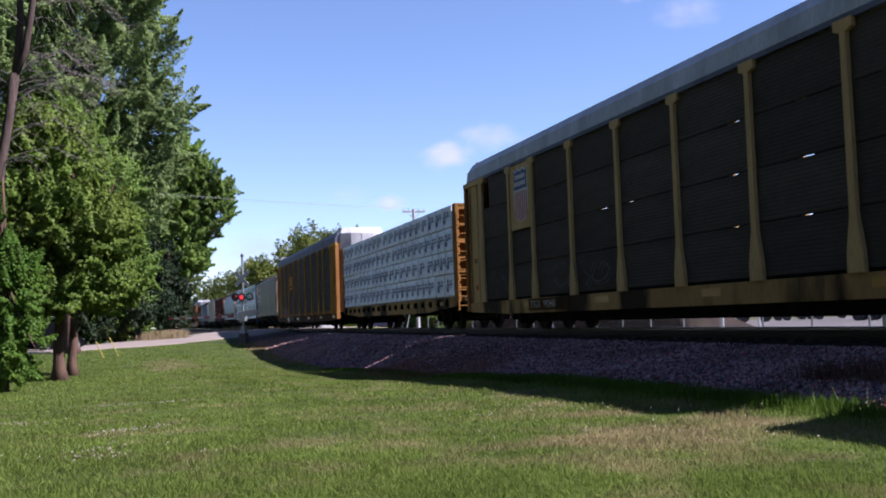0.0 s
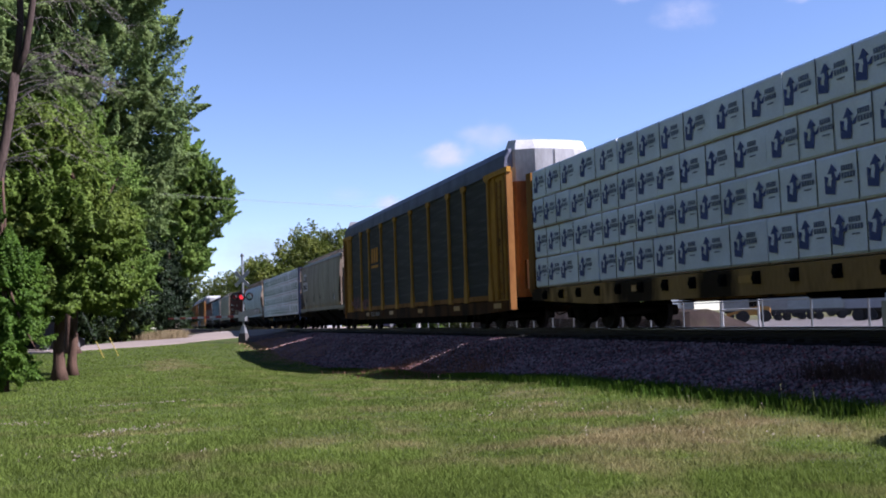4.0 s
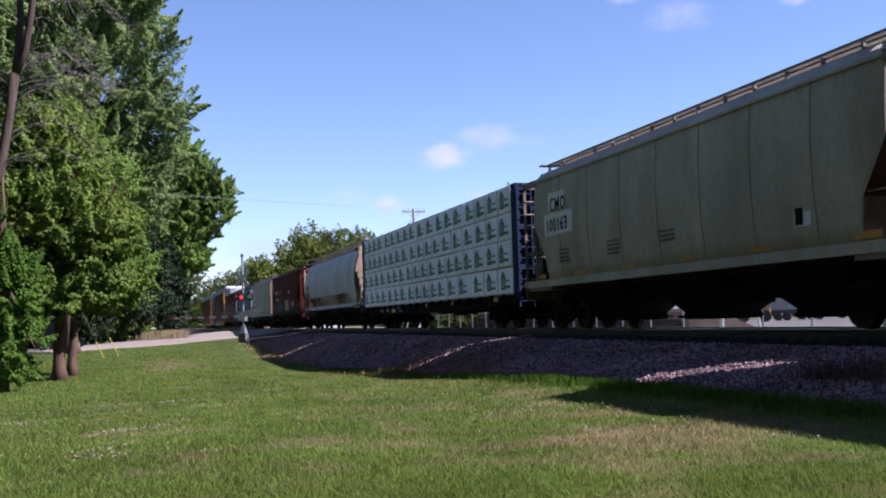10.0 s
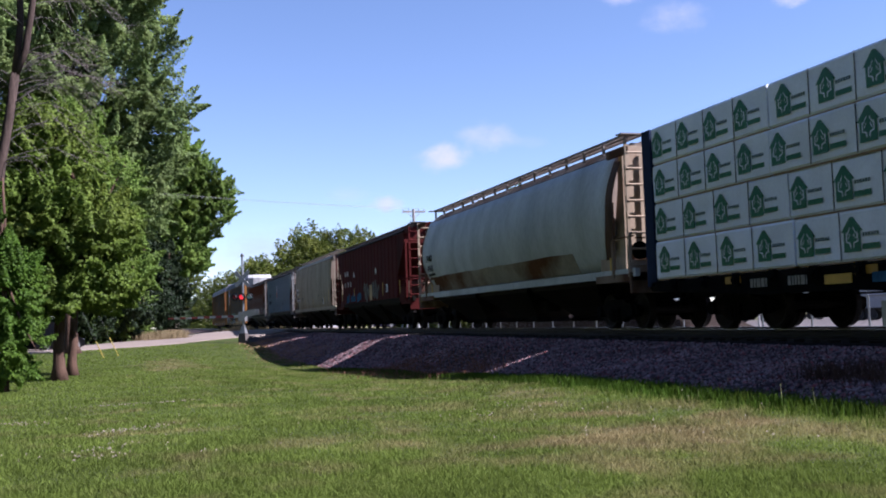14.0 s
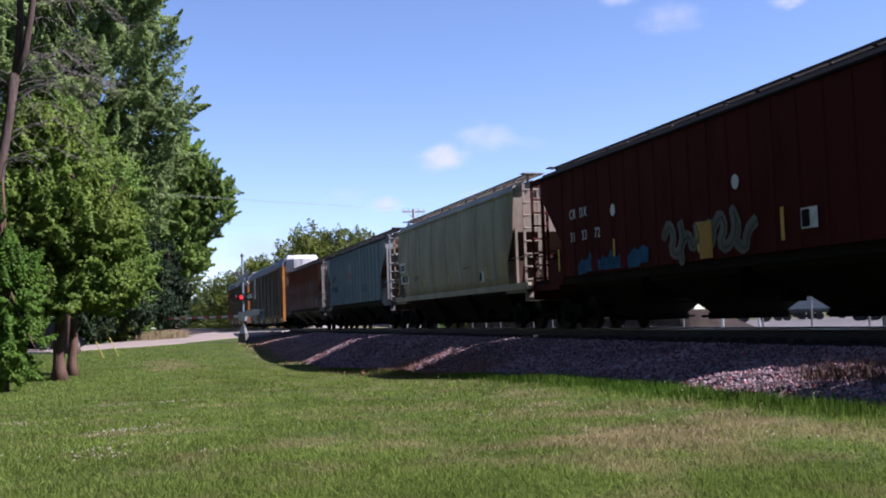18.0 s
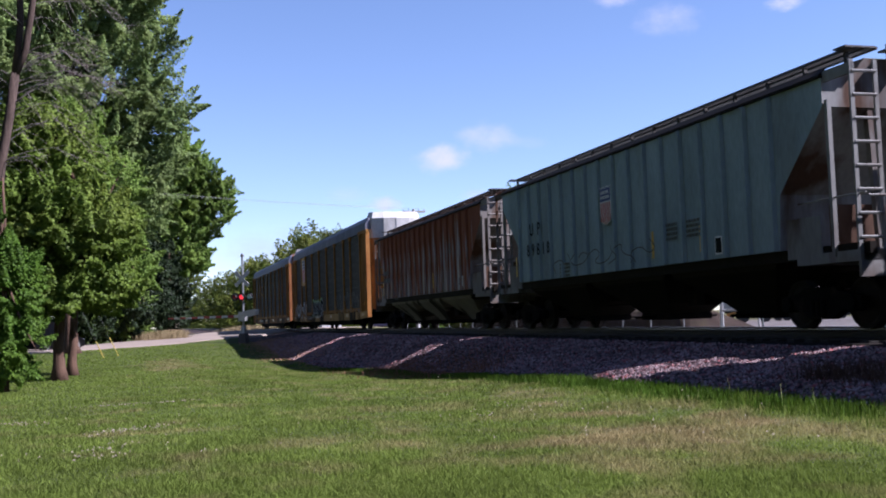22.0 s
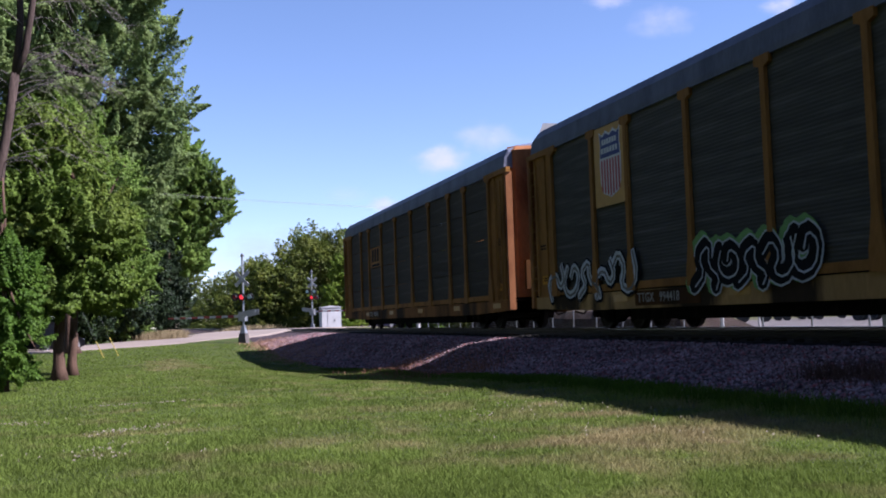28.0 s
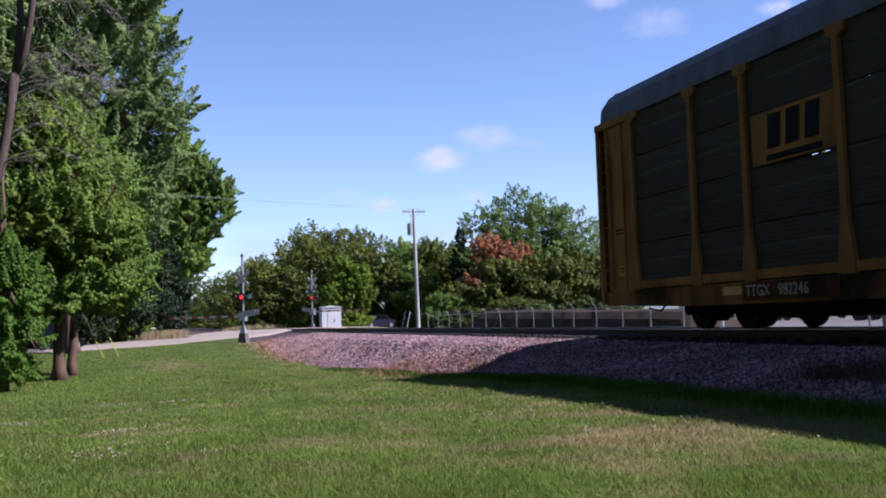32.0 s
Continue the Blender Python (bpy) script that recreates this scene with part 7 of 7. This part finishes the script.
loft(bm, [[(-0.55, -0.15, 11.6), (0.35, -0.15, 11.6), (0.35, 0.15, 11.6), (-0.55, 0.15, 11.6)], [(-0.45, -0.1, 11.8), (0.3, -0.1, 11.8), (0.3, 0.1, 11.8), (-0.45, 0.1, 11.8)]])
part("lamp_head", bm, S["stripe"], lp)


# ---- weeds and dry grass ----
def tufts(name, label, spots, n, hgt, mat, wide=0.008, spread=0.6, seed=1):
    g = np.random.default_rng(seed)
    out = []
    for x, y, r in spots:
        for _ in range(n):
            px, py = x + g.normal() * r * spread, y + g.normal() * r
            z = ground_z(px, py)
            hit = bed_tree.ray_cast(Vector((px, py, 3)), Vector((0, 0, -1)))[0]
            if hit is not None:
                z = max(z, hit.z)
            a = g.random() * 6.28
            h = hgt * (0.5 + 0.8 * g.random())
            l = g.normal(size=2) * h * 0.3
            c, s = math.cos(a) * wide, math.sin(a) * wide
            out.append([(px - c, py - s, z - 0.02), (px + c, py + s, z - 0.02), (px + c * 0.4 + l[0], py + s * 0.4 + l[1], z + h), (px - c * 0.4 + l[0], py - s * 0.4 + l[1], z + h)])
    return tagged(many_quads(name, np.array(out), mat), label, "weeds", kind="stuff")


tufts("brown_weeds", "dry brown weed stalks along the foot of the ballast", [(7.75, 28.0, 1.3), (7.65, 30.5, 1.4), (7.7, 25.5, 0.9), (7.7, 32.6, 0.8), ], 750, 0.15, M["weed"], seed=2)
tufts("dead_weeds", "reddish-brown dead weeds on the ballast slope", [(8.5, 11.2, 0.32), (8.2, 10.5, 0.34), (8.7, 10.6, 0.3), (8.1, 11.4, 0.2)], 200, 0.20, M["weed_dark"], 0.006, 0.8, seed=12)
tufts("dry_grass", "tall straw-coloured grass beside the road", [(1.7, 82.5, 0.8), (0.6, 81, 0.9), (2.4, 83.5, 0.7), (10, 118, 3), (14, 122, 4)], 1500, 0.58, M["dry"], 0.011, seed=3)
tufts("edge_grass", "taller green grass along the foot of the ballast", [(toe_x(8 + 0.8 * k) - 0.32, 8 + 0.8 * k, 0.6) for k in range(42)], 460, 0.11, M["edge"], 0.006, 0.30, seed=4)
tufts("weed_stalks", "tall thin seeding weeds at the foot of the ballast", [(6.75, 9.3, 0.3), (6.7, 10.2, 0.35), (6.7, 11.4, 0.3), (6.8, 8.6, 0.3)], 10, 0.20, M["seed"], 0.004, 0.5, seed=14)
tufts("dry_edge_grass", "dry brown grass at the embankment's far end", [(7.5, 50 + 1.9 * k, 1.2) for k in range(11)], 420, 0.07, M["dirt"], 0.03, 0.6, seed=6)
g6 = np.random.default_rng(9)
fl = []
for (xa, ya), (xb, yb), n, sp in (((-1.2, 17.6), (0.9, 18.0), 70, 0.10), ((-0.6, 11.8), (0.35, 12.8), 60, 0.16), ((-1.9, 14.8), (-1.3, 14.2), 26, 0.2), ((-0.5, 9.4), (-0.2, 10.8), 26, 0.25), ((3.4, 11.6), (5.0, 12.6), 30, 0.5)):
    for k in range(n):
        f = g6.random()
        x, y = xa + (xb - xa) * f + g6.normal() * sp * 0.6, ya + (yb - ya) * f + g6.normal() * sp
        z = ground_z(x, y) + 0.05
        r = 0.010 + 0.006 * g6.random()
        fl.append([(x - r, y, z), (x, y - r, z + 0.01), (x + r, y, z), (x, y + r, z + 0.018)])
for k in range(150):
    d = 9 + 16 * g6.random() ** 1.3
    a = radians(g6.choice((-4, -1, 3, 26, 30)) + g6.normal() * 4.0)
    x, y = d * math.sin(a), d * math.cos(a)
    if x > 7.0:
        continue
    z = ground_z(x, y) + 0.07
    r = 0.008 + 0.005 * g6.random()
    fl.append([(x - r, y, z), (x, y - r, z + 0.01), (x + r, y, z), (x, y + r, z + 0.018)])
tagged(many_quads("clover_flowers", np.array(fl), M["clover"]), "small pale clover heads in the lawn", "flowers", kind="stuff")

# ---- unseen trees added across the lawn, to block low sky from the train side ----
for i in range(20):
    x, y, h = -13.5 - 4 * (i % 2), -78 + 5.4 * i, 23 + 3 * ((i * 7) % 3)
    tree("woodland_tree", "green broadleaf tree at the wood's edge, or unseen and added to block sky", x, y, h, 0.3,
         [((0, 0, h * 0.30), (4.6, 4.6, h * 0.26)), ((0.5, 0, h * 0.62), (4.2, 4.2, h * 0.28)), ((-1, 0, h * 0.82), (3.0, 3.0, h * 0.18))], 7000, 0.5, L["wood"], 200 + i, group="woodland trees", limbs=2)


# ---- clouds, far behind everything ----
def cloud_material(name, seed, strength, soft, glow):
    m = bpy.data.materials.new(name)
    m.use_nodes = True
    n, l = m.node_tree.nodes, m.node_tree.links
    n.remove(n["Principled BSDF"])
    tc = n.new("ShaderNodeTexCoord")
    mp = n.new("ShaderNodeMapping")
    mp.inputs["Location"].default_value = (seed, seed * 1.7, 0)
    mp.inputs["Scale"].default_value = (1.5, 1.0, 1.0)
    l.new(tc.outputs["Object"], mp.inputs["Vector"])
    ns = n.new("ShaderNodeTexNoise")
    ns.inputs["Scale"].default_value, ns.inputs["Detail"].default_value, ns.inputs["Roughness"].default_value = 1.5, 7.0, 0.55
    l.new(mp.outputs[0], ns.inputs["Vector"])
    ln = n.new("ShaderNodeVectorMath")
    ln.operation = "LENGTH"
    l.new(tc.outputs["Object"], ln.inputs[0])
    fall = n.new("ShaderNodeMapRange")
    fall.interpolation_type = "SMOOTHSTEP"
    fall.inputs["From Min"].default_value, fall.inputs["From Max"].default_value = 0.05, 1.0
    fall.inputs["To Min"].default_value, fall.inputs["To Max"].default_value = 0.55, -0.35
    l.new(ln.outputs["Value"], fall.inputs["Value"])
    ad = n.new("ShaderNodeMath")
    ad.operation = "ADD"
    l.new(ns.outputs["Fac"], ad.inputs[0]), l.new(fall.outputs[0], ad.inputs[1])
    mr = n.new("ShaderNodeMapRange")
    mr.interpolation_type = "SMOOTHSTEP"
    mr.inputs["From Min"].default_value, mr.inputs["From Max"].default_value = 0.45, 0.50 + soft * 1.25
    mr.inputs["To Max"].default_value = strength
    l.new(ad.outputs[0], mr.inputs["Value"])
    em = n.new("ShaderNodeEmission")
    em.inputs["Color"].default_value = (0.88, 0.88, 0.97, 1) if glow > 0.3 else (0.86, 0.86, 1.0, 1)
    em.inputs["Strength"].default_value = glow
    tr = n.new("ShaderNodeBsdfTransparent")
    mx = n.new("ShaderNodeMixShader")
    l.new(mr.outputs[0], mx.inputs[0]), l.new(tr.outputs[0], mx.inputs[1]), l.new(em.outputs[0], mx.inputs[2])
    l.new(mx.outputs[0], n["Material Output"].inputs["Surface"])
    return m


def sky_point(az, el, d=3200):
    a, e = radians(az), radians(el)
    return Vector((math.sin(a) * math.cos(e), math.cos(a) * math.cos(e), math.sin(e))) * d


CLOUDS = []
# heading, elevation at the start; width, height in degrees; drift in degrees of heading and height over the clip
for i, (az, el, w, h, op, soft, da, de, *glow) in enumerate(((16.4, 8.9, 2.9, 1.4, 0.95, 0.65, -0.35, -0.25), (18.7, 9.8, 3.3, 1.5, 0.75, 0.8, -0.1, -0.05), (13.2, 6.4, 1.6, 0.9, 0.7, 0.6, -0.35, -0.1), (29.9, 15.6, 3.2, 1.5, 0.55, 0.8, -1.6, -0.4),
                                                       (27.0, 16.9, 2.4, 1.0, 0.6, 0.7, -1.5, -0.3), (35.9, 16.0, 1.9, 0.8, 0.7, 0.6, -1.5, -0.6), (21.0, 9.5, 2.2, 0.7, 0.2, 0.9, -0.2, -0.1), (7.5, 3.6, 7.0, 3.2, 0.6, 0.9, -0.1, 0.0, 0.21), (15.5, 4.2, 8.0, 3.0, 0.5, 0.9, -0.1, 0.0, 0.21), (24.0, 4.6, 8.0, 3.0, 0.5, 0.9, -0.1, 0.0, 0.21),
                                                       (11.0, 6.9, 2.4, 1.0, 0.22, 0.9, -0.1, 0.0), (18.2, 6.6, 1.6, 0.8, 0.5, 0.7, -0.3, 0.0))):
    s = 3200
    bm = bmesh.new()
    vs = [bm.verts.new((1.0 * x, 1.0 * y, 0.0)) for x, y in ((-1, -1), (1, -1), (1, 1), (-1, 1))]
    bm.faces.new(vs)
    c = finish("cloud", bm, cloud_material(f"cloud_vapour_{i}", 3.3 * i + 1, op, soft, glow[0] if glow else 0.33), recalc=False)
    c.scale = (s * radians(w) / 2 * 2.0, s * radians(h) / 2 * 2.1, 1)
    c.visible_shadow = False
    tagged(c, "thin lavender haze low over the horizon" if glow else "small soft white fair-weather cloud", "cloud", "clouds")
    CLOUDS.append((c, az, el, da, de))


motions()
